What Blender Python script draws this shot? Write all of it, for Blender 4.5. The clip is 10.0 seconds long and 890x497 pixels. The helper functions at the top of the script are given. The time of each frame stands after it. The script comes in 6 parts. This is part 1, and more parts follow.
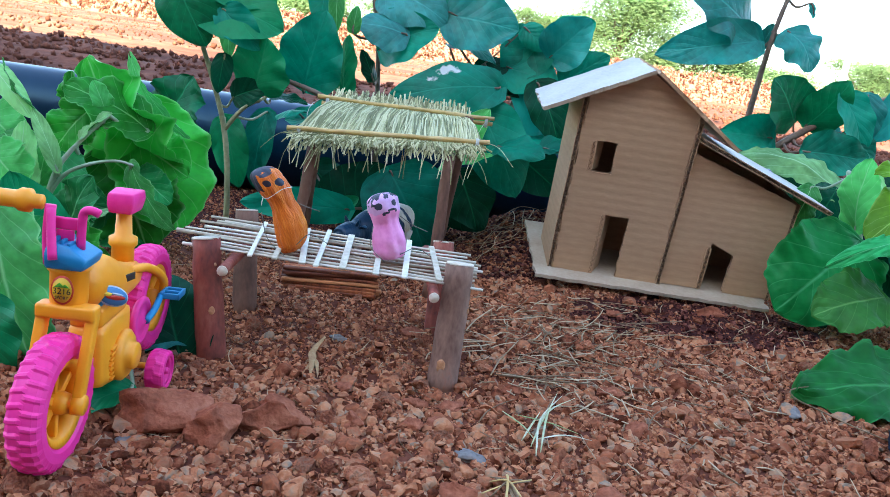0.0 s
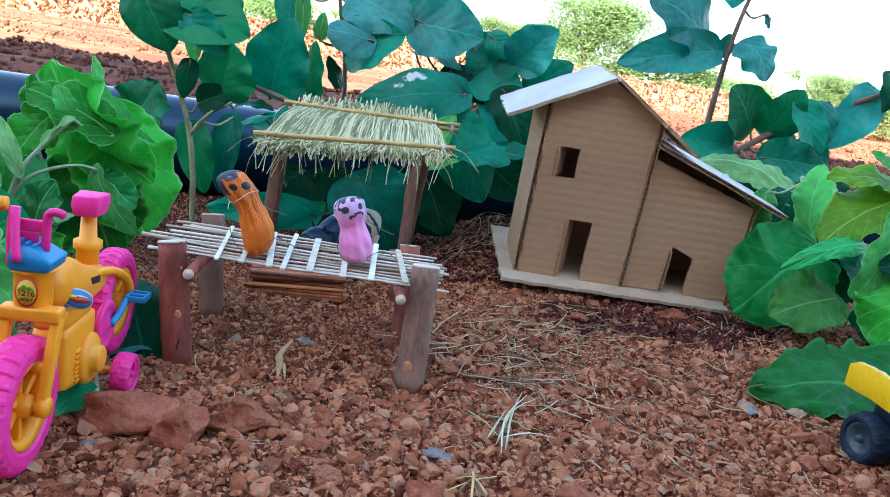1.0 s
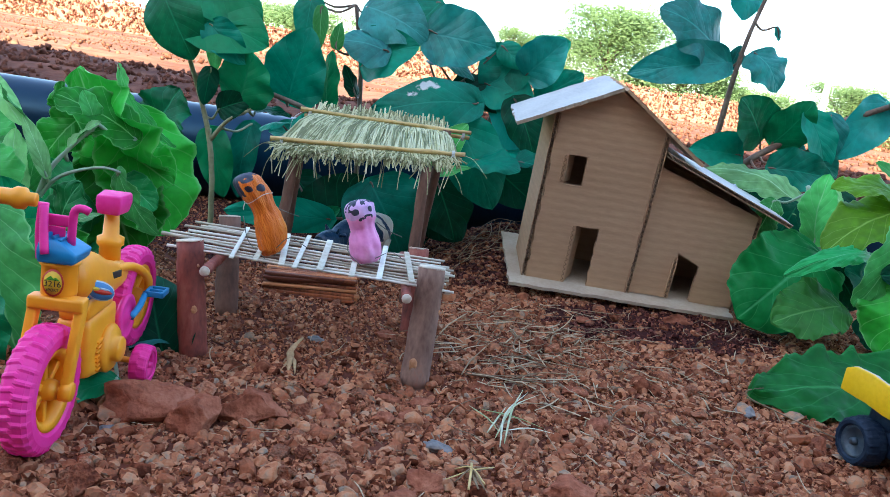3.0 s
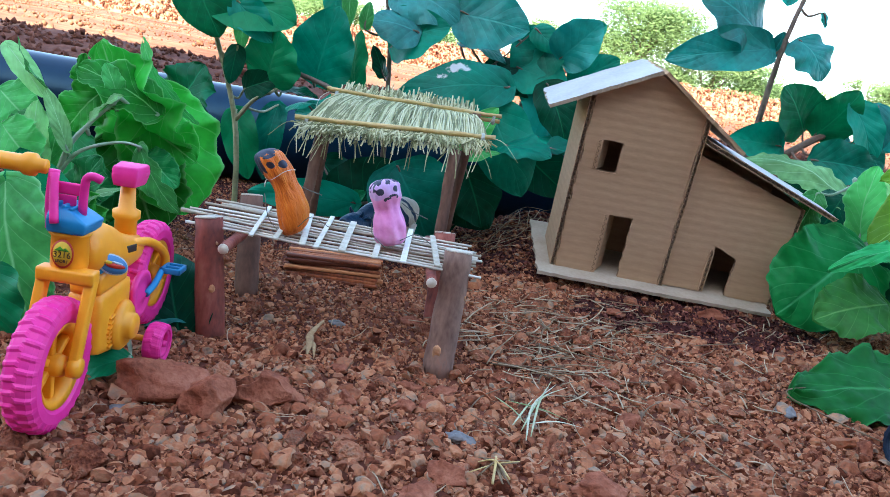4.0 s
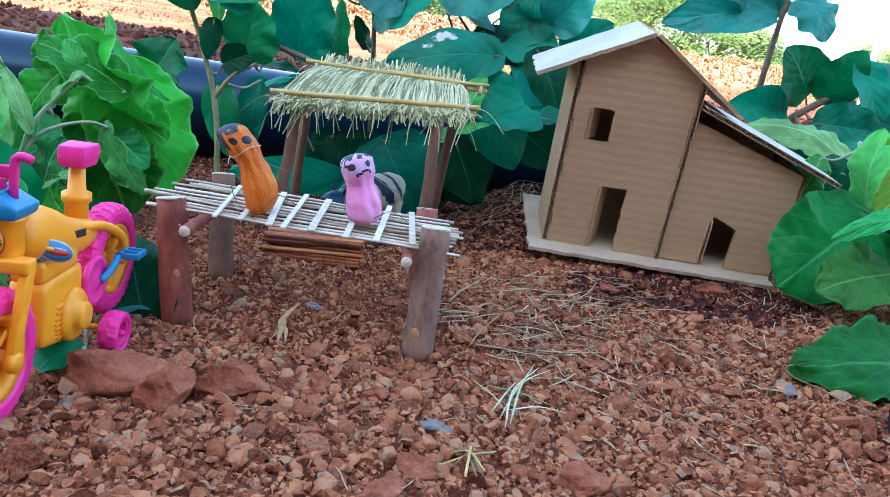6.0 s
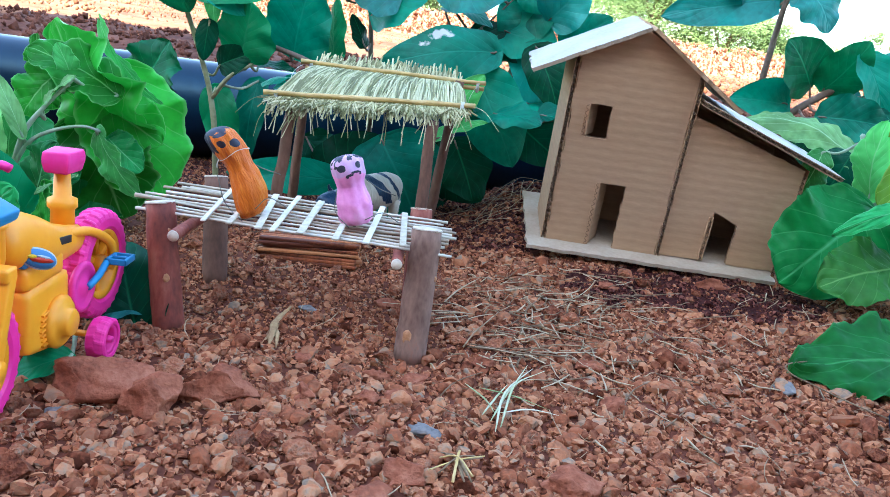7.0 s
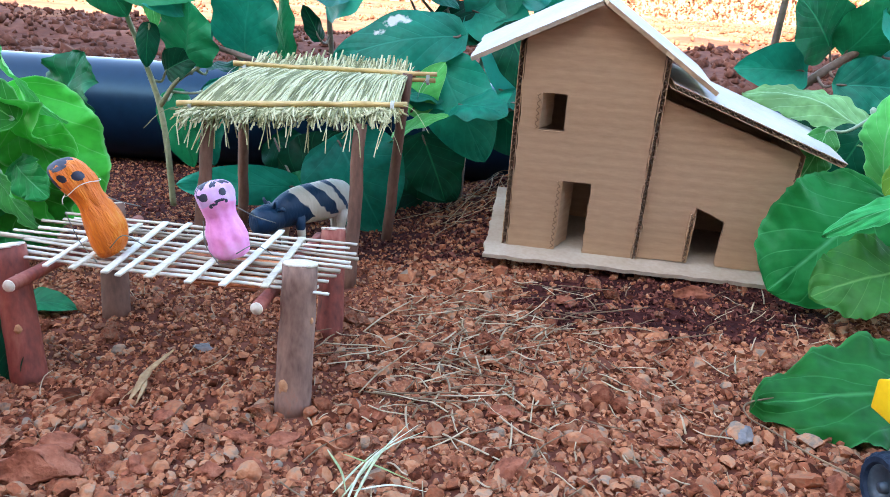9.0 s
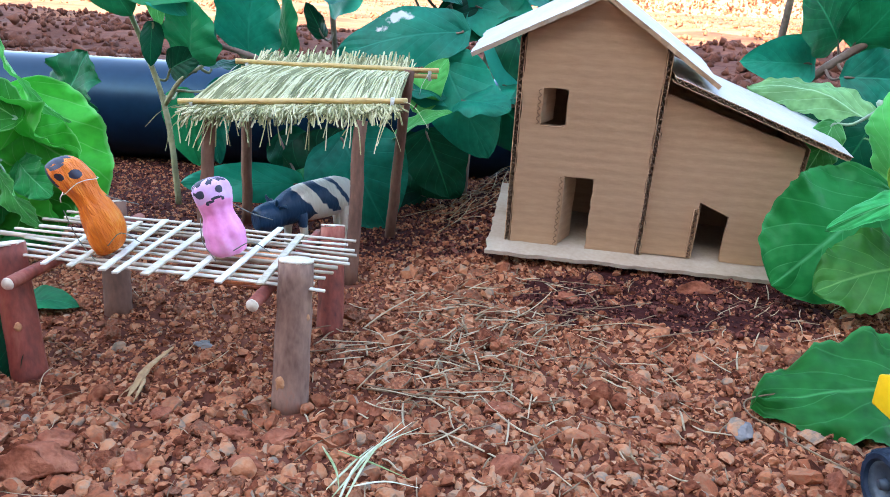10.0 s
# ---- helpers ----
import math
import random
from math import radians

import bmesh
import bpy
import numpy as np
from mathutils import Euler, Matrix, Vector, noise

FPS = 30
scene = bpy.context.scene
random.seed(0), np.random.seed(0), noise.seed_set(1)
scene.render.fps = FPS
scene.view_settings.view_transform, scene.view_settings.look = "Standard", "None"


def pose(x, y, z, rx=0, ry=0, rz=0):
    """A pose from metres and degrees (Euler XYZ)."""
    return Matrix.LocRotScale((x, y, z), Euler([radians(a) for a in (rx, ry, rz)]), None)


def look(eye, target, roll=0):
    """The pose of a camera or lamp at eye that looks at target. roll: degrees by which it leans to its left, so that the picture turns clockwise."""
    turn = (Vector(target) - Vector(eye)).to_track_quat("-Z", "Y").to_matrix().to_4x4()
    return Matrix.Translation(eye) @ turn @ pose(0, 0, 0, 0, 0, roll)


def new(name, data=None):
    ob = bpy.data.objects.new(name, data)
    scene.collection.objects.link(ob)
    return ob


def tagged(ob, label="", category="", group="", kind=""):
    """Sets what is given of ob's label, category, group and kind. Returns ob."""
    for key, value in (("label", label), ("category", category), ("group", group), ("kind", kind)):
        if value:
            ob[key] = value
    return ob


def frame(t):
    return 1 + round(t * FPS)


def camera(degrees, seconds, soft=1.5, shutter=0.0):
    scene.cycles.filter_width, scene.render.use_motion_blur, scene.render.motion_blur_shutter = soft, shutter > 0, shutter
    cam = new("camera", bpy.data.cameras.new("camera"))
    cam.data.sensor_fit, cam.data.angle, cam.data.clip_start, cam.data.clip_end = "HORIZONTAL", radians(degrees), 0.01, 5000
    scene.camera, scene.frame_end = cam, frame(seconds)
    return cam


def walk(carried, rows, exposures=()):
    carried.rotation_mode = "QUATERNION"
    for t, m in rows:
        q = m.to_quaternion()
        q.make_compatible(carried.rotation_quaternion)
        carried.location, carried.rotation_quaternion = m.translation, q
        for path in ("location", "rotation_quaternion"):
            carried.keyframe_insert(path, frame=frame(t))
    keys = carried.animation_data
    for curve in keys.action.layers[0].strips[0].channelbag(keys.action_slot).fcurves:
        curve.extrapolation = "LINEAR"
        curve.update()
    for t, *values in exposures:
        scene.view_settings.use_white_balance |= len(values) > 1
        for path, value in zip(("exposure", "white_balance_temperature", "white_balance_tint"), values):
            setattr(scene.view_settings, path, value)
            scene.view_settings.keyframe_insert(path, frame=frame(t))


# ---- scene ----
cam = camera(62.0, 10.0, 0.85)
PATH = [
    (0, (-0.00479, 0.00956, 0.17921), (0.0943, 1.9513, -0.2897), 8.44),
    (0.5, (-0.00573, 0.00496, 0.18178), (0.1235, 1.9489, -0.2704), 8.34),
    (1, (-0.00364, 0.00257, 0.17788), (0.1780, 1.9460, -0.2579), 8.75),
    (1.5, (0.00266, -0.00742, 0.17581), (0.2226, 1.9333, -0.2548), 9.21),
    (2, (0.00325, -0.01394, 0.18136), (0.2183, 1.9335, -0.2201), 8.94),
    (2.5, (0.00305, -0.01922, 0.18314), (0.1508, 1.9336, -0.2227), 8.52),
    (3.8, (0.00347, -0.00037, 0.16754), (0.1013, 1.9473, -0.2765), 10.22),
    (4, (0.00406, 0.00296, 0.16823), (0.0694, 1.9508, -0.2807), 10.04),
    (4.5, (0.01063, 0.01314, 0.17225), (0.0684, 1.9555, -0.3011), 9.42),
    (5, (0.01479, 0.01729, 0.17363), (0.0376, 1.9555, -0.3190), 9.12),
    (5.5, (0.01981, 0.02661, 0.16800), (0.0977, 1.9649, -0.3188), 9.10),
    (5.7, (0.02095, 0.02648, 0.16593), (0.0850, 1.9606, -0.3392), 9.07),
    (7, (0.03272, 0.03152, 0.16896), (0.0593, 1.9605, -0.3587), 7.79),
    (7.5, (0.05039, 0.05020, 0.17351), (0.0219, 1.9507, -0.4489), 6.72),
    (8, (0.09433, 0.07889, 0.18504), (-0.0172, 1.9833, -0.4155), 5.76),
    (8.5, (0.11752, 0.10015, 0.18959), (0.0007, 2.0094, -0.3945), 5.20),
    (9, (0.12514, 0.10279, 0.19017), (-0.0385, 1.9989, -0.4246), 3.74),
    (9.5, (0.13041, 0.10442, 0.18985), (-0.0527, 1.9946, -0.4376), 3.19),
    (10, (0.13332, 0.10481, 0.18957), (-0.0650, 1.9948, -0.4338), 3.13),
]
LIGHTING = [(t, 2.9 + e, k - 330, 6 if t < 8.2 else 11) for t, e, k in ((0.0, 0.0, 6650), (1.0, -0.05, 6650), (2.5, -0.30, 6600), (4.0, -0.07, 6600), (5.5, 0.06, 6600), (7.0, 0.32, 6500), (8.0, 0.52, 6500), (8.5, 0.50, 6800), (9.0, 0.47, 7050), (10.0, 0.47, 7100))]
walk(cam, [(t, look(eye, target, roll)) for t, eye, target, roll in PATH], LIGHTING)

# ---- light and exposure ----
world = bpy.data.worlds.new("sky")
scene.world = world
world.use_nodes = True
wn = world.node_tree
sky = wn.nodes.new("ShaderNodeTexSky")
sky.sky_type, sky.sun_disc = 'NISHITA', False
SUN_EL, SUN_AZ = radians(30), radians(200)   # behind the camera, a little to its left
sky.sun_elevation, sky.sun_rotation = SUN_EL, SUN_AZ
sky.dust_density, sky.air_density = 1.5, 1.0
wn.nodes["Background"].inputs[1].default_value = 0.15
wn.links.new(sky.outputs[0], wn.nodes["Background"].inputs[0])
sun_way = Vector((math.sin(SUN_AZ) * math.cos(SUN_EL), math.cos(SUN_AZ) * math.cos(SUN_EL), math.sin(SUN_EL)))
lamp = bpy.data.lights.new("sun", 'SUN')
lamp.energy, lamp.angle, lamp.color = 5.0, radians(0.6), (1.0, 0.94, 0.84)
sun = new("sun", lamp)
sun.matrix_world = look(sun_way * 20, (0, 0, 0))

# ---- materials ----
def mat(name, cols, scale=60.0, fine=400.0, rough=0.7, bump=0.3, metal=0.0, per="", spec=0.5, stops=(0.3, 0.5, 0.7), coords="Object", stretch=(1, 1, 1), vary=0.35, dist=0.002):
    """A two-scale noisy surface. per: 'object' or 'island' for piece-to-piece colour changes."""
    m = bpy.data.materials.new(name)
    m.use_nodes = True
    n, l = m.node_tree.nodes, m.node_tree.links
    b = n["Principled BSDF"]
    tc = n.new("ShaderNodeTexCoord")
    mp = n.new("ShaderNodeMapping")
    mp.inputs["Scale"].default_value = stretch
    l.new(tc.outputs[coords], mp.inputs[0])
    big, small = n.new("ShaderNodeTexNoise"), n.new("ShaderNodeTexNoise")
    for t, sc, d in ((big, scale, 5), (small, fine, 3)):
        t.inputs["Scale"].default_value, t.inputs["Detail"].default_value = sc, d
        l.new(mp.outputs[0], t.inputs["Vector"])
    mixf = n.new("ShaderNodeMix")
    mixf.inputs[0].default_value = 0.35
    l.new(big.outputs[0], mixf.inputs[2])
    l.new(small.outputs[0], mixf.inputs[3])
    fac = mixf.outputs[0]
    if per:
        src = n.new("ShaderNodeObjectInfo").outputs["Random"] if per == "object" else n.new("ShaderNodeNewGeometry").outputs["Random Per Island"]
        mr = n.new("ShaderNodeMapRange")
        mr.inputs["To Min"].default_value, mr.inputs["To Max"].default_value = -vary, vary
        l.new(src, mr.inputs[0])
        ad = n.new("ShaderNodeMath")
        ad.operation = "ADD"
        l.new(fac, ad.inputs[0])
        l.new(mr.outputs[0], ad.inputs[1])
        fac = ad.outputs[0]
    r = n.new("ShaderNodeValToRGB")
    while len(r.color_ramp.elements) < len(cols):
        r.color_ramp.elements.new(0.5)
    lo, hi = stops[0], stops[-1]
    for i, c in enumerate(cols):
        r.color_ramp.elements[i].position = lo + (hi - lo) * i / max(1, len(cols) - 1)
        r.color_ramp.elements[i].color = (*c, 1)
    l.new(fac, r.inputs[0])
    l.new(r.outputs[0], b.inputs["Base Color"])
    b.inputs["Roughness"].default_value, b.inputs["Metallic"].default_value = rough, metal
    b.inputs["Specular IOR Level"].default_value = spec
    if bump:
        bp = n.new("ShaderNodeBump")
        bp.inputs["Strength"].default_value, bp.inputs["Distance"].default_value = bump, dist
        l.new(mixf.outputs[0], bp.inputs["Height"])
        l.new(bp.outputs[0], b.inputs["Normal"])
    return m


def leaf_mat(name, col, vein, gloss=0.45, glow=0.18, blister=0.25, rim=0.0, stain=False, spec=0.2):
    """Blade with a lighter midrib and side veins laid out in the blade's own u, v."""
    m = mat(name, [tuple(c * 0.58 for c in col), col, tuple(min(1, c * 1.4) for c in col)], scale=25, fine=160, rough=gloss, bump=0.25, spec=spec, per="object", vary=0.2, dist=0.001)
    n, l = m.node_tree.nodes, m.node_tree.links
    b = n["Principled BSDF"]
    uv = n.new("ShaderNodeUVMap")
    sp = n.new("ShaderNodeSeparateXYZ")
    l.new(uv.outputs[0], sp.inputs[0])

    def op(kind, a, c=None, clamp=False):
        q = n.new("ShaderNodeMath")
        q.operation, q.use_clamp = kind, clamp
        for i, v in enumerate((a, c)):
            if v is None:
                continue
            if isinstance(v, (int, float)):
                q.inputs[i].default_value = v
            else:
                l.new(v, q.inputs[i])
        return q.outputs[0]

    side = op("ABSOLUTE", op("SUBTRACT", sp.outputs[0], 0.5))
    rib = op("SUBTRACT", 1.0, op("MULTIPLY", side, 42.0), True)
    run = op("SUBTRACT", op("MULTIPLY", sp.outputs[1], 6.0), op("MULTIPLY", op("POWER", side, 0.8), 4.0))
    saw = op("ABSOLUTE", op("SUBTRACT", op("FRACT", run), 0.5))
    veins = op("SUBTRACT", 1.0, op("MULTIPLY", saw, 22.0), True)
    both = op("MAXIMUM", op("MULTIPLY", rib, 0.85), op("MULTIPLY", veins, 0.36))
    # pale margin: upturned underside and the skylight it catches, both put into the colour
    if rim:
        both = op("MAXIMUM", both, op("MULTIPLY", op("MULTIPLY", op("SUBTRACT", side, 0.462), 26.0, True), rim))
    mx = n.new("ShaderNodeMix")
    mx.data_type = "RGBA"
    l.new(both, mx.inputs[0])
    l.new(b.inputs["Base Color"].links[0].from_socket, mx.inputs[6])
    mx.inputs[7].default_value = (*vein, 1)
    colour = mx.outputs[2]
    if stain:
        # dried white spatter on one stretch of the blade
        nz, tn = n.new("ShaderNodeTexNoise"), n.new("ShaderNodeTexCoord")
        nz.inputs["Scale"].default_value, nz.inputs["Detail"].default_value = 70.0, 8.0
        l.new(tn.outputs["Object"], nz.inputs["Vector"])
        du = op("MULTIPLY", op("SUBTRACT", sp.outputs[0], 0.80), 4.2)
        dv = op("MULTIPLY", op("SUBTRACT", sp.outputs[1], 0.50), 4.4)
        near = op("SUBTRACT", 1.0, op("ADD", op("MULTIPLY", du, du), op("MULTIPLY", dv, dv)))
        fleck = op("MULTIPLY", op("SUBTRACT", op("ADD", op("MULTIPLY", near, 0.42), nz.outputs[0]), 0.86), 14.0, True)
        m2 = n.new("ShaderNodeMix")
        m2.data_type = "RGBA"
        l.new(fleck, m2.inputs[0])
        l.new(colour, m2.inputs[6])
        m2.inputs[7].default_value = (0.62, 0.66, 0.64, 1)
        colour = m2.outputs[2]
    l.new(colour, b.inputs["Base Color"])
    quilt = op("ADD", op("MULTIPLY", saw, 1.0), op("MULTIPLY", both, -0.6))
    bp = n.new("ShaderNodeBump")
    bp.inputs["Strength"].default_value, bp.inputs["Distance"].default_value = 0.3, 0.002
    l.new(quilt, bp.inputs["Height"])
    l.new(b.inputs["Normal"].links[0].from_socket, bp.inputs["Normal"])
    l.new(bp.outputs[0], b.inputs["Normal"])
    if blister:
        vo, tc = n.new("ShaderNodeTexVoronoi"), n.new("ShaderNodeTexCoord")
        vo.feature = "SMOOTH_F1"
        vo.inputs["Scale"].default_value = 150.0
        l.new(tc.outputs["Object"], vo.inputs["Vector"])
        bq = n.new("ShaderNodeBump")
        bq.inputs["Strength"].default_value, bq.inputs["Distance"].default_value = blister * 0.5, 0.0045
        bq.invert = True
        l.new(op("MULTIPLY", vo.outputs["Distance"], vo.outputs["Distance"]), bq.inputs["Height"])
        l.new(bp.outputs[0], bq.inputs["Normal"])
        l.new(bq.outputs[0], b.inputs["Normal"])
    tr = n.new("ShaderNodeBsdfTranslucent")
    l.new(colour, tr.inputs[0])
    ms = n.new("ShaderNodeMixShader")
    ms.inputs[0].default_value = glow
    out = n["Material Output"]
    l.new(b.outputs[0], ms.inputs[1])
    l.new(tr.outputs[0], ms.inputs[2])
    l.new(ms.outputs[0], out.inputs[0])
    return m


SOIL = mat("red_soil", [(0.055, 0.016, 0.009), (0.115, 0.034, 0.019), (0.20, 0.066, 0.037)], scale=14, fine=220, rough=0.95, bump=0.8, spec=0.15, dist=0.004)
MAROONSOIL = mat("dark_maroon_soil", [(0.020, 0.005, 0.004), (0.046, 0.011, 0.009), (0.08, 0.021, 0.015)], scale=90, fine=420, rough=0.95, bump=0.9, spec=0.15, dist=0.003)
MAROONCRUMB = mat("maroon_soil_crumb", [(0.024, 0.006, 0.005), (0.064, 0.016, 0.012), (0.12, 0.033, 0.023), (0.19, 0.066, 0.046)], scale=150, fine=500, rough=0.95, bump=0.8, spec=0.12, per="island", vary=0.3, dist=0.002)
# darker copy of the field soil, with shade put into its colour
SHADESOIL = mat("shaded_tilled_soil", [(0.045, 0.016, 0.010), (0.10, 0.037, 0.023), (0.17, 0.07, 0.045)], scale=5, fine=30, rough=0.95, bump=0.9, spec=0.15, dist=0.02)
DRYSOIL = mat("dry_ploughed_soil", [(0.072, 0.021, 0.010), (0.135, 0.049, 0.024), (0.205, 0.092, 0.048), (0.28, 0.15, 0.085)], scale=1.4, fine=16, rough=0.95, bump=0.9, spec=0.15, dist=0.04, stretch=(0.35, 1.6, 1))
STONE = mat("laterite_stone", [(0.070, 0.019, 0.009), (0.17, 0.047, 0.022), (0.23, 0.082, 0.042), (0.33, 0.102, 0.047), (0.29, 0.128, 0.070), (0.41, 0.148, 0.070), (0.47, 0.208, 0.104), (0.36, 0.212, 0.128), (0.22, 0.165, 0.121)], scale=120, fine=420, rough=0.95, bump=0.9, spec=0.08, per="island", vary=0.33, stops=(0.17, 0.5, 0.90), dist=0.003)
STONE_ONE = mat("laterite_pebble", [(0.13, 0.036, 0.019), (0.26, 0.080, 0.039), (0.23, 0.108, 0.065), (0.37, 0.122, 0.060), (0.44, 0.183, 0.098), (0.31, 0.195, 0.130)], scale=1.2, fine=5.0, rough=0.95, bump=0.5, spec=0.08, per="object", vary=0.2, stops=(0.25, 0.5, 0.85), dist=0.08)
ROCK = mat("orange_rock", [(0.14, 0.042, 0.023), (0.30, 0.096, 0.051), (0.43, 0.165, 0.095)], scale=70, fine=400, rough=0.95, bump=1.0, spec=0.12, dist=0.004)
GREYSTONE = mat("blue_grey_stone", [(0.10, 0.09, 0.088), (0.18, 0.165, 0.155), (0.27, 0.22, 0.19)], scale=120, fine=600, rough=0.85, bump=0.5, dist=0.001)
STRAW = mat("dry_straw", [(0.17, 0.10, 0.048), (0.30, 0.205, 0.11), (0.44, 0.335, 0.205)], scale=80, fine=500, rough=0.7, bump=0.2, per="island", vary=0.4)
GREENSTRAW = mat("grass_blade_green_white", [(0.22, 0.30, 0.11), (0.42, 0.45, 0.26), (0.60, 0.58, 0.44)], scale=60, fine=500, rough=0.7, bump=0.2, per="object", vary=0.25)
DRYLEAF = mat("dry_brown_leaf", [(0.24, 0.13, 0.06), (0.36, 0.22, 0.10), (0.47, 0.33, 0.17)], scale=90, fine=500, rough=0.8, bump=0.5)
THATCH = mat("thatch_straw", [(0.20, 0.20, 0.075), (0.42, 0.41, 0.185), (0.64, 0.61, 0.36)], scale=60, fine=600, rough=0.6, bump=0.2, per="island", vary=0.45)
BAMBOO = mat("yellow_cane", [(0.42, 0.26, 0.07), (0.58, 0.40, 0.14), (0.66, 0.50, 0.24)], scale=40, fine=300, rough=0.45, bump=0.2)
BARK_RED = mat("red_brown_bark", [(0.08, 0.019, 0.013), (0.25, 0.052, 0.032), (0.37, 0.125, 0.078)], scale=70, fine=420, rough=0.7, bump=0.8, stretch=(1, 1, 0.4), dist=0.001)
BARK_GREY = mat("grey_brown_bark", [(0.10, 0.046, 0.032), (0.20, 0.108, 0.076), (0.30, 0.170, 0.120), (0.38, 0.125, 0.070)], scale=55, fine=420, rough=0.8, bump=0.8, stretch=(1, 1, 0.4), dist=0.001)
BARK_HUT = mat("brown_twig_bark", [(0.10, 0.045, 0.028), (0.17, 0.08, 0.05), (0.24, 0.125, 0.08)], scale=50, fine=400, rough=0.75, bump=0.5, stretch=(1, 1, 0.35), dist=0.001)
CUT = mat("pale_cut_wood", [(0.46, 0.37, 0.27), (0.63, 0.54, 0.42), (0.71, 0.64, 0.53)], scale=150, fine=800, rough=0.8, bump=0.3)
KNOT = mat("orange_knot_wood", [(0.36, 0.16, 0.07), (0.5, 0.24, 0.11), (0.55, 0.33, 0.2)], scale=200, fine=900, rough=0.8, bump=0.3)
STICK = mat("peeled_stick", [(0.26, 0.19, 0.12), (0.48, 0.41, 0.30), (0.66, 0.60, 0.49)], scale=60, fine=500, rough=0.65, bump=0.3, per="object", vary=0.2, stretch=(0.2, 1, 1))
SLAT = mat("split_white_slat", [(0.42, 0.35, 0.24), (0.60, 0.55, 0.44), (0.71, 0.68, 0.60)], scale=60, fine=500, rough=0.65, bump=0.3, per="object", vary=0.15)
REDSTICK = mat("red_brown_stick", [(0.12, 0.026, 0.008), (0.36, 0.095, 0.026), (0.56, 0.22, 0.085)], scale=50, fine=400, rough=0.6, bump=0.3, per="object", vary=0.3)
KRAFT = mat("brown_cardboard", [(0.45, 0.280, 0.160), (0.51, 0.327, 0.192), (0.57, 0.375, 0.228)], scale=9, fine=300, rough=0.85, bump=0.15, spec=0.2, stops=(0.35, 0.5, 0.65), stretch=(0.35, 1, 1.6))


def ribbed(m, period, depth, tone):
    """Faint ribs across the board where the flutes show through the liner."""
    n, l = m.node_tree.nodes, m.node_tree.links
    b = n["Principled BSDF"]
    tc, wv = n.new("ShaderNodeTexCoord"), n.new("ShaderNodeTexWave")
    wv.wave_type, wv.bands_direction = "BANDS", "Z"
    wv.inputs["Scale"].default_value, wv.inputs["Distortion"].default_value = 0.314 / period, 0.6
    wv.inputs["Detail"].default_value, wv.inputs["Detail Scale"].default_value = 2, 0.4
    l.new(tc.outputs["Object"], wv.inputs["Vector"])
    bp = n.new("ShaderNodeBump")
    bp.inputs["Strength"].default_value, bp.inputs["Distance"].default_value = 0.5, depth
    l.new(wv.outputs["Fac"], bp.inputs["Height"])
    l.new(b.inputs["Normal"].links[0].from_socket, bp.inputs["Normal"])
    l.new(bp.outputs[0], b.inputs["Normal"])
    mx = n.new("ShaderNodeMix")
    mx.data_type, mx.blend_type = "RGBA", "MULTIPLY"
    mx.inputs[0].default_value = tone
    l.new(b.inputs["Base Color"].links[0].from_socket, mx.inputs[6])
    l.new(wv.outputs["Color"], mx.inputs[7])
    l.new(mx.outputs[2], b.inputs["Base Color"])
    return m


ribbed(KRAFT, 0.0076, 0.00026, 0.055)
KRAFT_DARK = mat("cardboard_flute", [(0.20, 0.12, 0.07), (0.28, 0.18, 0.11)], scale=60, fine=400, rough=0.9, bump=0.1)
GREYBOARD = mat("grey_white_cardboard", [(0.38, 0.36, 0.34), (0.48, 0.46, 0.43), (0.56, 0.54, 0.51)], scale=20, fine=300, rough=0.85, bump=0.15, spec=0.2)
BASEBOARD = mat("pale_kraft_cardboard", [(0.36, 0.27, 0.18), (0.45, 0.35, 0.25), (0.52, 0.43, 0.32)], scale=25, fine=300, rough=0.85, bump=0.15, spec=0.2)
YELLOW = mat("orange_yellow_plastic", [(0.88, 0.29, 0.010), (0.93, 0.34, 0.014), (0.95, 0.39, 0.025)], scale=20, fine=200, rough=0.4, bump=0.05, spec=0.4)
PINK = mat("magenta_plastic", [(0.76, 0.018, 0.22), (0.86, 0.026, 0.27), (0.90, 0.05, 0.32)], scale=20, fine=200, rough=0.45, bump=0.05, spec=0.35)
CYAN = mat("blue_plastic", [(0.006, 0.17, 0.36), (0.010, 0.21, 0.43), (0.02, 0.25, 0.47)], scale=20, fine=200, rough=0.4, bump=0.05)
PIPE = mat("black_blue_pipe", [(0.0012, 0.008, 0.022), (0.002, 0.012, 0.032), (0.004, 0.020, 0.048)], scale=8, fine=90, rough=0.31, bump=0.06, spec=0.42)
PIPE.node_tree.nodes["Principled BSDF"].inputs["Specular Tint"].default_value = (0.35, 0.75, 1.0, 1)
ORANGE_PAINT = mat("orange_painted_shell", [(0.38, 0.055, 0.001), (0.66, 0.130, 0.002), (0.76, 0.180, 0.003), (0.82, 0.31, 0.035)], scale=150, fine=800, rough=0.5, bump=1.0, stretch=(1.5, 1.5, 0.25), dist=0.003)
PINK_PAINT = mat("pink_painted_shell", [(0.72, 0.20, 0.46), (0.82, 0.28, 0.55), (0.85, 0.4, 0.62)], scale=60, fine=500, rough=0.5, bump=0.35, dist=0.001)
DARK_PAINT = mat("dark_blue_ink", [(0.012, 0.014, 0.03), (0.03, 0.035, 0.06)], scale=100, fine=500, rough=0.6, bump=0.2)
LILAC_PAINT = mat("lilac_painted_shell", [(0.55, 0.3, 0.55), (0.68, 0.42, 0.66)], scale=100, fine=500, rough=0.5, bump=0.3)
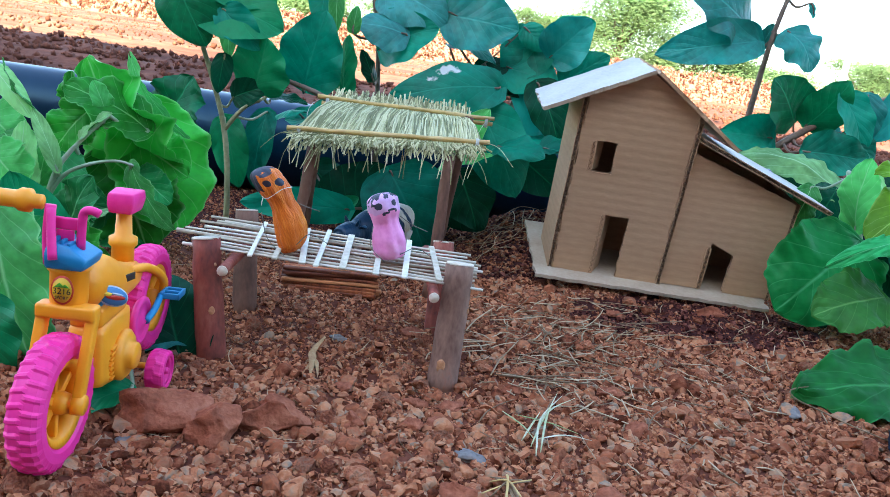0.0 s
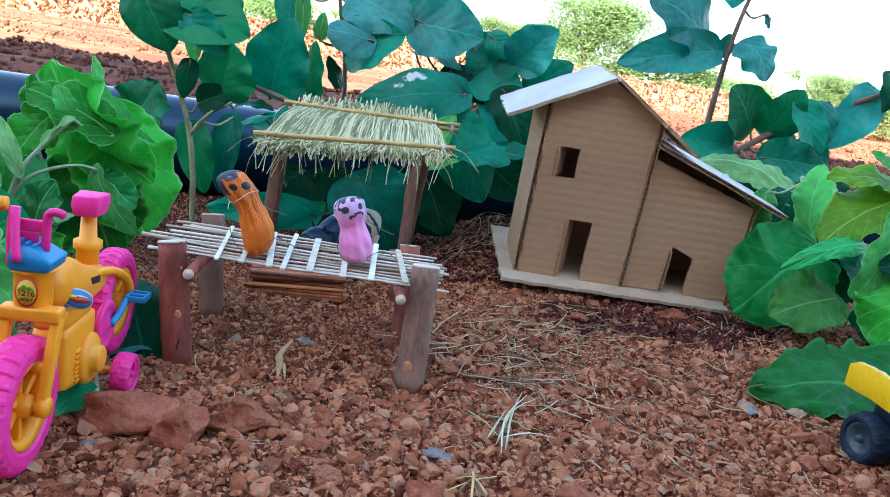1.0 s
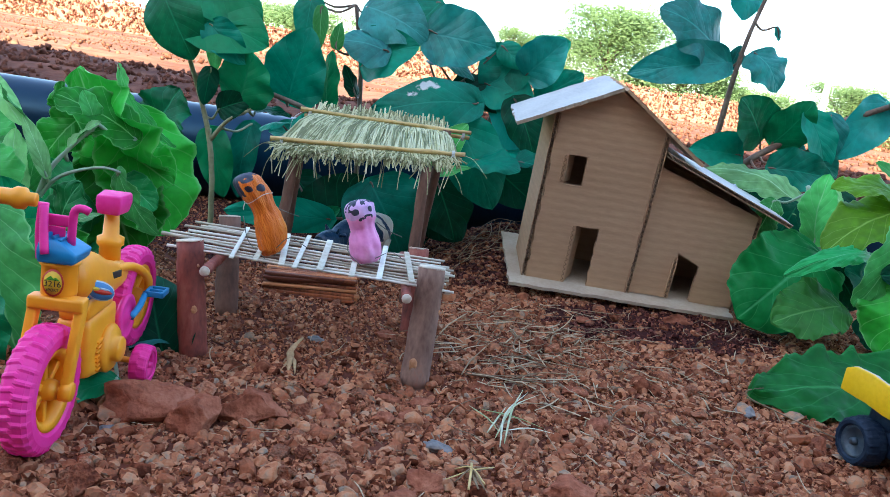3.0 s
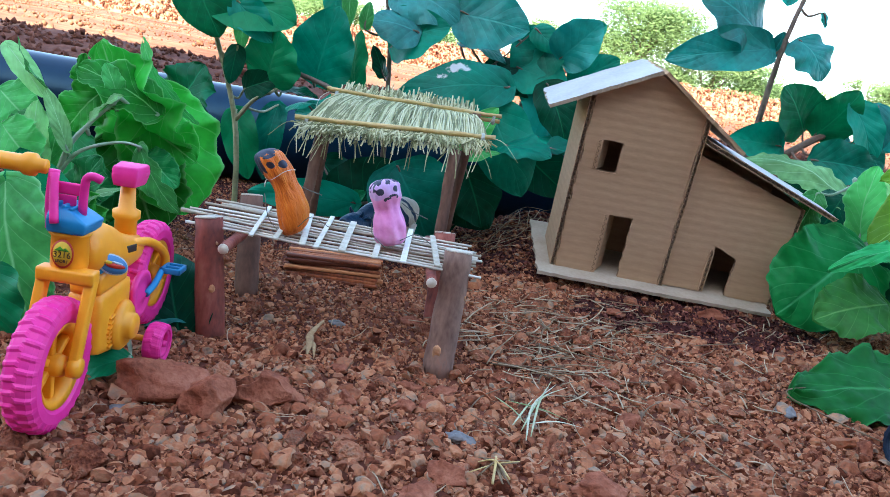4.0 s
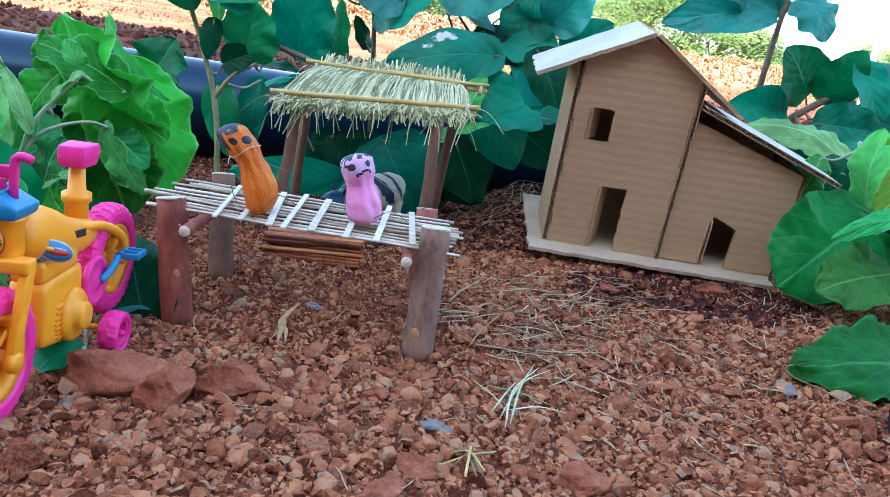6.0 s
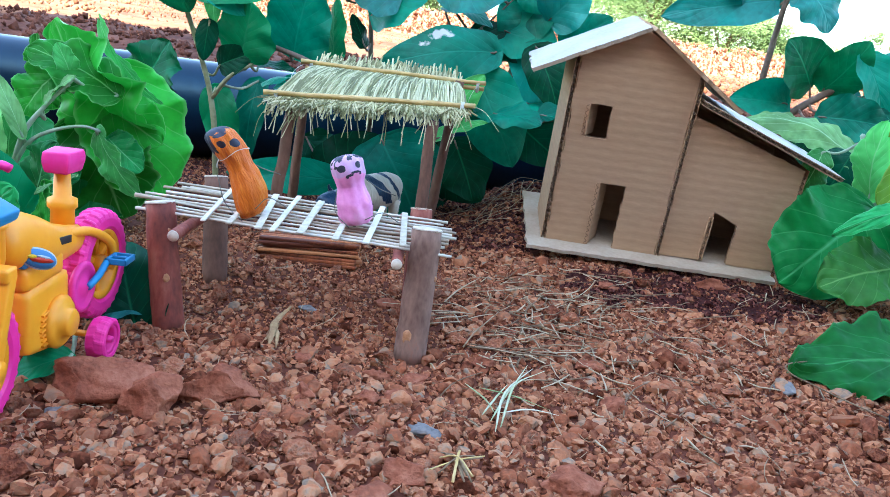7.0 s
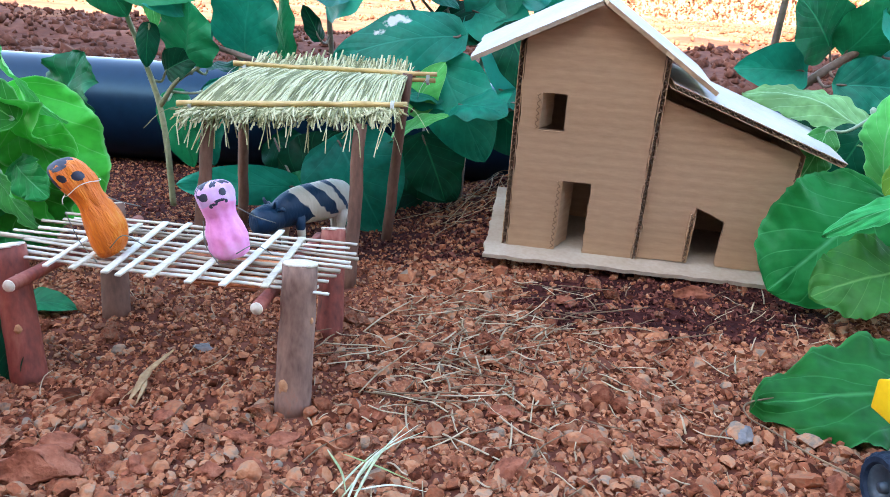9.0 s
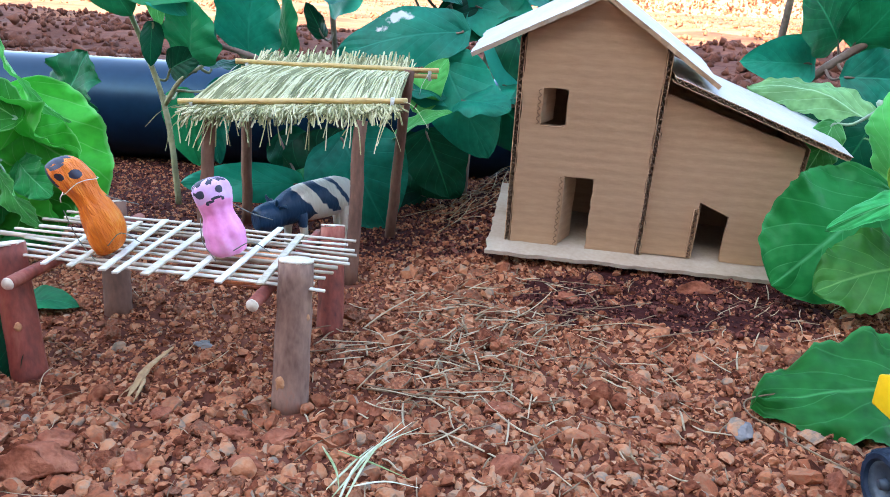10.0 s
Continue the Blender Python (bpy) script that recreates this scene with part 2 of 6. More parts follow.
COW_COAT = mat("banded_toy_plastic", [(0.62, 0.56, 0.43), (0.72, 0.67, 0.55)], scale=110, fine=400, rough=0.36, bump=0.8, spec=0.35, stretch=(1.6, 1, 0.5))


def banded(m):
    """Dark blue-black bands round a cream body; the legs stay cream."""
    n, l = m.node_tree.nodes, m.node_tree.links
    b = n["Principled BSDF"]
    tc, sp, nz, ramp, mul, mx = (n.new("ShaderNode" + k) for k in ("TexCoord", "SeparateXYZ", "TexNoise", "ValToRGB", "Math", "Mix"))
    l.new(tc.outputs["Object"], sp.inputs[0])
    l.new(tc.outputs["Object"], nz.inputs["Vector"])
    nz.inputs["Scale"].default_value = 90.0
    ad, sc = n.new("ShaderNodeMath"), n.new("ShaderNodeMath")
    sc.operation, ad.operation, mul.operation = "MULTIPLY", "MULTIPLY_ADD", "MULTIPLY"
    slant = n.new("ShaderNodeMath")
    slant.operation = "MULTIPLY_ADD"
    l.new(sp.outputs[2], slant.inputs[0])
    slant.inputs[1].default_value = 1.0
    l.new(sp.outputs[0], slant.inputs[2])
    l.new(slant.outputs[0], sc.inputs[0])
    sc.inputs[1].default_value = -1 / 0.075
    l.new(nz.outputs[0], ad.inputs[0])
    ad.inputs[1].default_value = 0.16
    l.new(sc.outputs[0], ad.inputs[2])
    lift = n.new("ShaderNodeMath")
    lift.inputs[1].default_value = 0.028 / 0.075 - 0.03
    l.new(ad.outputs[0], lift.inputs[0])
    l.new(lift.outputs[0], ramp.inputs[0])
    bands = ((0.0, 0), (0.130, 0), (0.140, 1), (0.180, 1), (0.190, 0), (0.280, 0), (0.290, 1), (0.400, 1), (0.410, 0), (0.54, 0), (0.55, 1), (1.0, 1))
    while len(ramp.color_ramp.elements) < len(bands):
        ramp.color_ramp.elements.new(0.5)
    for e, (p, v) in zip(ramp.color_ramp.elements, bands):
        e.position, e.color = p, (v, v, v, 1)
    # the coat's dark patches end above the belly, and reach lower towards the chest
    hem = n.new("ShaderNodeMapRange")
    for k, v in (("From Min", -0.040), ("From Max", -0.034), ("To Min", 0.0155), ("To Max", 0.0225)):
        hem.inputs[k].default_value = v
    l.new(sp.outputs[0], hem.inputs[0])
    over = n.new("ShaderNodeMath")
    over.operation = "GREATER_THAN"
    l.new(sp.outputs[2], over.inputs[0])
    l.new(hem.outputs[0], over.inputs[1])
    head = n.new("ShaderNodeMath")
    head.operation = "LESS_THAN"
    l.new(sp.outputs[0], head.inputs[0])
    head.inputs[1].default_value = -0.047
    top = n.new("ShaderNodeMath")
    top.operation = "MAXIMUM"
    l.new(over.outputs[0], top.inputs[0])
    l.new(head.outputs[0], top.inputs[1])
    l.new(ramp.outputs[0], mul.inputs[0])
    l.new(top.outputs[0], mul.inputs[1])
    mx.data_type = "RGBA"
    l.new(mul.outputs[0], mx.inputs[0])
    l.new(b.inputs["Base Color"].links[0].from_socket, mx.inputs[6])
    mx.inputs[7].default_value = (0.005, 0.036, 0.085, 1)
    l.new(mx.outputs[2], b.inputs["Base Color"])


banded(COW_COAT)
TRUCK_YELLOW = mat("yellow_toy_plastic", [(0.70, 0.38, 0.0), (0.84, 0.48, 0.006), (0.88, 0.55, 0.03)], scale=40, fine=300, rough=0.4, bump=0.15)
BLUE_TOY = mat("deep_blue_plastic", [(0.004, 0.03, 0.22), (0.006, 0.045, 0.30), (0.01, 0.06, 0.35)], scale=30, fine=300, rough=0.4, bump=0.1)
TRUCK_RIM = mat("dark_rim_plastic", [(0.015, 0.025, 0.04), (0.035, 0.05, 0.065), (0.10, 0.11, 0.11)], scale=80, fine=400, rough=0.5, bump=0.2)
RUBBER = mat("black_rubber", [(0.005, 0.010, 0.022), (0.010, 0.020, 0.038), (0.03, 0.045, 0.065)], scale=60, fine=400, rough=0.6, bump=0.3, spec=0.2)
STEM = mat("grey_green_stem", [(0.15, 0.15, 0.07), (0.26, 0.26, 0.13), (0.35, 0.33, 0.20)], scale=40, fine=300, rough=0.7, bump=0.4)
STEM_PALE = mat("pale_green_stem", [(0.17, 0.30, 0.16), (0.28, 0.42, 0.25), (0.36, 0.40, 0.36)], scale=30, fine=300, rough=0.6, bump=0.3)
BRANCH = mat("brown_branch", [(0.09, 0.055, 0.035), (0.16, 0.11, 0.08), (0.24, 0.18, 0.14)], scale=40, fine=300, rough=0.8, bump=0.5)
THREAD = mat("white_thread", [(0.55, 0.55, 0.5), (0.7, 0.7, 0.66)], scale=100, fine=600, rough=0.8, bump=0.2)
WIRE = mat("dull_wire", [(0.10, 0.11, 0.09), (0.2, 0.21, 0.17)], scale=100, fine=600, rough=0.5, bump=0.1)
PLASTER = mat("dark_grey_plaster", [(0.10, 0.095, 0.085), (0.14, 0.13, 0.12), (0.17, 0.16, 0.15)], scale=1.5, fine=20, rough=0.9, bump=0.3)
LEAF = {
    "teal": leaf_mat("leaf_teal_green", (0.004, 0.20, 0.115), (0.014, 0.25, 0.15)),
    "stained": leaf_mat("leaf_teal_spattered", (0.003, 0.165, 0.10), (0.02, 0.25, 0.16), stain=True),
    "blue": leaf_mat("leaf_blue_green", (0.010, 0.23, 0.18), (0.03, 0.30, 0.235), spec=0.4),
    # blue-lit copy of the teal leaf: sky light put into its colour
    "sky": leaf_mat("leaf_skylit_blue_green", (0.03, 0.28, 0.235), (0.06, 0.34, 0.29), spec=0.4),
    # dark leaf green, darkened further to carry the shade inside the foliage
    "deep": leaf_mat("leaf_deep_green_shade", (0.001, 0.060, 0.026), (0.012, 0.18, 0.07), spec=0.12),
    "green": leaf_mat("leaf_plain_green", (0.005, 0.175, 0.06), (0.018, 0.25, 0.10)),
    "ground": leaf_mat("leaf_coarse_green", (0.008, 0.150, 0.030), (0.075, 0.36, 0.13), gloss=0.45, blister=0.45, rim=0.4, spec=0.14),
    "fallen": leaf_mat("leaf_fallen_green", (0.010, 0.118, 0.018), (0.060, 0.29, 0.08), gloss=0.45, blister=0.45, rim=0.6, spec=0.12),
    "mid": leaf_mat("leaf_mid_green", (0.020, 0.27, 0.065), (0.16, 0.50, 0.22), blister=0.45, rim=0.5),
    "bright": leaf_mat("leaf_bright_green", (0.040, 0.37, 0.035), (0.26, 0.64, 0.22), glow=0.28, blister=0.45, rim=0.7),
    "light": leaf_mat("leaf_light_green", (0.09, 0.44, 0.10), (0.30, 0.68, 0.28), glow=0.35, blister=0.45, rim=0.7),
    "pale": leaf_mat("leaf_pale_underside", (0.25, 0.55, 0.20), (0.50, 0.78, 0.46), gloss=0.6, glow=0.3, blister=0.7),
    "yellow": leaf_mat("leaf_yellow_green", (0.17, 0.40, 0.02), (0.34, 0.56, 0.12), glow=0.4, blister=0.45, rim=0.6),
    "veiny": leaf_mat("leaf_veined_olive", (0.034, 0.165, 0.024), (0.15, 0.36, 0.09), glow=0.25, blister=0.45),
}


# ---- mesh helpers ----
def mesh_ob(name, bm, material, parent=None, smooth=True):
    me = bpy.data.meshes.new(name)
    if isinstance(bm, bmesh.types.BMesh):
        bmesh.ops.recalc_face_normals(bm, faces=bm.faces)
        bm.to_mesh(me)
        bm.free()
    else:
        me.from_pydata(*bm)
    for m in material if isinstance(material, (list, tuple)) else [material]:
        me.materials.append(m)
    if smooth:
        me.shade_smooth()
    ob = new(name, me)
    if parent:
        ob.parent = parent
    return ob


def part(name, bm, material, parent, label="", smooth=True):
    return tagged(mesh_ob(name, bm, material, parent, smooth), label)


def thing(name, label, category, group="", kind="", at=None):
    ob = tagged(new(name), label, category, group, kind)
    ob.empty_display_size = 0.02
    if at is not None:
        ob.matrix_world = at
    return ob


def box(bm, x0, x1, y0, y1, z0, z1, bevel=0.0, m=None):
    vs = [bm.verts.new((x, y, z)) for z in (z0, z1) for y in (y0, y1) for x in (x0, x1)]
    fs = [bm.faces.new([vs[i] for i in q]) for q in ((0, 2, 3, 1), (4, 5, 7, 6), (0, 1, 5, 4), (2, 6, 7, 3), (0, 4, 6, 2), (1, 3, 7, 5))]
    if bevel:
        out = bmesh.ops.bevel(bm, geom=list({e for f in fs for e in f.edges}), offset=bevel, segments=2, profile=0.6, affect='EDGES')
        vs = list({v for f in out["faces"] for v in f.verts} | {v for v in vs if v.is_valid})
    if m is not None:
        bmesh.ops.transform(bm, matrix=m, verts=[v for v in vs if v.is_valid])
    return bm


def tube(bm, pts, radii, seg=8, rough=0.0, caps=True, flat=1.0):
    """A tube along pts; rough: uneven radius; flat: squash across the second axis."""
    pts = [Vector(p) for p in pts]
    if isinstance(radii, (int, float)):
        radii = [radii] * len(pts)
    ring, side = [], None
    for i, p in enumerate(pts):
        d = (pts[min(i + 1, len(pts) - 1)] - pts[max(i - 1, 0)]).normalized()
        if side is None:
            side = d.orthogonal().normalized() if abs(d.z) > 0.9 else d.cross(Vector((0, 0, 1))).normalized()
        side = (side - d * side.dot(d)).normalized()
        up = d.cross(side)
        r = radii[i]
        row = []
        for k in range(seg):
            a = 2 * math.pi * k / seg
            q = r * (1 + rough * random.uniform(-1, 1))
            row.append(bm.verts.new(p + side * math.cos(a) * q + up * math.sin(a) * q * flat))
        ring.append(row)
    for a, b in zip(ring, ring[1:]):
        for k in range(seg):
            bm.faces.new((a[k], a[(k + 1) % seg], b[(k + 1) % seg], b[k]))
    if caps:
        bm.faces.new(ring[0][::-1])
        bm.faces.new(ring[-1])
    return bm


def smooth_path(pts, n=6):
    """Catmull-Rom points through pts."""
    p = [Vector(q) for q in pts]
    p = [2 * p[0] - p[1], *p, 2 * p[-1] - p[-2]]
    out = []
    for a, b, c, d in zip(p, p[1:], p[2:], p[3:]):
        for i in range(n):
            t = i / n
            out.append(0.5 * (2 * b + (c - a) * t + (2 * a - 5 * b + 4 * c - d) * t * t + (3 * b - a - 3 * c + d) * t ** 3))
    return [*out, p[-2]]


def lathe(bm, prof, seg=24, axis="z", at=(0, 0, 0)):
    """Turns a profile of (radius, height) round an axis."""
    rows = []
    for r, h in prof:
        row = []
        for k in range(seg):
            a = 2 * math.pi * k / seg
            c, s = r * math.cos(a), r * math.sin(a)
            v = {"z": (c, s, h), "x": (h, c, s), "y": (c, h, s)}[axis]
            row.append(bm.verts.new(Vector(v) + Vector(at)))
        rows.append(row)
    for a, b in zip(rows, rows[1:]):
        for k in range(seg):
            bm.faces.new((a[k], a[(k + 1) % seg], b[(k + 1) % seg], b[k]))
    if prof[0][0] > 1e-6:
        bm.faces.new(rows[0])
    if prof[-1][0] > 1e-6:
        bm.faces.new(rows[-1])
    bmesh.ops.remove_doubles(bm, verts=bm.verts, dist=1e-7)
    return bm


def blade_mesh(name, length, ratio, arch, wave, fold, seed, lobes=0.06, heart=0.5, crinkle=0.0, droop=0.0, curl=0.0):
    """A leaf blade from the origin along +y, its face to +z, with u, v laid on it."""
    rnd = random.Random(seed)
    nu, nv = (22, 60) if crinkle else (14, 26)
    ph, ph2, k1 = rnd.uniform(0, 6), rnd.uniform(0, 6), rnd.uniform(8, 13)
    verts, faces, uvs = [], [], []
    for j in range(nv + 1):
        v = j / nv
        half = 0.5 * ratio * math.sin(math.pi * v ** 0.70) ** (0.50 + 0.14 * v) if 0 < v < 1 else 0.0
        if crinkle:
            w = v ** 0.85
            half = 0.5 * ratio * (max(0.0, 4 * w * (1 - w))) ** 0.55
        for i in range(nu + 1):
            u = 2 * i / nu - 1
            edge = 1 + lobes * math.sin(k1 * 2 * v + ph + (2.0 if u > 0 else 0)) + 0.5 * lobes * math.sin(k1 * 5 * v + ph2 + (1.0 if u > 0 else 0))
            x = u * half * edge
            y = v - heart * 0.16 * abs(u) ** 1.5 * (1 - v) ** 3
            z = arch * 4 * v * (1 - v) + fold * abs(x) + wave * abs(u) ** 2 * half * 2 * math.sin(k1 * v * 1.4 + ph2 + (1.7 if u > 0 else 0)) + 0.010 * math.sin(7 * v + 3 * u + ph)
            z += -droop * v ** 2.4 + curl * (1 if u > 0 else 0.35) * abs(u) ** 2.2 * half
            if crinkle:
                x += half * min(1.0, (crinkle / 0.034) ** 4) * (0.035 * math.sin(60 * v + ph) * abs(u) ** 6 + 0.03 * math.sin(97 * v + ph2 + u) * abs(u) ** 6)
                z += 0.75 * crinkle * (noise.noise((u * 2.2 + seed, v * 5, 1)) + 0.6 * noise.noise((u * 5 + seed, v * 11, 4)) + 0.25 * noise.noise((u * 11 + seed, v * 24, 7))) + 0.8 * crinkle * abs(u) ** 3 * math.sin(37 * v + ph + 3 * u) + 0.45 * crinkle * abs(u) ** 4 * math.sin(71 * v + ph2)
                y += 0.3 * crinkle * abs(u) * math.sin(17 * v + ph2)
            verts.append((x * length, y * length, z * length))
            uvs.append((0.5 + u / 2, v))
    for j in range(nv):
        for i in range(nu):
            a = j * (nu + 1) + i
            faces.append((a, a + 1, a + nu + 2, a + nu + 1))
    me = bpy.data.meshes.new(name)
    me.from_pydata(verts, [], faces)
    lay = me.uv_layers.new(name="blade")
    for loop in me.loops:
        lay.data[loop.index].uv = uvs[loop.vertex_index]
    me.shade_smooth()
    return me


FACING = {"g": (0.03, -0.12, 1.0), "f": (0.05, -0.92, 0.42), "u": (0.0, -0.4, 0.92), "l": (-0.55, -0.7, 0.45), "r": (0.6, -0.7, 0.4), "b": (0.0, -0.75, 0.65), "a": (-0.35, -0.55, 0.75), "c": (0.5, -0.75, 0.4), "d": (0.35, -0.9, -0.2), "h": (-0.75, -0.6, 0.25), "e": (-0.2, -0.80, 0.52), "s": (0.0, -0.36, 0.93)}


def leaf(plant, base, tip, ratio, way, kind, seed, arch=0.07, wave=0.16, fold=0.18, lobes=0.05, heart=0.5, crinkle=0.0, droop=0.0, curl=0.0):
    base, tip = Vector(base), Vector(tip)
    rnd = random.Random(seed * 7 + 3)
    d = tip - base
    y = d.normalized()
    z = Vector(FACING[way]) + Vector((rnd.uniform(-0.28, 0.28), 0, rnd.uniform(-0.22, 0.22)))
    z = (z - y * z.dot(y)).normalized()
    x = y.cross(z)
    me = blade_mesh("leaf", d.length, ratio, arch, wave, fold, seed, lobes, heart, crinkle, droop, curl)
    me.materials.append(LEAF[kind])
    ob = new("leaf", me)
    ob.parent = plant
    ob.matrix_basis = plant.matrix_world.inverted() @ Matrix.Translation(base) @ Matrix((x, y, z)).transposed().to_4x4()
    return ob


def plant(name, label, stems, leaves, stalk, seed, group="", lush=0.0):
    """stems: lists of (path, thick radius, thin radius). Leaf stalks run to the nearest point of a stem."""
    root = thing(name, label, "plant", group, at=Matrix.Translation(stems[0][0][0]))
    inv = root.matrix_world.inverted()
    joints = []
    for path, r0, r1 in stems:
        pts = smooth_path(path, 5)
        joints += pts
        bm = tube(bmesh.new(), [inv @ p for p in pts], [r0 + (r1 - r0) * i / (len(pts) - 1) for i in range(len(pts))], 9, 0.06)
        part("stem", bm, stalk, root)
    for i, (b, t, ratio, way, kind) in enumerate(leaves):
        b, t = Vector(b), Vector(t)
        rnd = random.Random(seed * 31 + i)
        if lush:
            ob = leaf(root, b, t, ratio * 1.15, way, kind, seed + i, arch=0.20 if way == "b" else 0.10, wave=0.05 if way == "b" else 0.05 + 2 * lush, fold=-0.30 if way == "b" else 0.10, lobes=0.02 if way == "b" else 0.020 if lush > 0.0285 else 0.005, heart=0.4, crinkle=0.018 if way == "b" else lush * min(1, ratio * 1.3))
        else:
            ob = leaf(root, b, t, ratio * 1.12, way, kind, seed + i, arch=rnd.uniform(0.03, 0.12), wave=rnd.uniform(0.03, 0.09), fold=rnd.uniform(-0.1, 0.25), lobes=rnd.uniform(0.002, 0.009), heart=0.4, droop=rnd.uniform(-0.05, 0.12), curl=rnd.uniform(-0.35, 0.35))
        near = min(joints, key=lambda q: (q - b).length + (0.05 if q.z > b.z + 0.03 else 0))
        if lush and (near - b).length > 0.035:
            continue
        mid = (near + b) / 2 + Vector((0, 0.004, -0.006))
        way_in = (t - b).normalized()
        bm = tube(bmesh.new(), [inv @ p for p in smooth_path([near, mid, b, b + way_in * 0.012], 4)], [0.0016, 0.0015, 0.0014, 0.0013, 0.0013, 0.0012, 0.0012, 0.0011, 0.0011, 0.001, 0.0009, 0.0008, 0.0006], 6)
        part("petiole", bm, stalk, root)
    return root


# ---- ground ----
def soft_step(a, b, x):
    t = min(1.0, max(0.0, (x - a) / (b - a)))
    return t * t * (3 - 2 * t)


def gz(x, y):
    """Height of the soil: nearly level by the toys, a low mound under the house, furrows and a slight rise far off."""
    z = -0.004 + 0.045 * max(0.0, min(x, 0.5)) * soft_step(0.35, 0.6, y)
    m = soft_step(0.05, 0.13, x) * (1 - soft_step(0.30, 0.40, x)) * soft_step(0.60, 0.66, y) * (1 - soft_step(0.80, 0.95, y))
    z += m * (0.010 + 0.17 * max(0.0, y - 0.66) - 0.03 * max(0.0, x - 0.12))
    z -= 0.010 * (1 - soft_step(0.0, 0.3, y))
    z += 0.0025 * noise.noise((x * 22, y * 22, 0.3)) + 0.0012 * noise.noise((x * 90, y * 90, 2.0))
    far = soft_step(1.3, 3.0, math.hypot(x, y))
    if far:
        z += far * (0.012 * (math.hypot(x, y) - 1.3) * (1 if y > 0 else 0) * min(1, y / 6 if y > 0 else 0) + 0.035 * math.sin(y * 7.0 + 0.4 * x) + 0.03 * noise.noise((x * 3, y * 3, 5)))
    return z


def spread(dense0, dense1, step, end0, end1):
    out = list(np.arange(dense0, dense1, step))
    a, s = dense1, step
    while a < end1:
        out.append(a)
        s = min(s * 1.09, 40)
        a += s
    lo, a, s = [], dense0 - step, step
    while a > end0:
        lo.append(a)
        s = min(s * 1.16, 40)
        a -= s
    return lo[::-1] + out


xs, ys = spread(-0.45, 0.6, 0.006, -300, 300), spread(0.12, 1.1, 0.006, -60, 500)
gv = [(x, y, gz(x, y)) for y in ys for x in xs]
gf = [(j * len(xs) + i, j * len(xs) + i + 1, (j + 1) * len(xs) + i + 1, (j + 1) * len(xs) + i) for j in range(len(ys) - 1) for i in range(len(xs) - 1)]
ground = tagged(mesh_ob("ground", (gv, [], gf), [SOIL, DRYSOIL, MAROONSOIL, SHADESOIL]), "dry red-brown laterite soil with loose gravel and straw", "ground", kind="structure")



def darker(x, y):
    """True on the dark maroon soil: a damp patch before the house and the bed behind the cot."""
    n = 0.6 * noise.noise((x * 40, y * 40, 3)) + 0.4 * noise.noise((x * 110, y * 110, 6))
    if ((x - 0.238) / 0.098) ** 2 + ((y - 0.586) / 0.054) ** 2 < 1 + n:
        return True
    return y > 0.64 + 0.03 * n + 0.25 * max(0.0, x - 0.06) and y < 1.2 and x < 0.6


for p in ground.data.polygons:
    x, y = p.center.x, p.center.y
    # the soil copies change over at the far edge of the cast shadow
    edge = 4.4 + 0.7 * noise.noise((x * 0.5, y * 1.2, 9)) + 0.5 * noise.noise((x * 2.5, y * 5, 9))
    p.material_index = 1 if y > edge else 3 if y > 1.1 else 2 if darker(x, y) else 0

# Unseen wall added behind the camera, so that its shade falls over the toys.
wall_bm = box(bmesh.new(), -16, 16, -4.9, -4.5, -0.5, 5.5)
tagged(mesh_ob("shade_wall_south", wall_bm, PLASTER, smooth=False), "unseen dark grey plastered wall, added to cast shade", "wall", kind="structure")

# ---- water pipe behind the plants ----
def pipe():
    root = thing("water_pipe", "thick black-blue plastic irrigation pipe lying on soil", "pipe", at=pose(-0.3, 0.955, gz(-0.3, 0.955) - 0.002 + 0.0585, 0, 0, 3.2))
    bm = lathe(bmesh.new(), [(0.052, -1.6), (0.0585, -1.6), (0.0585, -0.6), (0.0585, 0.4), (0.0585, 1.4), (0.0585, 2.4), (0.052, 2.4)], 48, "x")
    part("barrel", bm, PIPE, root)
    return root


pipe()

# ---- cardboard house ----
CARD, FLUTE = 0.0039, 0.0048


def sheet(bm, outline, holes, d0, d1, slot=0):
    """A flat board in the u, w plane with holes through it, from depth d0 to d1."""
    edges = []
    for loop in [outline, *holes]:
        vs = [bm.verts.new((u, d0, w)) for u, w in loop]
        edges += [bm.edges.new((a, b)) for a, b in zip(vs, vs[1:] + vs[:1])]
    fs = [g for g in bmesh.ops.triangle_fill(bm, use_beauty=True, edges=edges)["geom"] if isinstance(g, bmesh.types.BMFace)]
    back = bmesh.ops.extrude_face_region(bm, geom=fs)["geom"]
    bmesh.ops.translate(bm, vec=(0, d1 - d0, 0), verts=[g for g in back if isinstance(g, bmesh.types.BMVert)])
    for f in {f for g in back if isinstance(g, bmesh.types.BMFace) for f in [g]} | set(fs):
        f.material_index = slot
    return bm


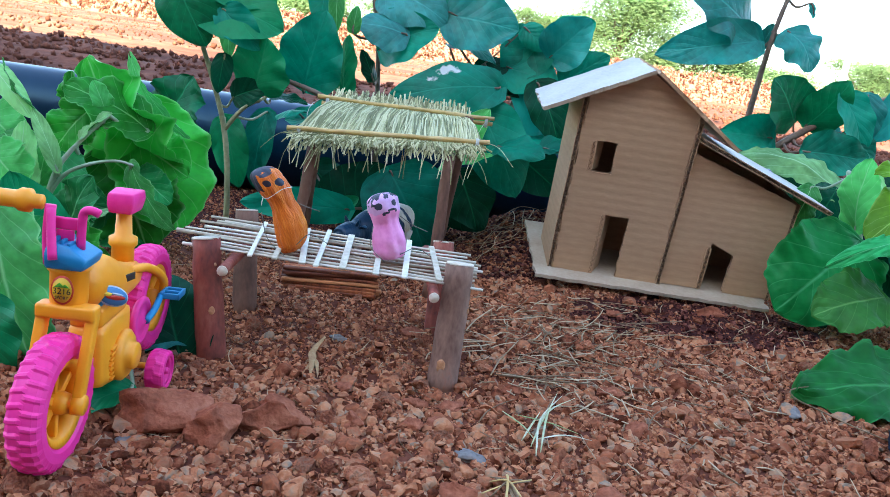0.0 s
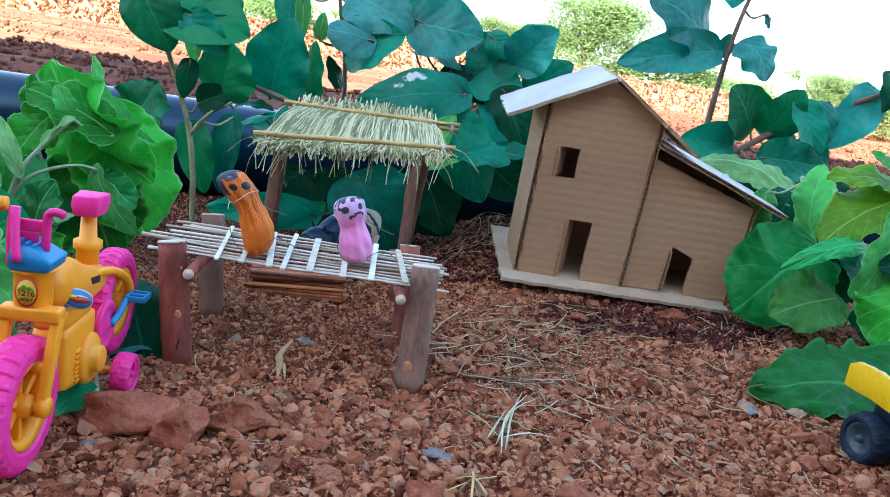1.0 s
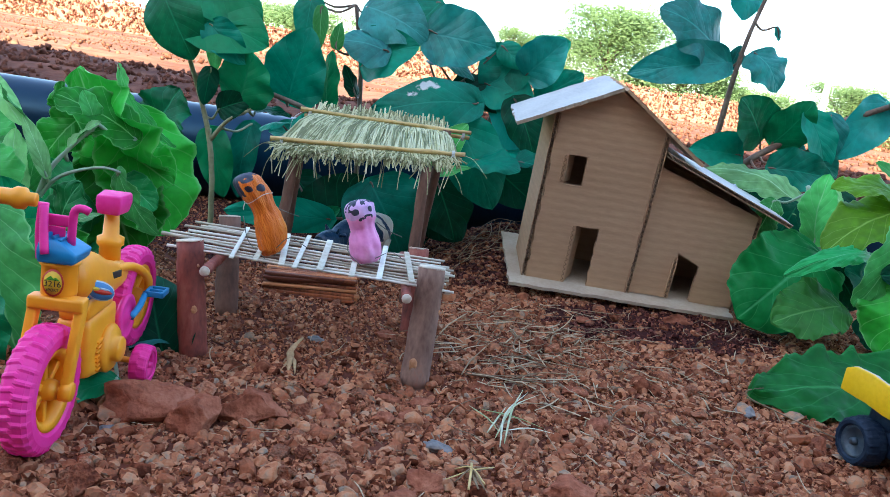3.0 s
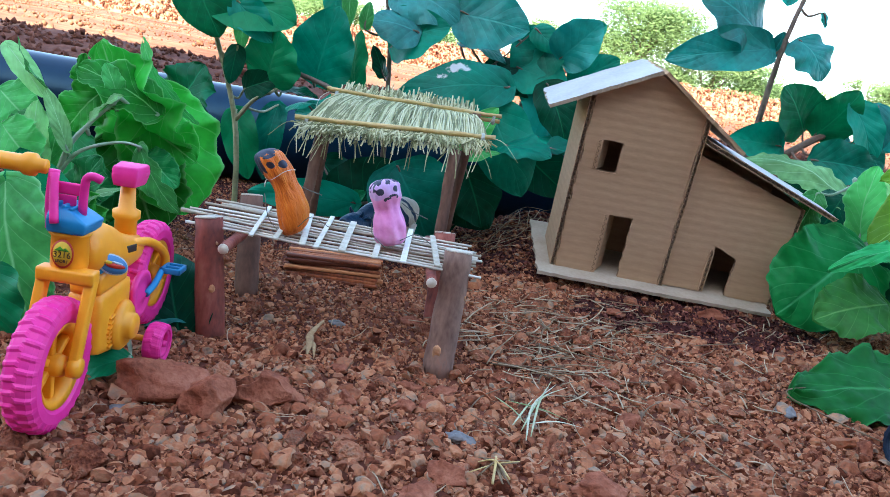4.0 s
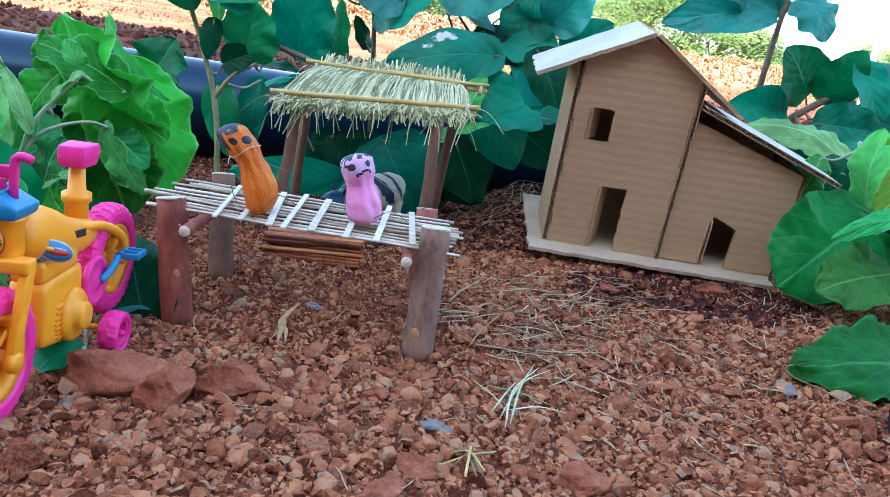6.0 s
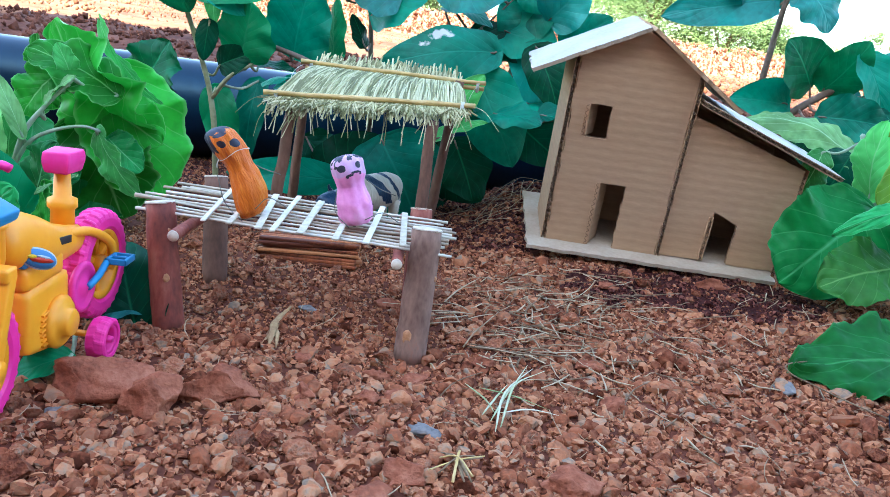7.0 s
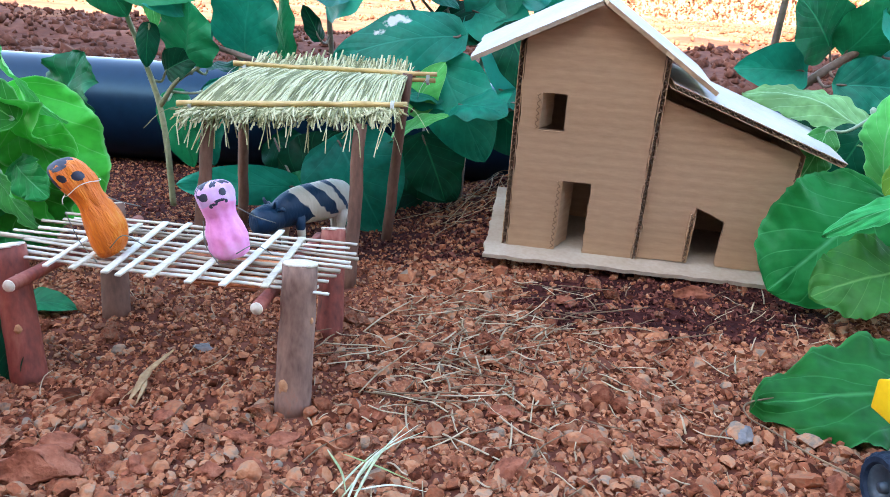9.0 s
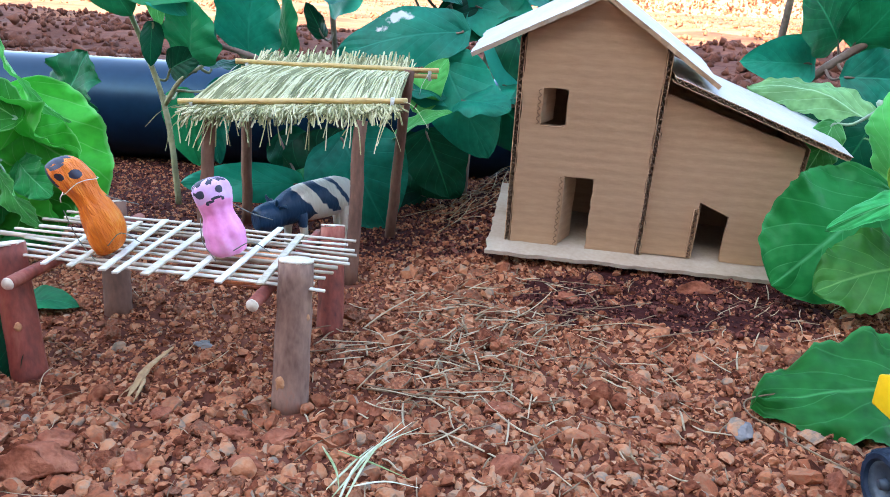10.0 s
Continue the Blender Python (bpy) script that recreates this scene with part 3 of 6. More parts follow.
def flutes_across(bm, u0, u1, w0, w1, d0, d1, slot=1):
    """As flutes(), with the waves running along w, so that they show at the w ends."""
    n = max(2, round((u1 - u0) / FLUTE * 8))
    rows = []
    for i in range(n + 1):
        u = u0 + (u1 - u0) * i / n
        d = (d0 + d1) / 2 + 0.40 * (d1 - d0) * max(-1, min(1, 1.25 * math.sin(2 * math.pi * u / FLUTE)))
        rows.append((bm.verts.new((u, d, w0)), bm.verts.new((u, d, w1)), bm.verts.new((u, d + 0.0009, w0)), bm.verts.new((u, d + 0.0009, w1))))
    for a, b in zip(rows, rows[1:]):
        for q in ((a[0], a[1], b[1], b[0]), (a[2], b[2], b[3], a[3]), (a[0], b[0], b[2], a[2]), (a[1], a[3], b[3], b[1])):
            bm.faces.new(q).material_index = slot
    return bm


def flutes(bm, u0, u1, w0, w1, d0, d1, slot=1):
    """The wavy paper between two liners; the waves run along u."""
    n = max(2, round((w1 - w0) / FLUTE * 8))
    rows = []
    for i in range(n + 1):
        w = w0 + (w1 - w0) * i / n
        d = (d0 + d1) / 2 + 0.40 * (d1 - d0) * max(-1, min(1, 1.25 * math.sin(2 * math.pi * w / FLUTE)))
        rows.append((bm.verts.new((u0, d, w)), bm.verts.new((u1, d, w)), bm.verts.new((u0, d + 0.0009, w)), bm.verts.new((u1, d + 0.0009, w))))
    for a, b in zip(rows, rows[1:]):
        for q in ((a[0], a[1], b[1], b[0]), (a[2], b[2], b[3], a[3]), (a[0], b[0], b[2], a[2]), (a[1], a[3], b[3], b[1])):
            bm.faces.new(q).material_index = slot
    return bm


def board(name, root, outline, holes, cells, at, mats, label="", t=CARD, jag=0.0006, across=False, solid=False):
    """Corrugated board: two liners with the fluted paper between, as a part of the house."""
    rnd = random.Random(name)
    bm = bmesh.new()

    def rag(loop):
        out = []
        for (a, b), (c, d) in zip(loop, loop[1:] + loop[:1]):
            n = max(1, int(math.hypot(c - a, d - b) / 0.006))
            out += [(a + (c - a) * i / n + (rnd.uniform(-jag, jag) if i else 0), b + (d - b) * i / n + (rnd.uniform(-jag, jag) if i else 0)) for i in range(n)]
        return out

    outline, holes = rag(outline), [rag(h) for h in holes]
    sheet(bm, outline, holes, 0.0, t - 0.0007 if solid else 0.0006, 0)
    sheet(bm, outline, holes, t - 0.0006, t, 2 if len(mats) > 2 else 0)
    for u0, u1, w0, w1 in () if solid else cells:
        (flutes_across if across else flutes)(bm, u0 + 0.0004, u1 - 0.0004, w0, w1, 0.0007, t - 0.0007)
    ob = part(name, bm, mats, root, label, smooth=False)
    ob.matrix_basis = at
    return ob


def house():
    root = thing("cardboard_house", "handmade brown corrugated cardboard house with lean-to, tilted on soil", "toy house", at=pose(0.1251, 0.6497, 0.0208, 7.72, 0.7, -2.37))
    W, EH, AP, AR, A1, A2, DEPTH = 0.0943, 0.155, 0.1805, 0.1945, 0.1215, 0.0910, 0.076
    mats = [KRAFT, KRAFT_DARK]
    door = [(0.0359, 0.0004), (0.0572, 0.0004), (0.0572, 0.0561), (0.0359, 0.0561)]
    win = [(0.0146, 0.0927), (0.0325, 0.0927), (0.0325, 0.1193), (0.0146, 0.1193)]
    board("front_wall", root, [(0.0005, 0), (0.0359, 0), (0.0359, 0.0561), (0.0572, 0.0561), (0.0572, 0), (W - 0.0005, 0), (W - 0.0005, EH - 0.001), (0.0483, AP), (0.0005, EH)], [win],
          [(0.0005, 0.0359, 0, 0.0561), (0.0572, W, 0, 0.0561), (0.0005, W, 0.0561, 0.0927), (0.0005, 0.0146, 0.0927, 0.1193), (0.0325, W, 0.0927, 0.1193), (0.0005, W, 0.1193, 0.15)], pose(0, 0, 0), mats)
    board("back_wall", root, [(0, 0), (W, 0), (W, EH - 0.001), (0.0483, AP), (0, EH)], [], [(0, W, 0, 0.15)], pose(0, DEPTH - CARD, 0), mats)
    # side walls stand on their ends: their fluted edges show at the front corners
    side = pose(0, 0, 0, 0, 0, 90)
    board("side_wall", root, [(0, 0), (DEPTH, 0), (DEPTH, EH - 0.003), (0, EH - 0.003)], [], [(0, DEPTH, 0, EH - 0.004)], pose(0, 0.0005, 0) @ side, mats)
    board("side_wall", root, [(0, 0), (DEPTH, 0), (DEPTH, EH - 0.005), (0, EH - 0.005)], [], [(0, DEPTH, 0, EH - 0.006)], pose(W + CARD, -0.001, 0) @ side, mats)
    # lean-to
    a0 = W + CARD + 0.0006
    board("lean_to_front", root, [(a0, 0.001), (0.1341, 0.001), (0.1341, 0.0455), (0.1557, 0.0365), (0.1557, 0.001), (AR, 0.001), (AR, A2), (a0, A1)], [],
          [(a0, 0.1341, 0.001, 0.0365), (0.1557, AR, 0.001, 0.0365), (0.157, AR, 0.0365, 0.086), (a0, 0.1341, 0.0365, 0.105)], pose(0, 0.0015, 0), mats)
    board("lean_to_back", root, [(a0, 0), (AR, 0), (AR, 0.0972), (a0, 0.1300)], [], [(a0, AR, 0, A2)], pose(0, DEPTH - CARD, 0), mats)
    board("lean_to_side", root, [(0, 0), (DEPTH, 0), (DEPTH, A2 + 0.0025), (0, A2 + 0.0005)], [], [(0, DEPTH, 0, A2 - 0.004)], pose(AR + CARD, 0.001, 0) @ side, mats)
    # flaps cut in the boards, pushed inwards about their left edges
    for name, u, w0, w1, wide, turn, lab in (("door", 0.0362, 0.0010, 0.0552, 0.0205, 64, "cardboard door flap pushed ajar inwards"), ("window_flap", 0.0149, 0.0935, 0.1185, 0.0170, 60, "cardboard window flap pushed ajar inwards"), ("lean_to_door", 0.1346, 0.0020, 0.0405, 0.0205, 76, "cardboard door flap pushed ajar inwards")):
        board(name, root, [(0, w0), (wide, w0), (wide, w1), (0, w1)], [], [(0, wide, w0, w1)], pose(u, 0.0012, 0, 0, 0, turn), mats, lab, t=0.0045)
    # fluted cut edges bared along the hinges of the flaps
    for u, w0, w1 in ((0.0362, 0.0010, 0.0552), (0.0149, 0.0935, 0.1185), (0.1346, 0.0020, 0.0405)):
        board("cut_edge", root, [(0, w0), (0.0046, w0), (0.0046, w1), (0, w1)], [], [(0, 0.0046, w0, w1)], pose(u, -0.0007, 0) @ side, mats, "bared fluted cardboard edge", t=0.0038)
    # base board
    base = board("base_board", root, [(-0.0165, -0.021), (0.192, -0.019), (0.2, 0.115), (-0.0175, 0.1231)], [], [(-0.0155, 0.191, -0.0200, 0.113)], pose(0, 0, 0.0002, -90, 0, 0), [BASEBOARD, KRAFT_DARK], "pale cardboard base sheet", t=0.0030, jag=0.0013, across=True, solid=True)

    def roof(name, a, b, d0, d1, label, solid=True, under=BASEBOARD):
        a, b = Vector((a[0], 0, a[1])), Vector((b[0], 0, b[1]))
        run = (b - a)
        n = Vector((-run.z, 0, run.x)).normalized()
        n = n if n.z > 0 else -n
        m = Matrix((run.normalized(), n, Vector((0, 1, 0)))).transposed().to_4x4()
        board(name, root, [(0, d0), (run.length, d0), (run.length, d1), (0, d1)], [], [(0, run.length, d0, d1)], Matrix.Translation(a) @ m, [under, KRAFT_DARK, GREYBOARD], label, t=0.0030 if solid else 0.0040, jag=0.0014 if solid else 0.0005, across=True, solid=solid)

    roof("roof_panel", (-0.0354, 0.1385), (0.0483, 0.1815), -0.0085, 0.084, "white-grey corrugated cardboard roof panel")
    roof("roof_panel", (0.0495, 0.1815), (0.129, 0.1290), -0.0085, 0.084, "white-grey corrugated cardboard roof panel", under=KRAFT)
    roof("lean_to_roof", (W + CARD + 0.001, 0.1318), (0.2215, 0.0880), -0.0085, 0.080, "white-grey corrugated cardboard lean-to roof", False, KRAFT)
    return root


house()

# ---- cot of posts, beams, sticks and slats ----
def post(name, root, foot, head, r, bark, knots=(), label=""):
    foot, head = Vector(foot), Vector(head)
    n = 9
    pts = [foot.lerp(head, i / n) + Vector((random.uniform(-1, 1), random.uniform(-1, 1), 0)) * 0.0003 for i in range(n + 1)]
    ob = part(name, tube(bmesh.new(), pts, [r * (1.06 - 0.1 * i / n) for i in range(n + 1)], 18, 0.03), bark, root, label)
    d = (head - foot).normalized()
    bm = tube(bmesh.new(), [head - d * 0.0005, head + d * 0.0006], [r * 0.97, r * 0.93], 18, 0.02)
    part("cut_end", bm, CUT, ob, "pale sawn end")
    for a, h, s in knots:
        p = foot.lerp(head, h) + Vector((math.cos(a), math.sin(a), 0)) * r * 0.99
        bm = bmesh.new()
        lathe(bm, [(0.0, 0.0011), (s * 0.6, 0.0009), (s, 0.0003), (s * 1.05, -0.001)], 12)
        bmesh.ops.transform(bm, matrix=Matrix.Translation(p) @ Vector((math.cos(a), math.sin(a), 0)).to_track_quat("Z", "Y").to_matrix().to_4x4() @ Matrix.Diagonal((0.85, 1.2, 1, 1)), verts=bm.verts)
        for v in bm.verts:
            v.co += Vector((1, 1, 1)) * 0.25 * s * noise.noise(v.co * 500)
        part("knot", bm, KNOT, ob, "orange cut branch knot")
    return ob


def cot():
    root = thing("stick_cot", "small cot of bark posts, peeled sticks and white split slats", "toy cot")
    post("post", root, (-0.1105, 0.420, -0.008), (-0.1215, 0.430, 0.0648), 0.0083, BARK_RED, [(-1.1, 0.46, 0.0022), (-0.7, 0.82, 0.0010)], "red-brown bark post")
    post("post", root, (-0.1130, 0.508, -0.008), (-0.1210, 0.526, 0.0625), 0.0080, BARK_HUT, (), "dark brown bark post")
    post("post", root, (0.0262, 0.4215, -0.008), (0.0272, 0.4325, 0.0690), 0.0088, BARK_GREY, [(-1.9, 0.24, 0.0032), (-0.4, 0.66, 0.0013)], "grey-brown bark post")
    post("post", root, (0.0225, 0.509, -0.008), (0.0200, 0.526, 0.0590), 0.0078, BARK_RED, (), "red-brown bark post")
    for a, b in (((-0.1045, 0.405, 0.0540), (-0.1085, 0.535, 0.0505)), ((0.0135, 0.409, 0.0535), (0.0085, 0.535, 0.0500))):
        a, b = Vector(a), Vector(b)
        beam = part("beam", tube(bmesh.new(), [a.lerp(b, i / 8) for i in range(9)], 0.0032, 12, 0.06), BARK_RED, root, "thin red-brown bark beam")
        d = (a - b).normalized()
        part("cut_end", tube(bmesh.new(), [a, a + d * 0.0007], [0.0031, 0.0028], 12, 0.03), CUT, beam, "pale sawn end")
    rnd = random.Random(5)
    n = 11
    for i in range(n):
        y = 0.4285 + 0.0078 * i
        x0 = -0.122 - 0.020 * rnd.random() - (0.006 if i > 3 else 0)
        x1 = 0.035 + 0.010 * rnd.random() - (0.005 if i > 8 else 0)
        fan, bow, lift = rnd.uniform(-0.0036, 0.0036), rnd.uniform(-0.0016, 0.0016), rnd.uniform(-0.0002, 0.0018)
        pts = [(x0 + (x1 - x0) * k / 8, y + (0.003 * (i - 3) / 6 + fan) * (1 - k / 8) + bow * math.sin(math.pi * k / 8) + rnd.uniform(-0.0004, 0.0004), 0.0588 + lift * (1 - k / 8) ** 3 + 0.0004 * math.sin(k * 1.3 + i) - 0.0024 * k / 8) for k in range(9)]
        wide = rnd.uniform(0.0010, 0.0017)
        part("stick", tube(bmesh.new(), pts, [wide * rnd.uniform(0.85, 1.1) for k in range(9)], 8, 0.12, flat=rnd.uniform(0.45, 0.8)), STICK, root)
    for i, (xf, xb, yb) in enumerate([(-0.0925, -0.101, 0.498), (-0.0790, -0.0840, 0.492), (-0.0635, -0.0735, 0.501), (-0.0550, -0.0590, 0.500), (-0.0395, -0.0440, 0.497), (-0.0205, -0.0235, 0.488), (-0.0045, -0.0040, 0.502), (0.0150, 0.0110, 0.493)]):
        bm = bmesh.new()
        yf, hw = 0.4135 + rnd.uniform(-0.002, 0.002), rnd.uniform(0.0013, 0.0021)
        m = Vector((xb - xf, yb - yf, 0))
        box(bm, -hw, hw, 0, m.length, -0.0006, 0.0007, 0.0004)
        for v in bm.verts:
            v.co.x += 0.0005 * math.sin(v.co.y * 120 + i)
            v.co.z += 0.0006 * math.sin(v.co.y * 90 + 2 * i)
        ob = part("slat", bm, SLAT, root)
        ob.matrix_basis = Matrix.Translation((xf, yf, 0.0618)) @ pose(0, 0, 0, 0, 0, -math.degrees(math.atan2(m.x, m.y)))
    return root


cot()

# ---- stack of red-brown sticks under the cot ----
def stick_stack():
    root = thing("stick_stack", "flat stack of split red-brown sticks lying on soil", "firewood", at=pose(-0.061, 0.577, gz(-0.06, 0.577), 0, -1.5, 4))
    rnd = random.Random(9)
    for lay in range(7):
        for k in range(6):
            bm = bmesh.new()
            ln = 0.072 + rnd.uniform(-0.004, 0.005)
            box(bm, -ln / 2, ln / 2, -0.0024, 0.0024, 0, 0.0024, 0.0005)
            for v in bm.verts:
                v.co.z += 0.0004 * math.sin(v.co.x * 80 + lay + k)
            ob = part("split_stick", bm, REDSTICK, root)
            ob.matrix_basis = pose(rnd.uniform(-0.002, 0.002), -0.012 + 0.0053 * k + rnd.uniform(-0.001, 0.001), 0.0027 * lay, 0, rnd.uniform(-0.8, 0.8), rnd.uniform(-2.5, 2.5))
    return root


stick_stack()

# ---- thatched shelter ----
def shelter():
    root = thing("thatched_shelter", "small shelter with grey-green straw thatch on four brown twig posts", "toy shelter")
    for foot, head, r in (((0.0165, 0.588, -0.006), (0.0185, 0.602, 0.112), 0.0047), ((-0.101, 0.600, -0.006), (-0.0900, 0.606, 0.108), 0.0046), ((0.0215, 0.706, -0.006), (0.0345, 0.699, 0.1395), 0.0044), ((-0.108, 0.712, -0.006), (-0.0975, 0.694, 0.130), 0.0043)):
        foot, head = Vector(foot), Vector(head)
        pts = [foot.lerp(head, i / 8) + Vector((random.uniform(-1, 1), random.uniform(-1, 1), 0)) * 0.0005 for i in range(9)]
        part("post", tube(bmesh.new(), pts, [r * (1.05 - 0.1 * i / 8) for i in range(9)], 14, 0.05), BARK_HUT, root)
    canes = [((-0.1125, 0.6046, 0.1160), (0.0490, 0.6098, 0.1262)), ((-0.1080, 0.6056, 0.1112), (0.0465, 0.6108, 0.1214)), ((-0.1030, 0.6870, 0.1385), (0.0580, 0.7023, 0.1400)), ((-0.0990, 0.6880, 0.1335), (0.0570, 0.7030, 0.1350))]
    for a, b in canes:
        a, b = Vector(a), Vector(b)
        pts = [a.lerp(b, i / 10) + Vector((0, 0, random.uniform(-0.0004, 0.0004))) for i in range(11)]
        part("cane", tube(bmesh.new(), pts, [0.0019 + (0.0004 if i % 4 == 0 else 0) for i in range(11)], 9, 0.04), BAMBOO, root, "yellow cane rail")
    for x, y, z in ((-0.104, 0.6050, 0.1138), (0.038, 0.6095, 0.1232), (-0.095, 0.6880, 0.1352), (0.0500, 0.7017, 0.1365)):
        bm = bmesh.new()
        for k in range(4):
            c = Vector((x + 0.0007 * k, y, z))
            tube(bm, [c + Vector((0, 0.0022 * math.cos(a), 0.0048 * math.sin(a))) for a in [i * math.pi / 6 for i in range(13)]], 0.00035, 5)
        tube(bm, smooth_path([(x, y - 0.002, z), (x - 0.004, y - 0.006, z - 0.008), (x - 0.006, y - 0.004, z - 0.016)], 4), 0.00025, 5)
        part("thread_knot", bm, THREAD, root, "white thread tie")
    # straws laid from the high back rail down over the front rail
    rnd = random.Random(21)
    bm = bmesh.new()
    for i in range(900):
        s = rnd.random()
        layer = rnd.random()
        xb = -0.090 + 0.123 * s + rnd.uniform(-0.003, 0.003)
        xf = -0.1035 + 0.143 * s + rnd.uniform(-0.007, 0.006)
        lean = xf - xb
        rise = rnd.uniform(0.003, 0.018) * (1.25 if rnd.random() < 0.15 else 1.0)
        a = Vector((xb - 0.15 * lean + rnd.uniform(-0.003, 0.003), 0.6905 + 0.013 * s + rise, 0.1368 + 0.0013 * s + rise * rnd.uniform(0.25, 0.75)))
        under = Vector((xb, 0.6875 + 0.0148 * s, 0.1354 + 0.0013 * s + 0.0016 * layer))
        b = Vector((xf, 0.6052 + 0.0050 * s, 0.1128 + 0.0101 * s + 0.0016 * layer))
        over = rnd.uniform(0.003, 0.018)
        tip = Vector((xf + lean * 0.25 + rnd.uniform(-0.007, 0.006), b.y - over * 0.75, b.z - over * rnd.uniform(0.30, 0.85)))
        c = under.lerp(b, 0.5) + Vector((rnd.uniform(-0.002, 0.002), 0, rnd.uniform(0.0015, 0.0060)))
        tube(bm, smooth_path([a, under, c, b, tip], 2), rnd.uniform(0.00042, 0.00082), 4, caps=False)
    for i in range(46):
        s = rnd.random()
        x = -0.108 + 0.15 * s
        a = Vector((x, 0.600 + rnd.uniform(-0.008, 0.012), 0.113 + 0.009 * s))
        b = a + Vector((rnd.uniform(-0.016, 0.012), rnd.uniform(-0.014, 0.0), rnd.uniform(-0.03, -0.012)))
        tube(bm, smooth_path([a, a.lerp(b, 0.5) + Vector((rnd.uniform(-0.003, 0.003), 0, 0.003)), b], 3), 0.0004, 4, caps=False)
    for pts in (((0.044, 0.611, 0.126), (0.056, 0.598, 0.124), (0.068, 0.585, 0.112)), ((-0.100, 0.604, 0.117), (-0.116, 0.590, 0.112), (-0.128, 0.585, 0.100)), ((-0.095, 0.600, 0.114), (-0.108, 0.585, 0.102), (-0.112, 0.580, 0.085)), ((0.030, 0.604, 0.122), (0.044, 0.590, 0.108), (0.050, 0.585, 0.096))):
        tube(bm, smooth_path(pts, 4), 0.00022, 4, caps=False)
    tagged(part("thatch", bm, THATCH, root, "dry grey-green straw thatch"), kind="stuff")
    loop = [(-0.098, 0.688, 0.1385), (-0.108, 0.686, 0.130), (-0.110, 0.684, 0.118), (-0.103, 0.683, 0.111), (-0.096, 0.684, 0.114)]
    part("loose_thread", tube(bmesh.new(), smooth_path(loop, 5), 0.0003, 5), THREAD, root, "loose white thread loop")
    return root


shelter()

# ---- painted peanut figures ----
def figure(name, label, foot, head, r_low, r_high, paint, cap, seed, spots, bend=0.0):
    """A two-lobed painted shell: lower lobe, waist, head; one mesh."""
    foot, head = Vector(foot), Vector(head)
    axis = head - foot
    ln = axis.length
    prof = [(0.0, 0.0), (0.60, 0.020), (0.88, 0.08), (1.0, 0.19), (0.99, 0.30), (0.87, 0.42), (0.75, 0.53), (0.73, 0.61), (0.80, 0.71), (0.84, 0.81), (0.77, 0.91), (0.50, 0.975), (0.0, 1.0)]
    fine = smooth_path([(p[0], 0, p[1]) for p in prof], 18)
    bm = bmesh.new()
    lathe(bm, [(max(0, q.x) * (r_low if q.z < 0.56 else r_low + (r_high - r_low) * min(1, (q.z - 0.56) / 0.15)), q.z * ln) for q in fine], 150)
    for v in bm.verts:
        k = 1 + 0.09 * noise.noise(v.co * 170 + Vector((seed, 0, 0))) + 0.03 * math.sin(9 * math.atan2(v.co.y, v.co.x) + 40 * v.co.z)
        v.co.x *= k
        v.co.y *= k
    for v in bm.verts:
        v.co.x += bend * ln * ((v.co.z / ln) * (1 - v.co.z / ln)) * 4
    for f in bm.faces:
        c = f.calc_center_median()
        h, a = c.z / ln, math.atan2(c.x - bend * c.z * (1 - c.z / ln) * 4, -c.y)
        ragged = 0.05 * noise.noise((3 * math.cos(a), 3 * math.sin(a), 14 * h + seed))
        if paint is PINK_PAINT:
            hair = noise.noise((4.5 * math.cos(a) + seed, 4.5 * math.sin(a), 16 * h))
            if h > cap - (0.10 if a < -0.25 or a > 1.9 else 0.0) and hair > 0.02:
                f.material_index = 1
        elif h > cap + 0.04 + ragged or (h > cap - 0.13 + ragged and (a < -0.42 + 2 * ragged or a > 2.2)):
            f.material_index = 1
        if paint is PINK_PAINT and f.material_index == 0 and h > 0.74 + 0.03 * math.sin(3 * a):
            f.material_index = 3
        for sa, sh, w, t in spots:
            if ((a - sa) / w) ** 2 + ((h - sh) / t) ** 2 < 1:
                f.material_index = 1
    m = Matrix.Translation(foot) @ Matrix.Rotation(math.atan2(axis.x, axis.z), 4, "Y") @ Matrix.Rotation(-math.asin(max(-1, min(1, axis.y / ln))), 4, "X")
    # thin wire limbs
    for pts in spots and [((r_low * 0.9, 0, ln * 0.62), (r_low * 1.5, 0.004, ln * 0.45), (r_low * 2.3, 0.008, ln * 0.30)), ((-r_low * 0.7, -r_low * 0.6, ln * 0.55), (-r_low * 1.05, -r_low * 0.4, ln * 0.25), (-r_low * 0.3, -r_low * 1.15, ln * 0.03)), ((r_low * 0.6, -r_low * 0.9, ln * 0.1), (r_low * 1.6, -r_low * 0.8, ln * 0.16), (r_low * 2.4, -r_low * 0.9, ln * 0.0))]:
        n0 = len(bm.faces)
        tube(bm, smooth_path(pts, 4), 0.00028, 5)
        bm.faces.ensure_lookup_table()
        for f in bm.faces[n0:]:
            f.material_index = 2
    if paint is ORANGE_PAINT:
        # loose thread tied round the neck
        n0 = len(bm.faces)
        hz, off = ln * 0.70, bend * ln * 0.9
        loop = [(off + r_high * 0.86 * math.sin(q * math.pi / 6), -r_high * 0.86 * math.cos(q * math.pi / 6), hz + 0.0012 * math.sin(q * 1.3)) for q in range(-5, 6)]
        tube(bm, smooth_path(loop, 2), 0.0002, 5)
        tube(bm, smooth_path([loop[3], (loop[3][0] - 0.001, loop[3][1] - 0.002, hz - 0.002), (loop[3][0] - 0.002, loop[3][1] - 0.002, hz - 0.004)], 3), 0.0003, 5)
        bm.faces.ensure_lookup_table()
        for f in bm.faces[n0:]:
            f.material_index = 4
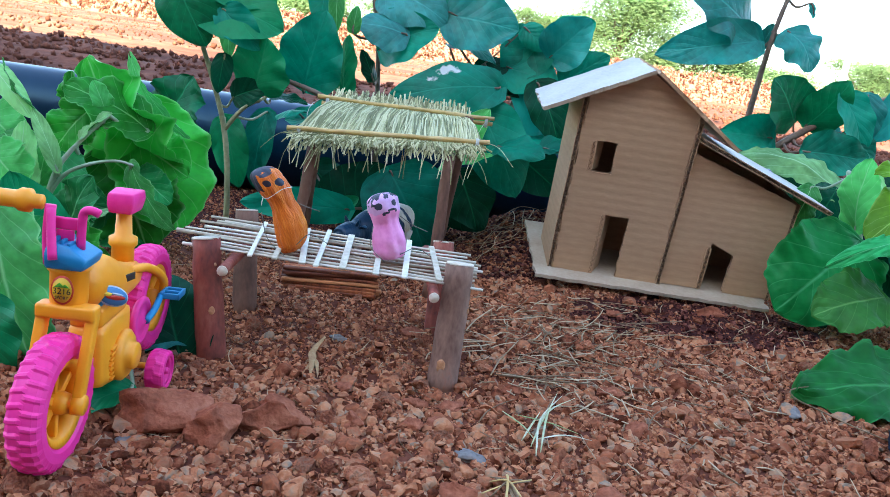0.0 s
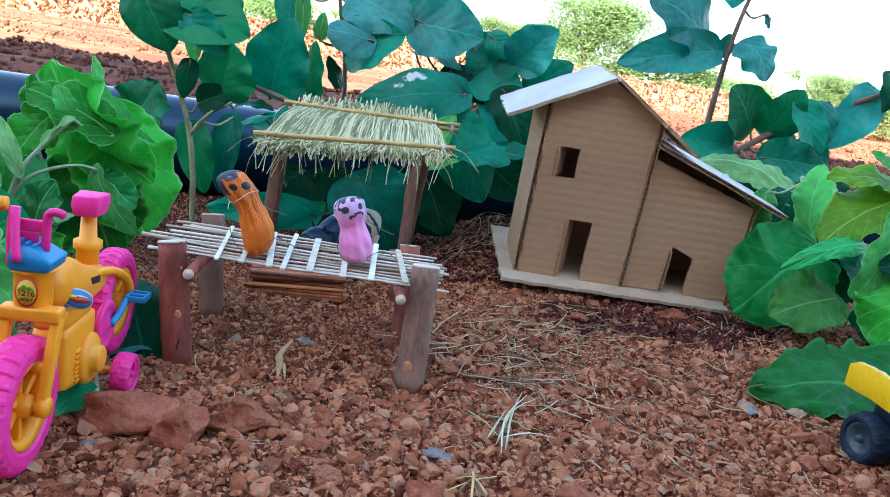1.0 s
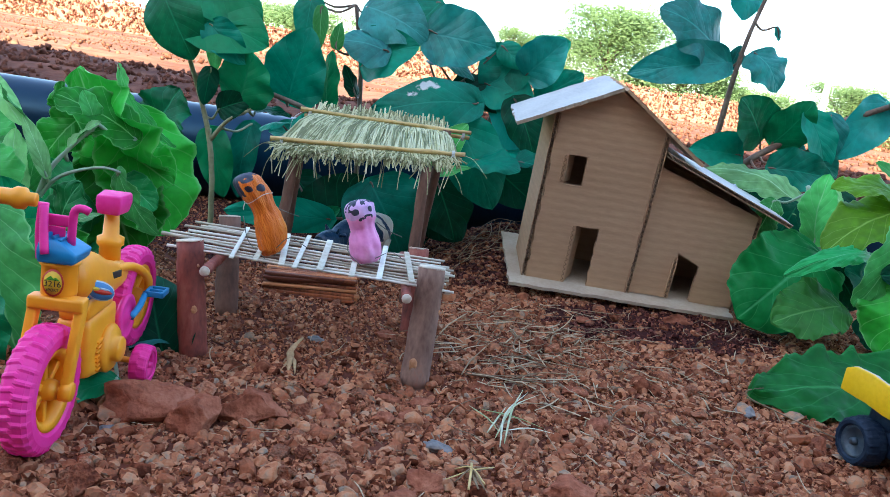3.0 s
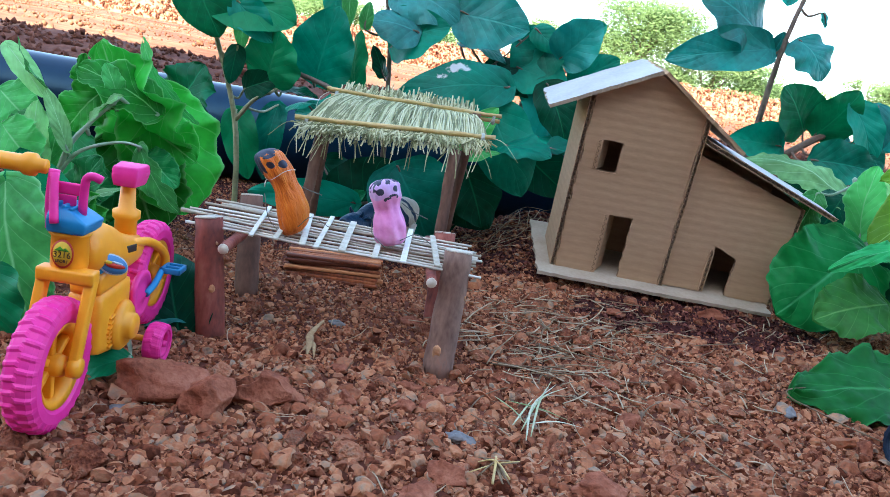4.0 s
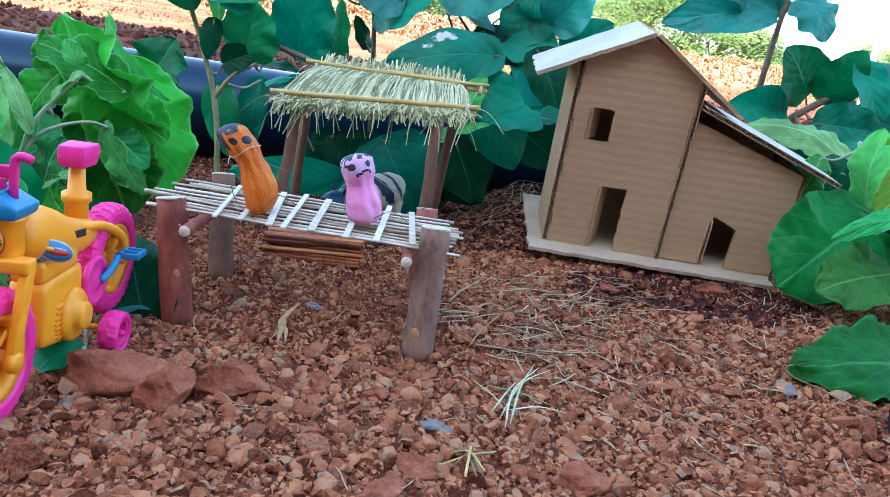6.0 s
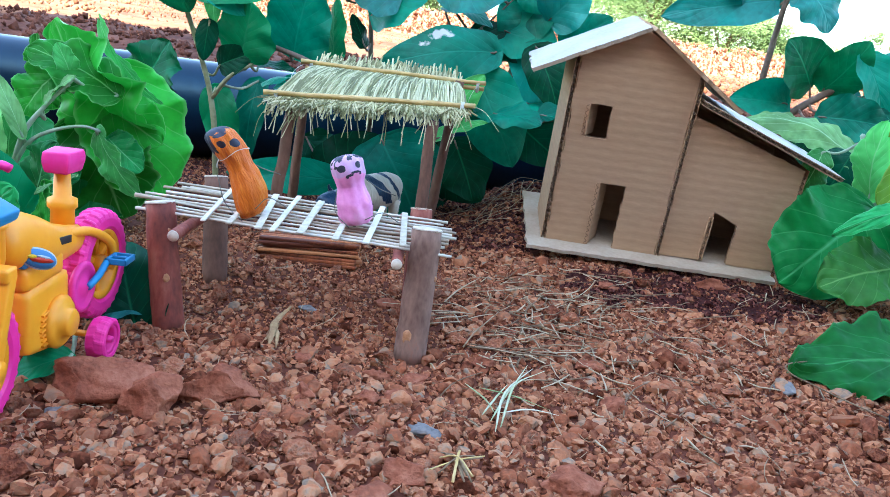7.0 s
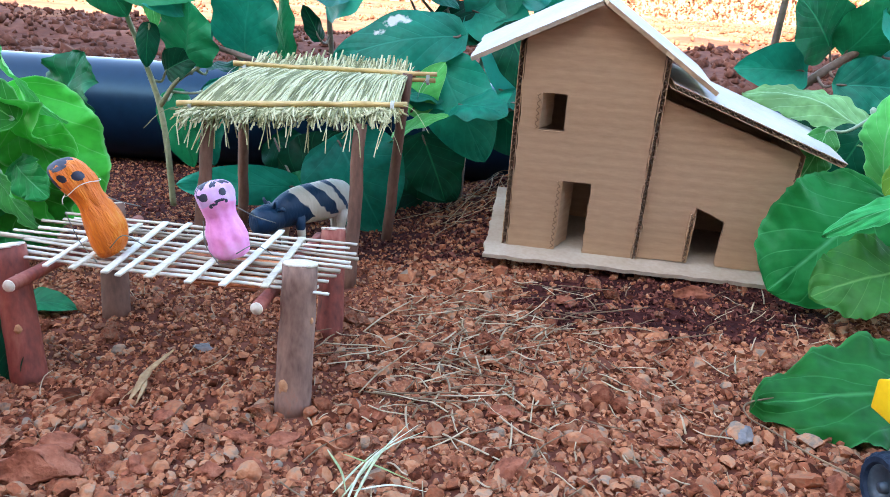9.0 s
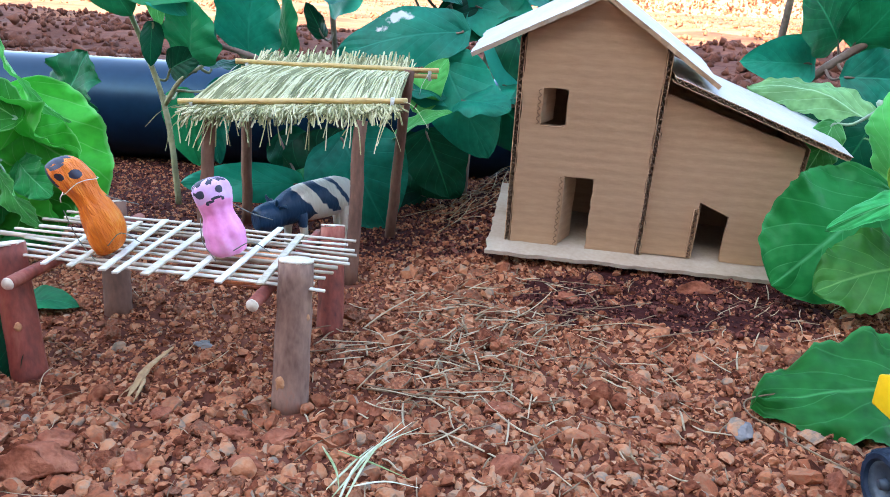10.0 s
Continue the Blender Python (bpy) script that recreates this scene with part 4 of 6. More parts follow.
    ob = mesh_ob(name, bm, [paint, DARK_PAINT, WIRE, LILAC_PAINT, THREAD])
    ob.matrix_basis = m
    return tagged(ob, label, "figurine", "painted figures on the cot")


figure("peanut_figure", "orange painted peanut-shaped figure leaning on the stick cot", (-0.0730, 0.4425, 0.0605), (-0.0965, 0.4375, 0.1085), 0.0097, 0.0105, ORANGE_PAINT, 0.90, 3, [(0.02, 0.835, 0.27, 0.040), (0.85, 0.80, 0.36, 0.045), (0.30, 0.925, 0.50, 0.020)], 0.10)
figure("peanut_figure", "pink painted peanut-shaped figure standing on the stick cot", (-0.0140, 0.4530, 0.0610), (-0.0252, 0.4535, 0.1010), 0.0104, 0.0116, PINK_PAINT, 0.93, 8, [(-0.22, 0.835, 0.26, 0.050), (0.86, 0.86, 0.22, 0.045), (0.22, 0.735, 0.22, 0.017), (0.62, 0.770, 0.26, 0.017), (0.05, 0.715, 0.10, 0.024), (0.90, 0.745, 0.09, 0.024), (0.42, 0.765, 0.10, 0.020)])

# ---- toy cow ----
def cow():
    """Toy cow in one mesh: body, lowered neck, head, legs and tail."""
    bm = bmesh.new()
    body = [(0.0, 0.029, 0.0045), (0.003, 0.030, 0.0085), (0.010, 0.0295, 0.0108), (0.020, 0.0285, 0.0112), (0.030, 0.028, 0.0110), (0.038, 0.0275, 0.0106), (0.045, 0.0262, 0.0098), (0.050, 0.0248, 0.0088), (0.054, 0.0236, 0.0077), (0.057, 0.0228, 0.0078), (0.061, 0.0222, 0.0084), (0.066, 0.0216, 0.0078), (0.0695, 0.0212, 0.0070), (0.0715, 0.0210, 0.0056), (0.0722, 0.0210, 0.0030)]
    tube(bm, smooth_path([(-x, 0, z) for x, z, r in body], 8), [r for i, (x, z, r) in enumerate(body) for r in ([r] if i == len(body) - 1 else [r + (body[i + 1][2] - r) * k / 8 for k in range(8)])], 40, 0.006)
    for x, y, lean in ((-0.007, 0.006, 0.002), (-0.007, -0.006, -0.001), (-0.042, 0.006, -0.002), (-0.042, -0.006, 0.002)):
        tube(bm, [(x, y, 0.024), (x + lean, y, 0.014), (x + lean * 1.5, y, 0.004), (x + lean * 1.5 - 0.001, y, -0.002)], [0.0045, 0.0028, 0.0021, 0.0025], 9)
    tube(bm, smooth_path([(0.0, 0, 0.036), (0.0035, 0, 0.026), (0.003, 0, 0.012), (0.002, 0, 0.006)], 3), [0.0014] * 8 + [0.002, 0.001], 7)
    for sgn in (-1, 1):
        tube(bm, [(-0.0565, 0.005 * sgn, 0.0275), (-0.0560, 0.0085 * sgn, 0.0290), (-0.0555, 0.0105 * sgn, 0.0285)], [0.0020, 0.0022, 0.0008], 7, flat=0.5)
        tube(bm, smooth_path([(-0.059, 0.004 * sgn, 0.029), (-0.060, 0.006 * sgn, 0.0315), (-0.060, 0.0062 * sgn, 0.033)], 3), [0.0013, 0.0012, 0.0011, 0.001, 0.0008, 0.0006, 0.0004], 7)
    ob = mesh_ob("toy_cow", bm, COW_COAT)
    ob.matrix_basis = pose(-0.0085, 0.680, gz(-0.02, 0.66) + 0.0045, 0, 0, 48) @ Matrix.Diagonal((1.16, 1.32, 1.40, 1))
    return tagged(ob, "toy cow with black and cream bands, head lowered, on soil", "toy cow")


cow()


# ---- toy bicycle ----
def tyre_mesh(r, width, knobs):
    """A knobbed tyre in one skin: blocks rise in turn on either side of the tread."""
    bm = bmesh.new()
    w, seg = width / 2, knobs * 6
    prof = [(0.62, -0.72, 0), (0.70, -0.98, 0), (0.84, -1.0, 0), (0.92, -0.86, -1), (0.965, -0.62, -1), (0.985, -0.12, -1), (0.985, 0.12, 1), (0.965, 0.62, 1), (0.92, 0.86, 1), (0.84, 1.0, 0), (0.70, 0.98, 0), (0.62, 0.72, 0)]
    rows = []
    for q, h, side in prof:
        row = []
        for k in range(seg):
            up = 0.026 if side and (k + (3 if side > 0 else 0)) % 6 < 2 else 0.0
            a = 2 * math.pi * (k + (0.9 * abs(h) if side else 0)) / seg
            row.append(bm.verts.new((h * w * (1 + up * 0.8), r * (q + up) * math.cos(a), r * (q + up) * math.sin(a))))
        rows.append(row)
    for a, b in zip(rows, rows[1:] + rows[:1]):
        for k in range(seg):
            bm.faces.new((a[k], a[(k + 1) % seg], b[(k + 1) % seg], b[k]))
    return bm


def rim_mesh(r, width, spokes):
    bm = bmesh.new()
    w = width / 2
    lathe(bm, [(r * 0.52, -w * 0.6), (r * 0.64, -w * 0.85), (r * 0.64, w * 0.85), (r * 0.52, w * 0.6), (r * 0.52, -w * 0.6)], 40, "x")
    lathe(bm, [(0, -w * 1.0), (r * 0.14, -w * 1.0), (r * 0.17, -w * 0.6), (r * 0.17, w * 0.6), (r * 0.14, w * 1.0), (0, w * 1.0)], 18, "x")
    for k in range(spokes):
        a = 2 * math.pi * k / spokes
        box(bm, -w * 0.28, w * 0.28, -r * 0.055, r * 0.055, r * 0.1, r * 0.56, r * 0.02, Matrix.Rotation(a, 4, "X"))
    return bm


def wheel(root, name, at, r, width, knobs, spokes):
    t = part(name, tyre_mesh(r, width, knobs), PINK, root, "magenta knobbed tyre", smooth=False)
    t.matrix_basis = Matrix.Translation(at)
    part("rim", rim_mesh(r, width, spokes), YELLOW if spokes else PINK, t, "orange-yellow spoked rim" if spokes else "")
    return t


def lettering(parent, words, size, at, material, name="lettering"):
    cu = bpy.data.curves.new(name, "FONT")
    cu.body, cu.size, cu.align_x, cu.align_y, cu.extrude = words, size, "CENTER", "CENTER", 0.00005
    tmp = bpy.data.objects.new(name, cu)
    scene.collection.objects.link(tmp)
    me = bpy.data.meshes.new_from_object(tmp.evaluated_get(bpy.context.evaluated_depsgraph_get()))
    bpy.data.objects.remove(tmp)
    me.materials.append(material)
    ob = new(name, me)
    ob.parent = parent
    ob.matrix_basis = at
    return ob


def plain(name, col, rough=0.5):
    return mat(name, [tuple(c * 0.9 for c in col), col], scale=60, fine=300, rough=rough, bump=0.03)


GREEN_INK, PALE_INK = plain("green_sticker", (0.10, 0.42, 0.03)), plain("pale_sticker", (0.55, 0.60, 0.66))
RED_INK, YELLOW_INK, BLACK_INK, BLUE_INK = plain("red_sticker", (0.6, 0.03, 0.01)), plain("yellow_sticker", (0.8, 0.5, 0.02)), plain("black_sticker", (0.03, 0.02, 0.02)), plain("blue_sticker", (0.05, 0.2, 0.42))


def bike():
    root = thing("toy_bicycle", "orange-yellow, magenta and blue plastic toy bicycle with stabilisers", "toy bicycle", at=pose(-0.1400, 0.2910, -0.0035, 0, 0, 2))
    wheel(root, "front_wheel", (0, 0, 0.0285), 0.0285, 0.0135, 30, 6)
    wheel(root, "rear_wheel", (0.0, 0.110, 0.0385), 0.0290, 0.013, 30, 6)
    for sx in (-1, 1):
        wheel(root, "stabiliser_wheel", (-0.002 + sx * 0.0220, 0.074, 0.0130), 0.0108, 0.0095, 12, 0)
    part("stabiliser_bar", tube(bmesh.new(), [(-0.022, 0.074, 0.0145), (0.018, 0.074, 0.0145)], 0.0017, 8), YELLOW, root)
    # fork: two flat legs, crown and axle lugs
    bm = bmesh.new()
    for sx in (-1, 1):
        tilt = Matrix.Translation((sx * 0.0098, 0.0, 0.0285)) @ Matrix.Rotation(radians(-14), 4, "X") @ Matrix.Rotation(radians(2.5), 4, "Y")
        box(bm, -0.0021, 0.0021, -0.0028, 0.0028, -0.004, 0.0375, 0.0010, tilt)
        lathe(bm, [(0, -0.0022), (0.0042, -0.0022), (0.0045, 0.0), (0.0042, 0.0022), (0, 0.0022)], 16, "x", (sx * 0.0105, 0, 0.0285))
    box(bm, -0.0102, 0.0134, 0.0045, 0.0125, 0.0625, 0.0685, 0.0014)
    part("fork", bm, YELLOW, root)
    part("axle", tube(bmesh.new(), [(-0.0125, 0, 0.0285), (0.0125, 0, 0.0285)], 0.0024, 12), YELLOW, root)
    # steering head with round sticker
    bm = bmesh.new()
    lathe(bm, [(0, 0.0665), (0.0068, 0.0665), (0.0074, 0.0690), (0.0074, 0.0810), (0.0084, 0.0822), (0.0084, 0.0838), (0, 0.0838)], 24, "z", (0, 0.013, 0))
    head = part("steering_head", bm, YELLOW, root)
    face = pose(0.0006, 0.0052, 0.0752, 90, 0, 0)
    for r, d, m, nm in ((0.0062, 0.0004, RED_INK, "sticker_ring"), (0.0053, 0.0006, YELLOW_INK, "sticker_disc")):
        bm = bmesh.new()
        lathe(bm, [(0, 0), (r * 0.72, 0), (r * 0.72, d), (0, d)], 28)
        bmesh.ops.scale(bm, vec=(1.0, 1.36, 1), verts=bm.verts)
        o = part(nm, bm, m, head, "round red and yellow sticker")
        o.matrix_basis = face
    lettering(head, "3216", 0.0036, face @ pose(0, -0.0004, 0.0008), BLACK_INK)
    lettering(head, "SPORT", 0.0018, face @ pose(0, -0.0031, 0.0008), BLACK_INK)
    for name, m, peaks in (("sticker_mark", GREEN_INK, ((-0.0009, 0.0032, 0.0022), (0.0012, 0.0027, 0.0018))), ("sticker_mark", BLACK_INK, ((-0.0009, 0.0018, 0.0006), (0.0012, 0.0018, 0.0005)))):
        bm = bmesh.new()
        for x, z, w in peaks:
            foot = [bm.verts.new(p) for p in ((x - w, 0.0013, 0.0006), (x + w, 0.0013, 0.0006), (x, z, 0.0006), (x - w, 0.0013, 0.0009), (x + w, 0.0013, 0.0009), (x, z, 0.0009))]
            bmesh.ops.convex_hull(bm, input=foot)
        part(name, bm, m, head, smooth=False).matrix_basis = face
    # blue cowl over the head
    bm = bmesh.new()
    tub = [bm.verts.new(p) for p in ((-0.0062, 0.004, 0.0838), (0.0085, 0.004, 0.0838), (0.0085, 0.022, 0.0838), (-0.0062, 0.022, 0.0838), (-0.0066, 0.0035, 0.0900), (0.0100, 0.004, 0.0885), (0.0100, 0.022, 0.0885), (-0.0066, 0.0225, 0.0900), (-0.0058, 0.006, 0.0945), (0.0020, 0.006, 0.0935), (0.0020, 0.020, 0.0935), (-0.0058, 0.020, 0.0945))]
    bmesh.ops.convex_hull(bm, input=tub)
    bmesh.ops.bevel(bm, geom=list(bm.edges), offset=0.0010, segments=2, profile=0.6, affect='EDGES')
    for k in range(3):
        box(bm, -0.0045 + 0.0028 * k, -0.0030 + 0.0028 * k, 0.0065, 0.019, 0.0930 - 0.0003 * k, 0.0960 - 0.0008 * k, 0.0005)
    part("cowl", bm, CYAN, root, "blue plastic cowl")
    # magenta handlebar clamp and one yellow grip
    bm = bmesh.new()
    tube(bm, smooth_path([(-0.0070, 0.010, 0.084), (-0.0080, 0.011, 0.096), (-0.0075, 0.012, 0.108)], 4), [0.0022] * 9, 10)
    tube(bm, smooth_path([(-0.0025, 0.003, 0.088), (-0.0045, 0.006, 0.097), (-0.0065, 0.010, 0.107)], 4), [0.0018] * 9, 10)
    box(bm, -0.0080, 0.0045, 0.0115, 0.0135, 0.0985, 0.1035, 0.0008)
    box(bm, -0.0050, 0.0020, 0.0112, 0.0122, 0.0940, 0.0985, 0.0003)
    tube(bm, smooth_path([(0.0045, 0.012, 0.091), (0.0048, 0.012, 0.101), (0.0055, 0.012, 0.1065), (0.0085, 0.012, 0.1075), (0.0115, 0.012, 0.1065)], 3), [0.0018] * 13, 9)
    part("handlebar_clamp", bm, PINK, root, "magenta handlebar clamp")
    bm = bmesh.new()
    lathe(bm, [(0, -0.038), (0.0040, -0.038), (0.0046, -0.036), (0.0036, -0.034), (0.0036, -0.021), (0.0048, -0.019), (0.0048, -0.0155), (0.0030, -0.0145), (0.0030, -0.011), (0, -0.011)], 18, "x", (0, 0.0125, 0.1085))
    part("grip", bm, YELLOW, root, "orange-yellow handlebar grip")
    # tank, frame and motor
    bm = bmesh.new()
    secs = [(0.018, 0.0740, 0.0066, 0.0085), (0.027, 0.0720, 0.0080, 0.0115), (0.039, 0.0690, 0.0086, 0.0135), (0.052, 0.0650, 0.0076, 0.0125), (0.065, 0.0610, 0.0060, 0.0100), (0.078, 0.0590, 0.0050, 0.0080), (0.090, 0.0580, 0.0042, 0.0065)]
    rows = []
    for y, z, rx, rz in secs:
        rows.append([bm.verts.new((rx * math.cos(a) * (1 - 0.15 * math.sin(a)), y, z + rz * math.sin(a))) for a in [2 * math.pi * k / 20 for k in range(20)]])
    for a, b in zip(rows, rows[1:]):
        for k in range(20):
            bm.faces.new((a[k], a[(k + 1) % 20], b[(k + 1) % 20], b[k]))
    bm.faces.new(rows[0][::-1])
    bm.faces.new(rows[-1])
    tank = part("tank", bm, YELLOW, root)
    for r, w, dx, dz, k, turn, m, lab in ((0.0092, 0.50, 0, 0, 0.0, 0, PALE_INK, "pale-edged oval sticker"), (0.0084, 0.47, 0, 0, 0.0004, 0, BLUE_INK, "oval blue sticker"), (0.0056, 0.20, 0.0012, -0.0002, 0.0008, 8, RED_INK, "red sticker flash"), (0.0034, 0.16, 0.0014, 0.0013, 0.0008, 4, PALE_INK, "pale sticker flash"), (0.0022, 0.40, -0.0040, 0.0002, 0.0010, 12, YELLOW_INK, "yellow sticker flash")):
        bm = bmesh.new()
        lathe(bm, [(0, 0), (r, 0), (r, 0.0004), (0, 0.0004)], 24)
        bmesh.ops.scale(bm, vec=(1, w, 1), verts=bm.verts)
        o = part("sticker", bm, m, tank, lab)
        o.matrix_basis = pose(0.0092, 0.0355, 0.0640, 90, 0, 62) @ pose(0, 0, 0, 0, 0, -26) @ pose(dx, dz, k, 0, 0, turn)
    bm = bmesh.new()
    box(bm, -0.0045, 0.0045, -0.0018, 0.0018, 0, 0.0006, 0.0002)
    o = part("label_plate", bm, BLACK_INK, tank, "dark label plate")
    o.matrix_basis = pose(0.0062, 0.064, 0.0640, 90, 0, 75)
    bm = bmesh.new()
    box(bm, -0.0086, 0.0074, 0.030, 0.068, 0.0135, 0.0500, 0.004)
    for v in bm.verts:
        if v.co.z < 0.03:
            v.co.z += 0.0062 * (0.062 - v.co.y) / 0.03
    box(bm, -0.0076, 0.0068, 0.030, 0.064, 0.0490, 0.0600, 0.003)
    motor = part("motor_block", bm, YELLOW, root)
    bm = bmesh.new()
    lathe(bm, [(0, 0.0085), (0.0125, 0.0085), (0.0125, 0.0110), (0.0105, 0.0128), (0.0066, 0.0131), (0.0066, 0.0158), (0.0056, 0.0168), (0, 0.0168)], 30, "x", (-0.0018, 0.055, 0.0280))
    part("motor_cover", bm, YELLOW, motor)
    for k in range(7):
        bm = bmesh.new()
        box(bm, 0.0066, 0.0086, -0.0030, 0.0030, -0.0005, 0.0005, 0.0002)
        o = part("cooling_fin", bm, YELLOW, motor)
        o.matrix_basis = pose(0, 0.0420 + 0.0006 * abs(k - 3), 0.0215 + 0.0024 * k, 8, 0, 0)
    bm = bmesh.new()
    tube(bm, smooth_path([(0.001, 0.076, 0.063), (0.006, 0.092, 0.061), (0.0092, 0.108, 0.051), (0.0092, 0.110, 0.0385)], 4), [0.0024] * 13, 10)
    tube(bm, smooth_path([(-0.006, 0.076, 0.063), (-0.009, 0.092, 0.061), (-0.0095, 0.108, 0.051), (-0.0095, 0.110, 0.0385)], 4), [0.0030] * 13, 10)
    tube(bm, [(-0.0100, 0.110, 0.0385), (0.0098, 0.110, 0.0385)], 0.0026, 10)
    part("rear_stay", bm, YELLOW, root)
    bm = bmesh.new()
    lathe(bm, [(0, 0.057), (0.0056, 0.057), (0.0054, 0.0725), (0.0068, 0.0738), (0.0068, 0.0775), (0.0042, 0.0788), (0.0036, 0.0905), (0, 0.0925)], 20, "z", (-0.0048, 0.086, 0))
    part("seat_post", bm, YELLOW, root)
    bm = bmesh.new()
    vs = [bm.verts.new(p) for p in ((-0.0085, -0.010, 0.0060), (0.0085, -0.010, 0.0060), (0.0100, 0.010, 0.0070), (-0.0100, 0.010, 0.0070), (-0.0070, -0.009, 0.0), (0.0070, -0.009, 0.0), (0.0080, 0.009, 0.0), (-0.0080, 0.009, 0.0), (-0.0080, -0.009, 0.0110), (0.0085, -0.009, 0.0115), (0.0095, 0.009, 0.0120), (-0.0095, 0.009, 0.0118))]
    bmesh.ops.convex_hull(bm, input=vs)
    bmesh.ops.bevel(bm, geom=list(bm.edges), offset=0.0011, segments=2, profile=0.6, affect='EDGES')
    o = part("saddle", bm, PINK, root, "magenta wedge saddle")
    o.matrix_basis = pose(-0.0046, 0.086, 0.0908) @ Matrix.Diagonal((0.76, 0.8, 0.9, 1))
    bm = bmesh.new()
    lathe(bm, [(0, 0.0085), (0.0112, 0.0085), (0.0125, 0.0100), (0.0125, 0.0115), (0.0100, 0.0120), (0.0092, 0.0108), (0.0045, 0.0112), (0, 0.0135)], 32, "x", (-0.0025, 0.0790, 0.0365))
    crank = part("chainring", bm, PINK, root, "magenta chainring disc")
    bm = bmesh.new()
    tube(bm, smooth_path([(0.0105, 0.079, 0.0365), (0.0118, 0.088, 0.0400), (0.0115, 0.099, 0.0445)], 4), [0.0018] * 9, 8)
    part("crank_arm", bm, CYAN, crank, "blue crank arm")
    bm = bmesh.new()
    for y0, y1 in ((0.097, 0.0985), (0.1025, 0.104), (0.108, 0.1095)):
        box(bm, 0.0108, 0.0215, y0, y1, 0.0430, 0.0462, 0.0004)
    box(bm, 0.0108, 0.0125, 0.097, 0.1095, 0.0430, 0.0462, 0.0004)
    box(bm, 0.0200, 0.0215, 0.097, 0.1095, 0.0430, 0.0462, 0.0004)
    part("pedal", bm, CYAN, crank, "blue slotted pedal")
    bm = bmesh.new()
    box(bm, -0.006, 0.0065, 0.030, 0.038, 0.060, 0.068, 0.001)
    part("mudguard", bm, CYAN, root, "blue mudguard")
    return root


bike()

# ---- toy tipper truck at the edge ----
def truck():
    root = thing("toy_tipper_truck", "yellow toy tipper truck with black wheels on gravel", "toy truck", at=pose(0.2925, 0.362, gz(0.2925, 0.362) + 0.001, 0, 0, 8))
    # open tipper body, tipped a little towards its tail
    m = Matrix.Translation((0.0065, 0.051, 0.0385)) @ Matrix.Rotation(radians(1.5), 4, "X")
    bm = bmesh.new()
    box(bm, 0.001, 0.022, -0.108, -0.001, 0.001, 0.004)
    box(bm, 0.0, 0.0030, -0.109, 0.0, -0.001, 0.0175)
    box(bm, 0.0200, 0.0222, -0.109, 0.0, -0.001, 0.0085)
    box(bm, 0.0026, 0.0202, -0.0026, 0.0, 0.0, 0.0085)
    bmesh.ops.subdivide_edges(bm, edges=[e for e in bm.edges if e.calc_length() > 0.02], cuts=14, use_grid_fill=True)
    bmesh.ops.bevel(bm, geom=[e for e in bm.edges if len(e.link_faces) == 2 and e.calc_face_angle() > 0.8], offset=0.0009, segments=2, profile=0.6, affect='EDGES')
    for v in bm.verts:
        # worn corner and dented, uneven sheet
        near = max(0.0, 1 + v.co.y / 0.010)
        if v.co.z > 0.009:
            v.co.z -= 0.0045 * near * near
        v.co.x += 0.0016 * noise.noise((v.co.y * 45, v.co.z * 60, 1.0))
        v.co.z += 0.0011 * noise.noise((v.co.y * 70, 3.0, v.co.x * 40))
    bmesh.ops.transform(bm, matrix=m, verts=bm.verts)
    body = part("tipper_body", bm, TRUCK_YELLOW, root, "yellow tipper body with scuffed rim")
    bm = bmesh.new()
    tube(bm, [m @ Vector((0.0015 + 0.0016 * noise.noise((y * 45, 1.0, 1.0)), y, 0.0172 - 0.0045 * max(0.0, 1 + y / 0.010) ** 2 + 0.0011 * noise.noise((y * 70, 3.0, 0.06)))) for y in [-0.107 + 0.0033 * k for k in range(32)]], [0.0006 + 0.0004 * noise.noise((k * 0.7, 2.0, 0.0)) for k in range(32)], 6, 0.25)
    part("rim_scuff", bm, GREYBOARD, body, "whitish worn rim edge")
    bm = bmesh.new()
    box(bm, 0.013, 0.037, -0.055, 0.040, 0.012, 0.026, 0.002)
    box(bm, 0.016, 0.034, -0.045, 0.034, 0.025, 0.038, 0.002)
    for y in (0.0235, -0.0235):
        tube(bm, [(0.006, y, 0.0150), (0.044, y, 0.0150)], 0.0022, 8)
    part("chassis", bm, RUBBER, root, "dark chassis")
    bm = bmesh.new()
    box(bm, 0.050, 0.082, 0.040, 0.058, 0.0, 0.062, 0.003)
    box(bm, 0.0485, 0.0500, 0.043, 0.055, 0.040, 0.046, 0.0005)
    part("side_block", bm, BLUE_TOY, root, "deep blue plastic block")
    for x in (0.0065, 0.0435):
        for y in (0.0235, -0.0235):
            w = part("wheel", tyre_mesh(0.0150, 0.0145, 18), RUBBER, root, smooth=False)
            w.matrix_basis = Matrix.Translation((x, y, 0.0150))
            part("rim", rim_mesh(0.0150, 0.0135, 8), TRUCK_RIM, w, "dark spoked rim with dust")
    return root


truck()

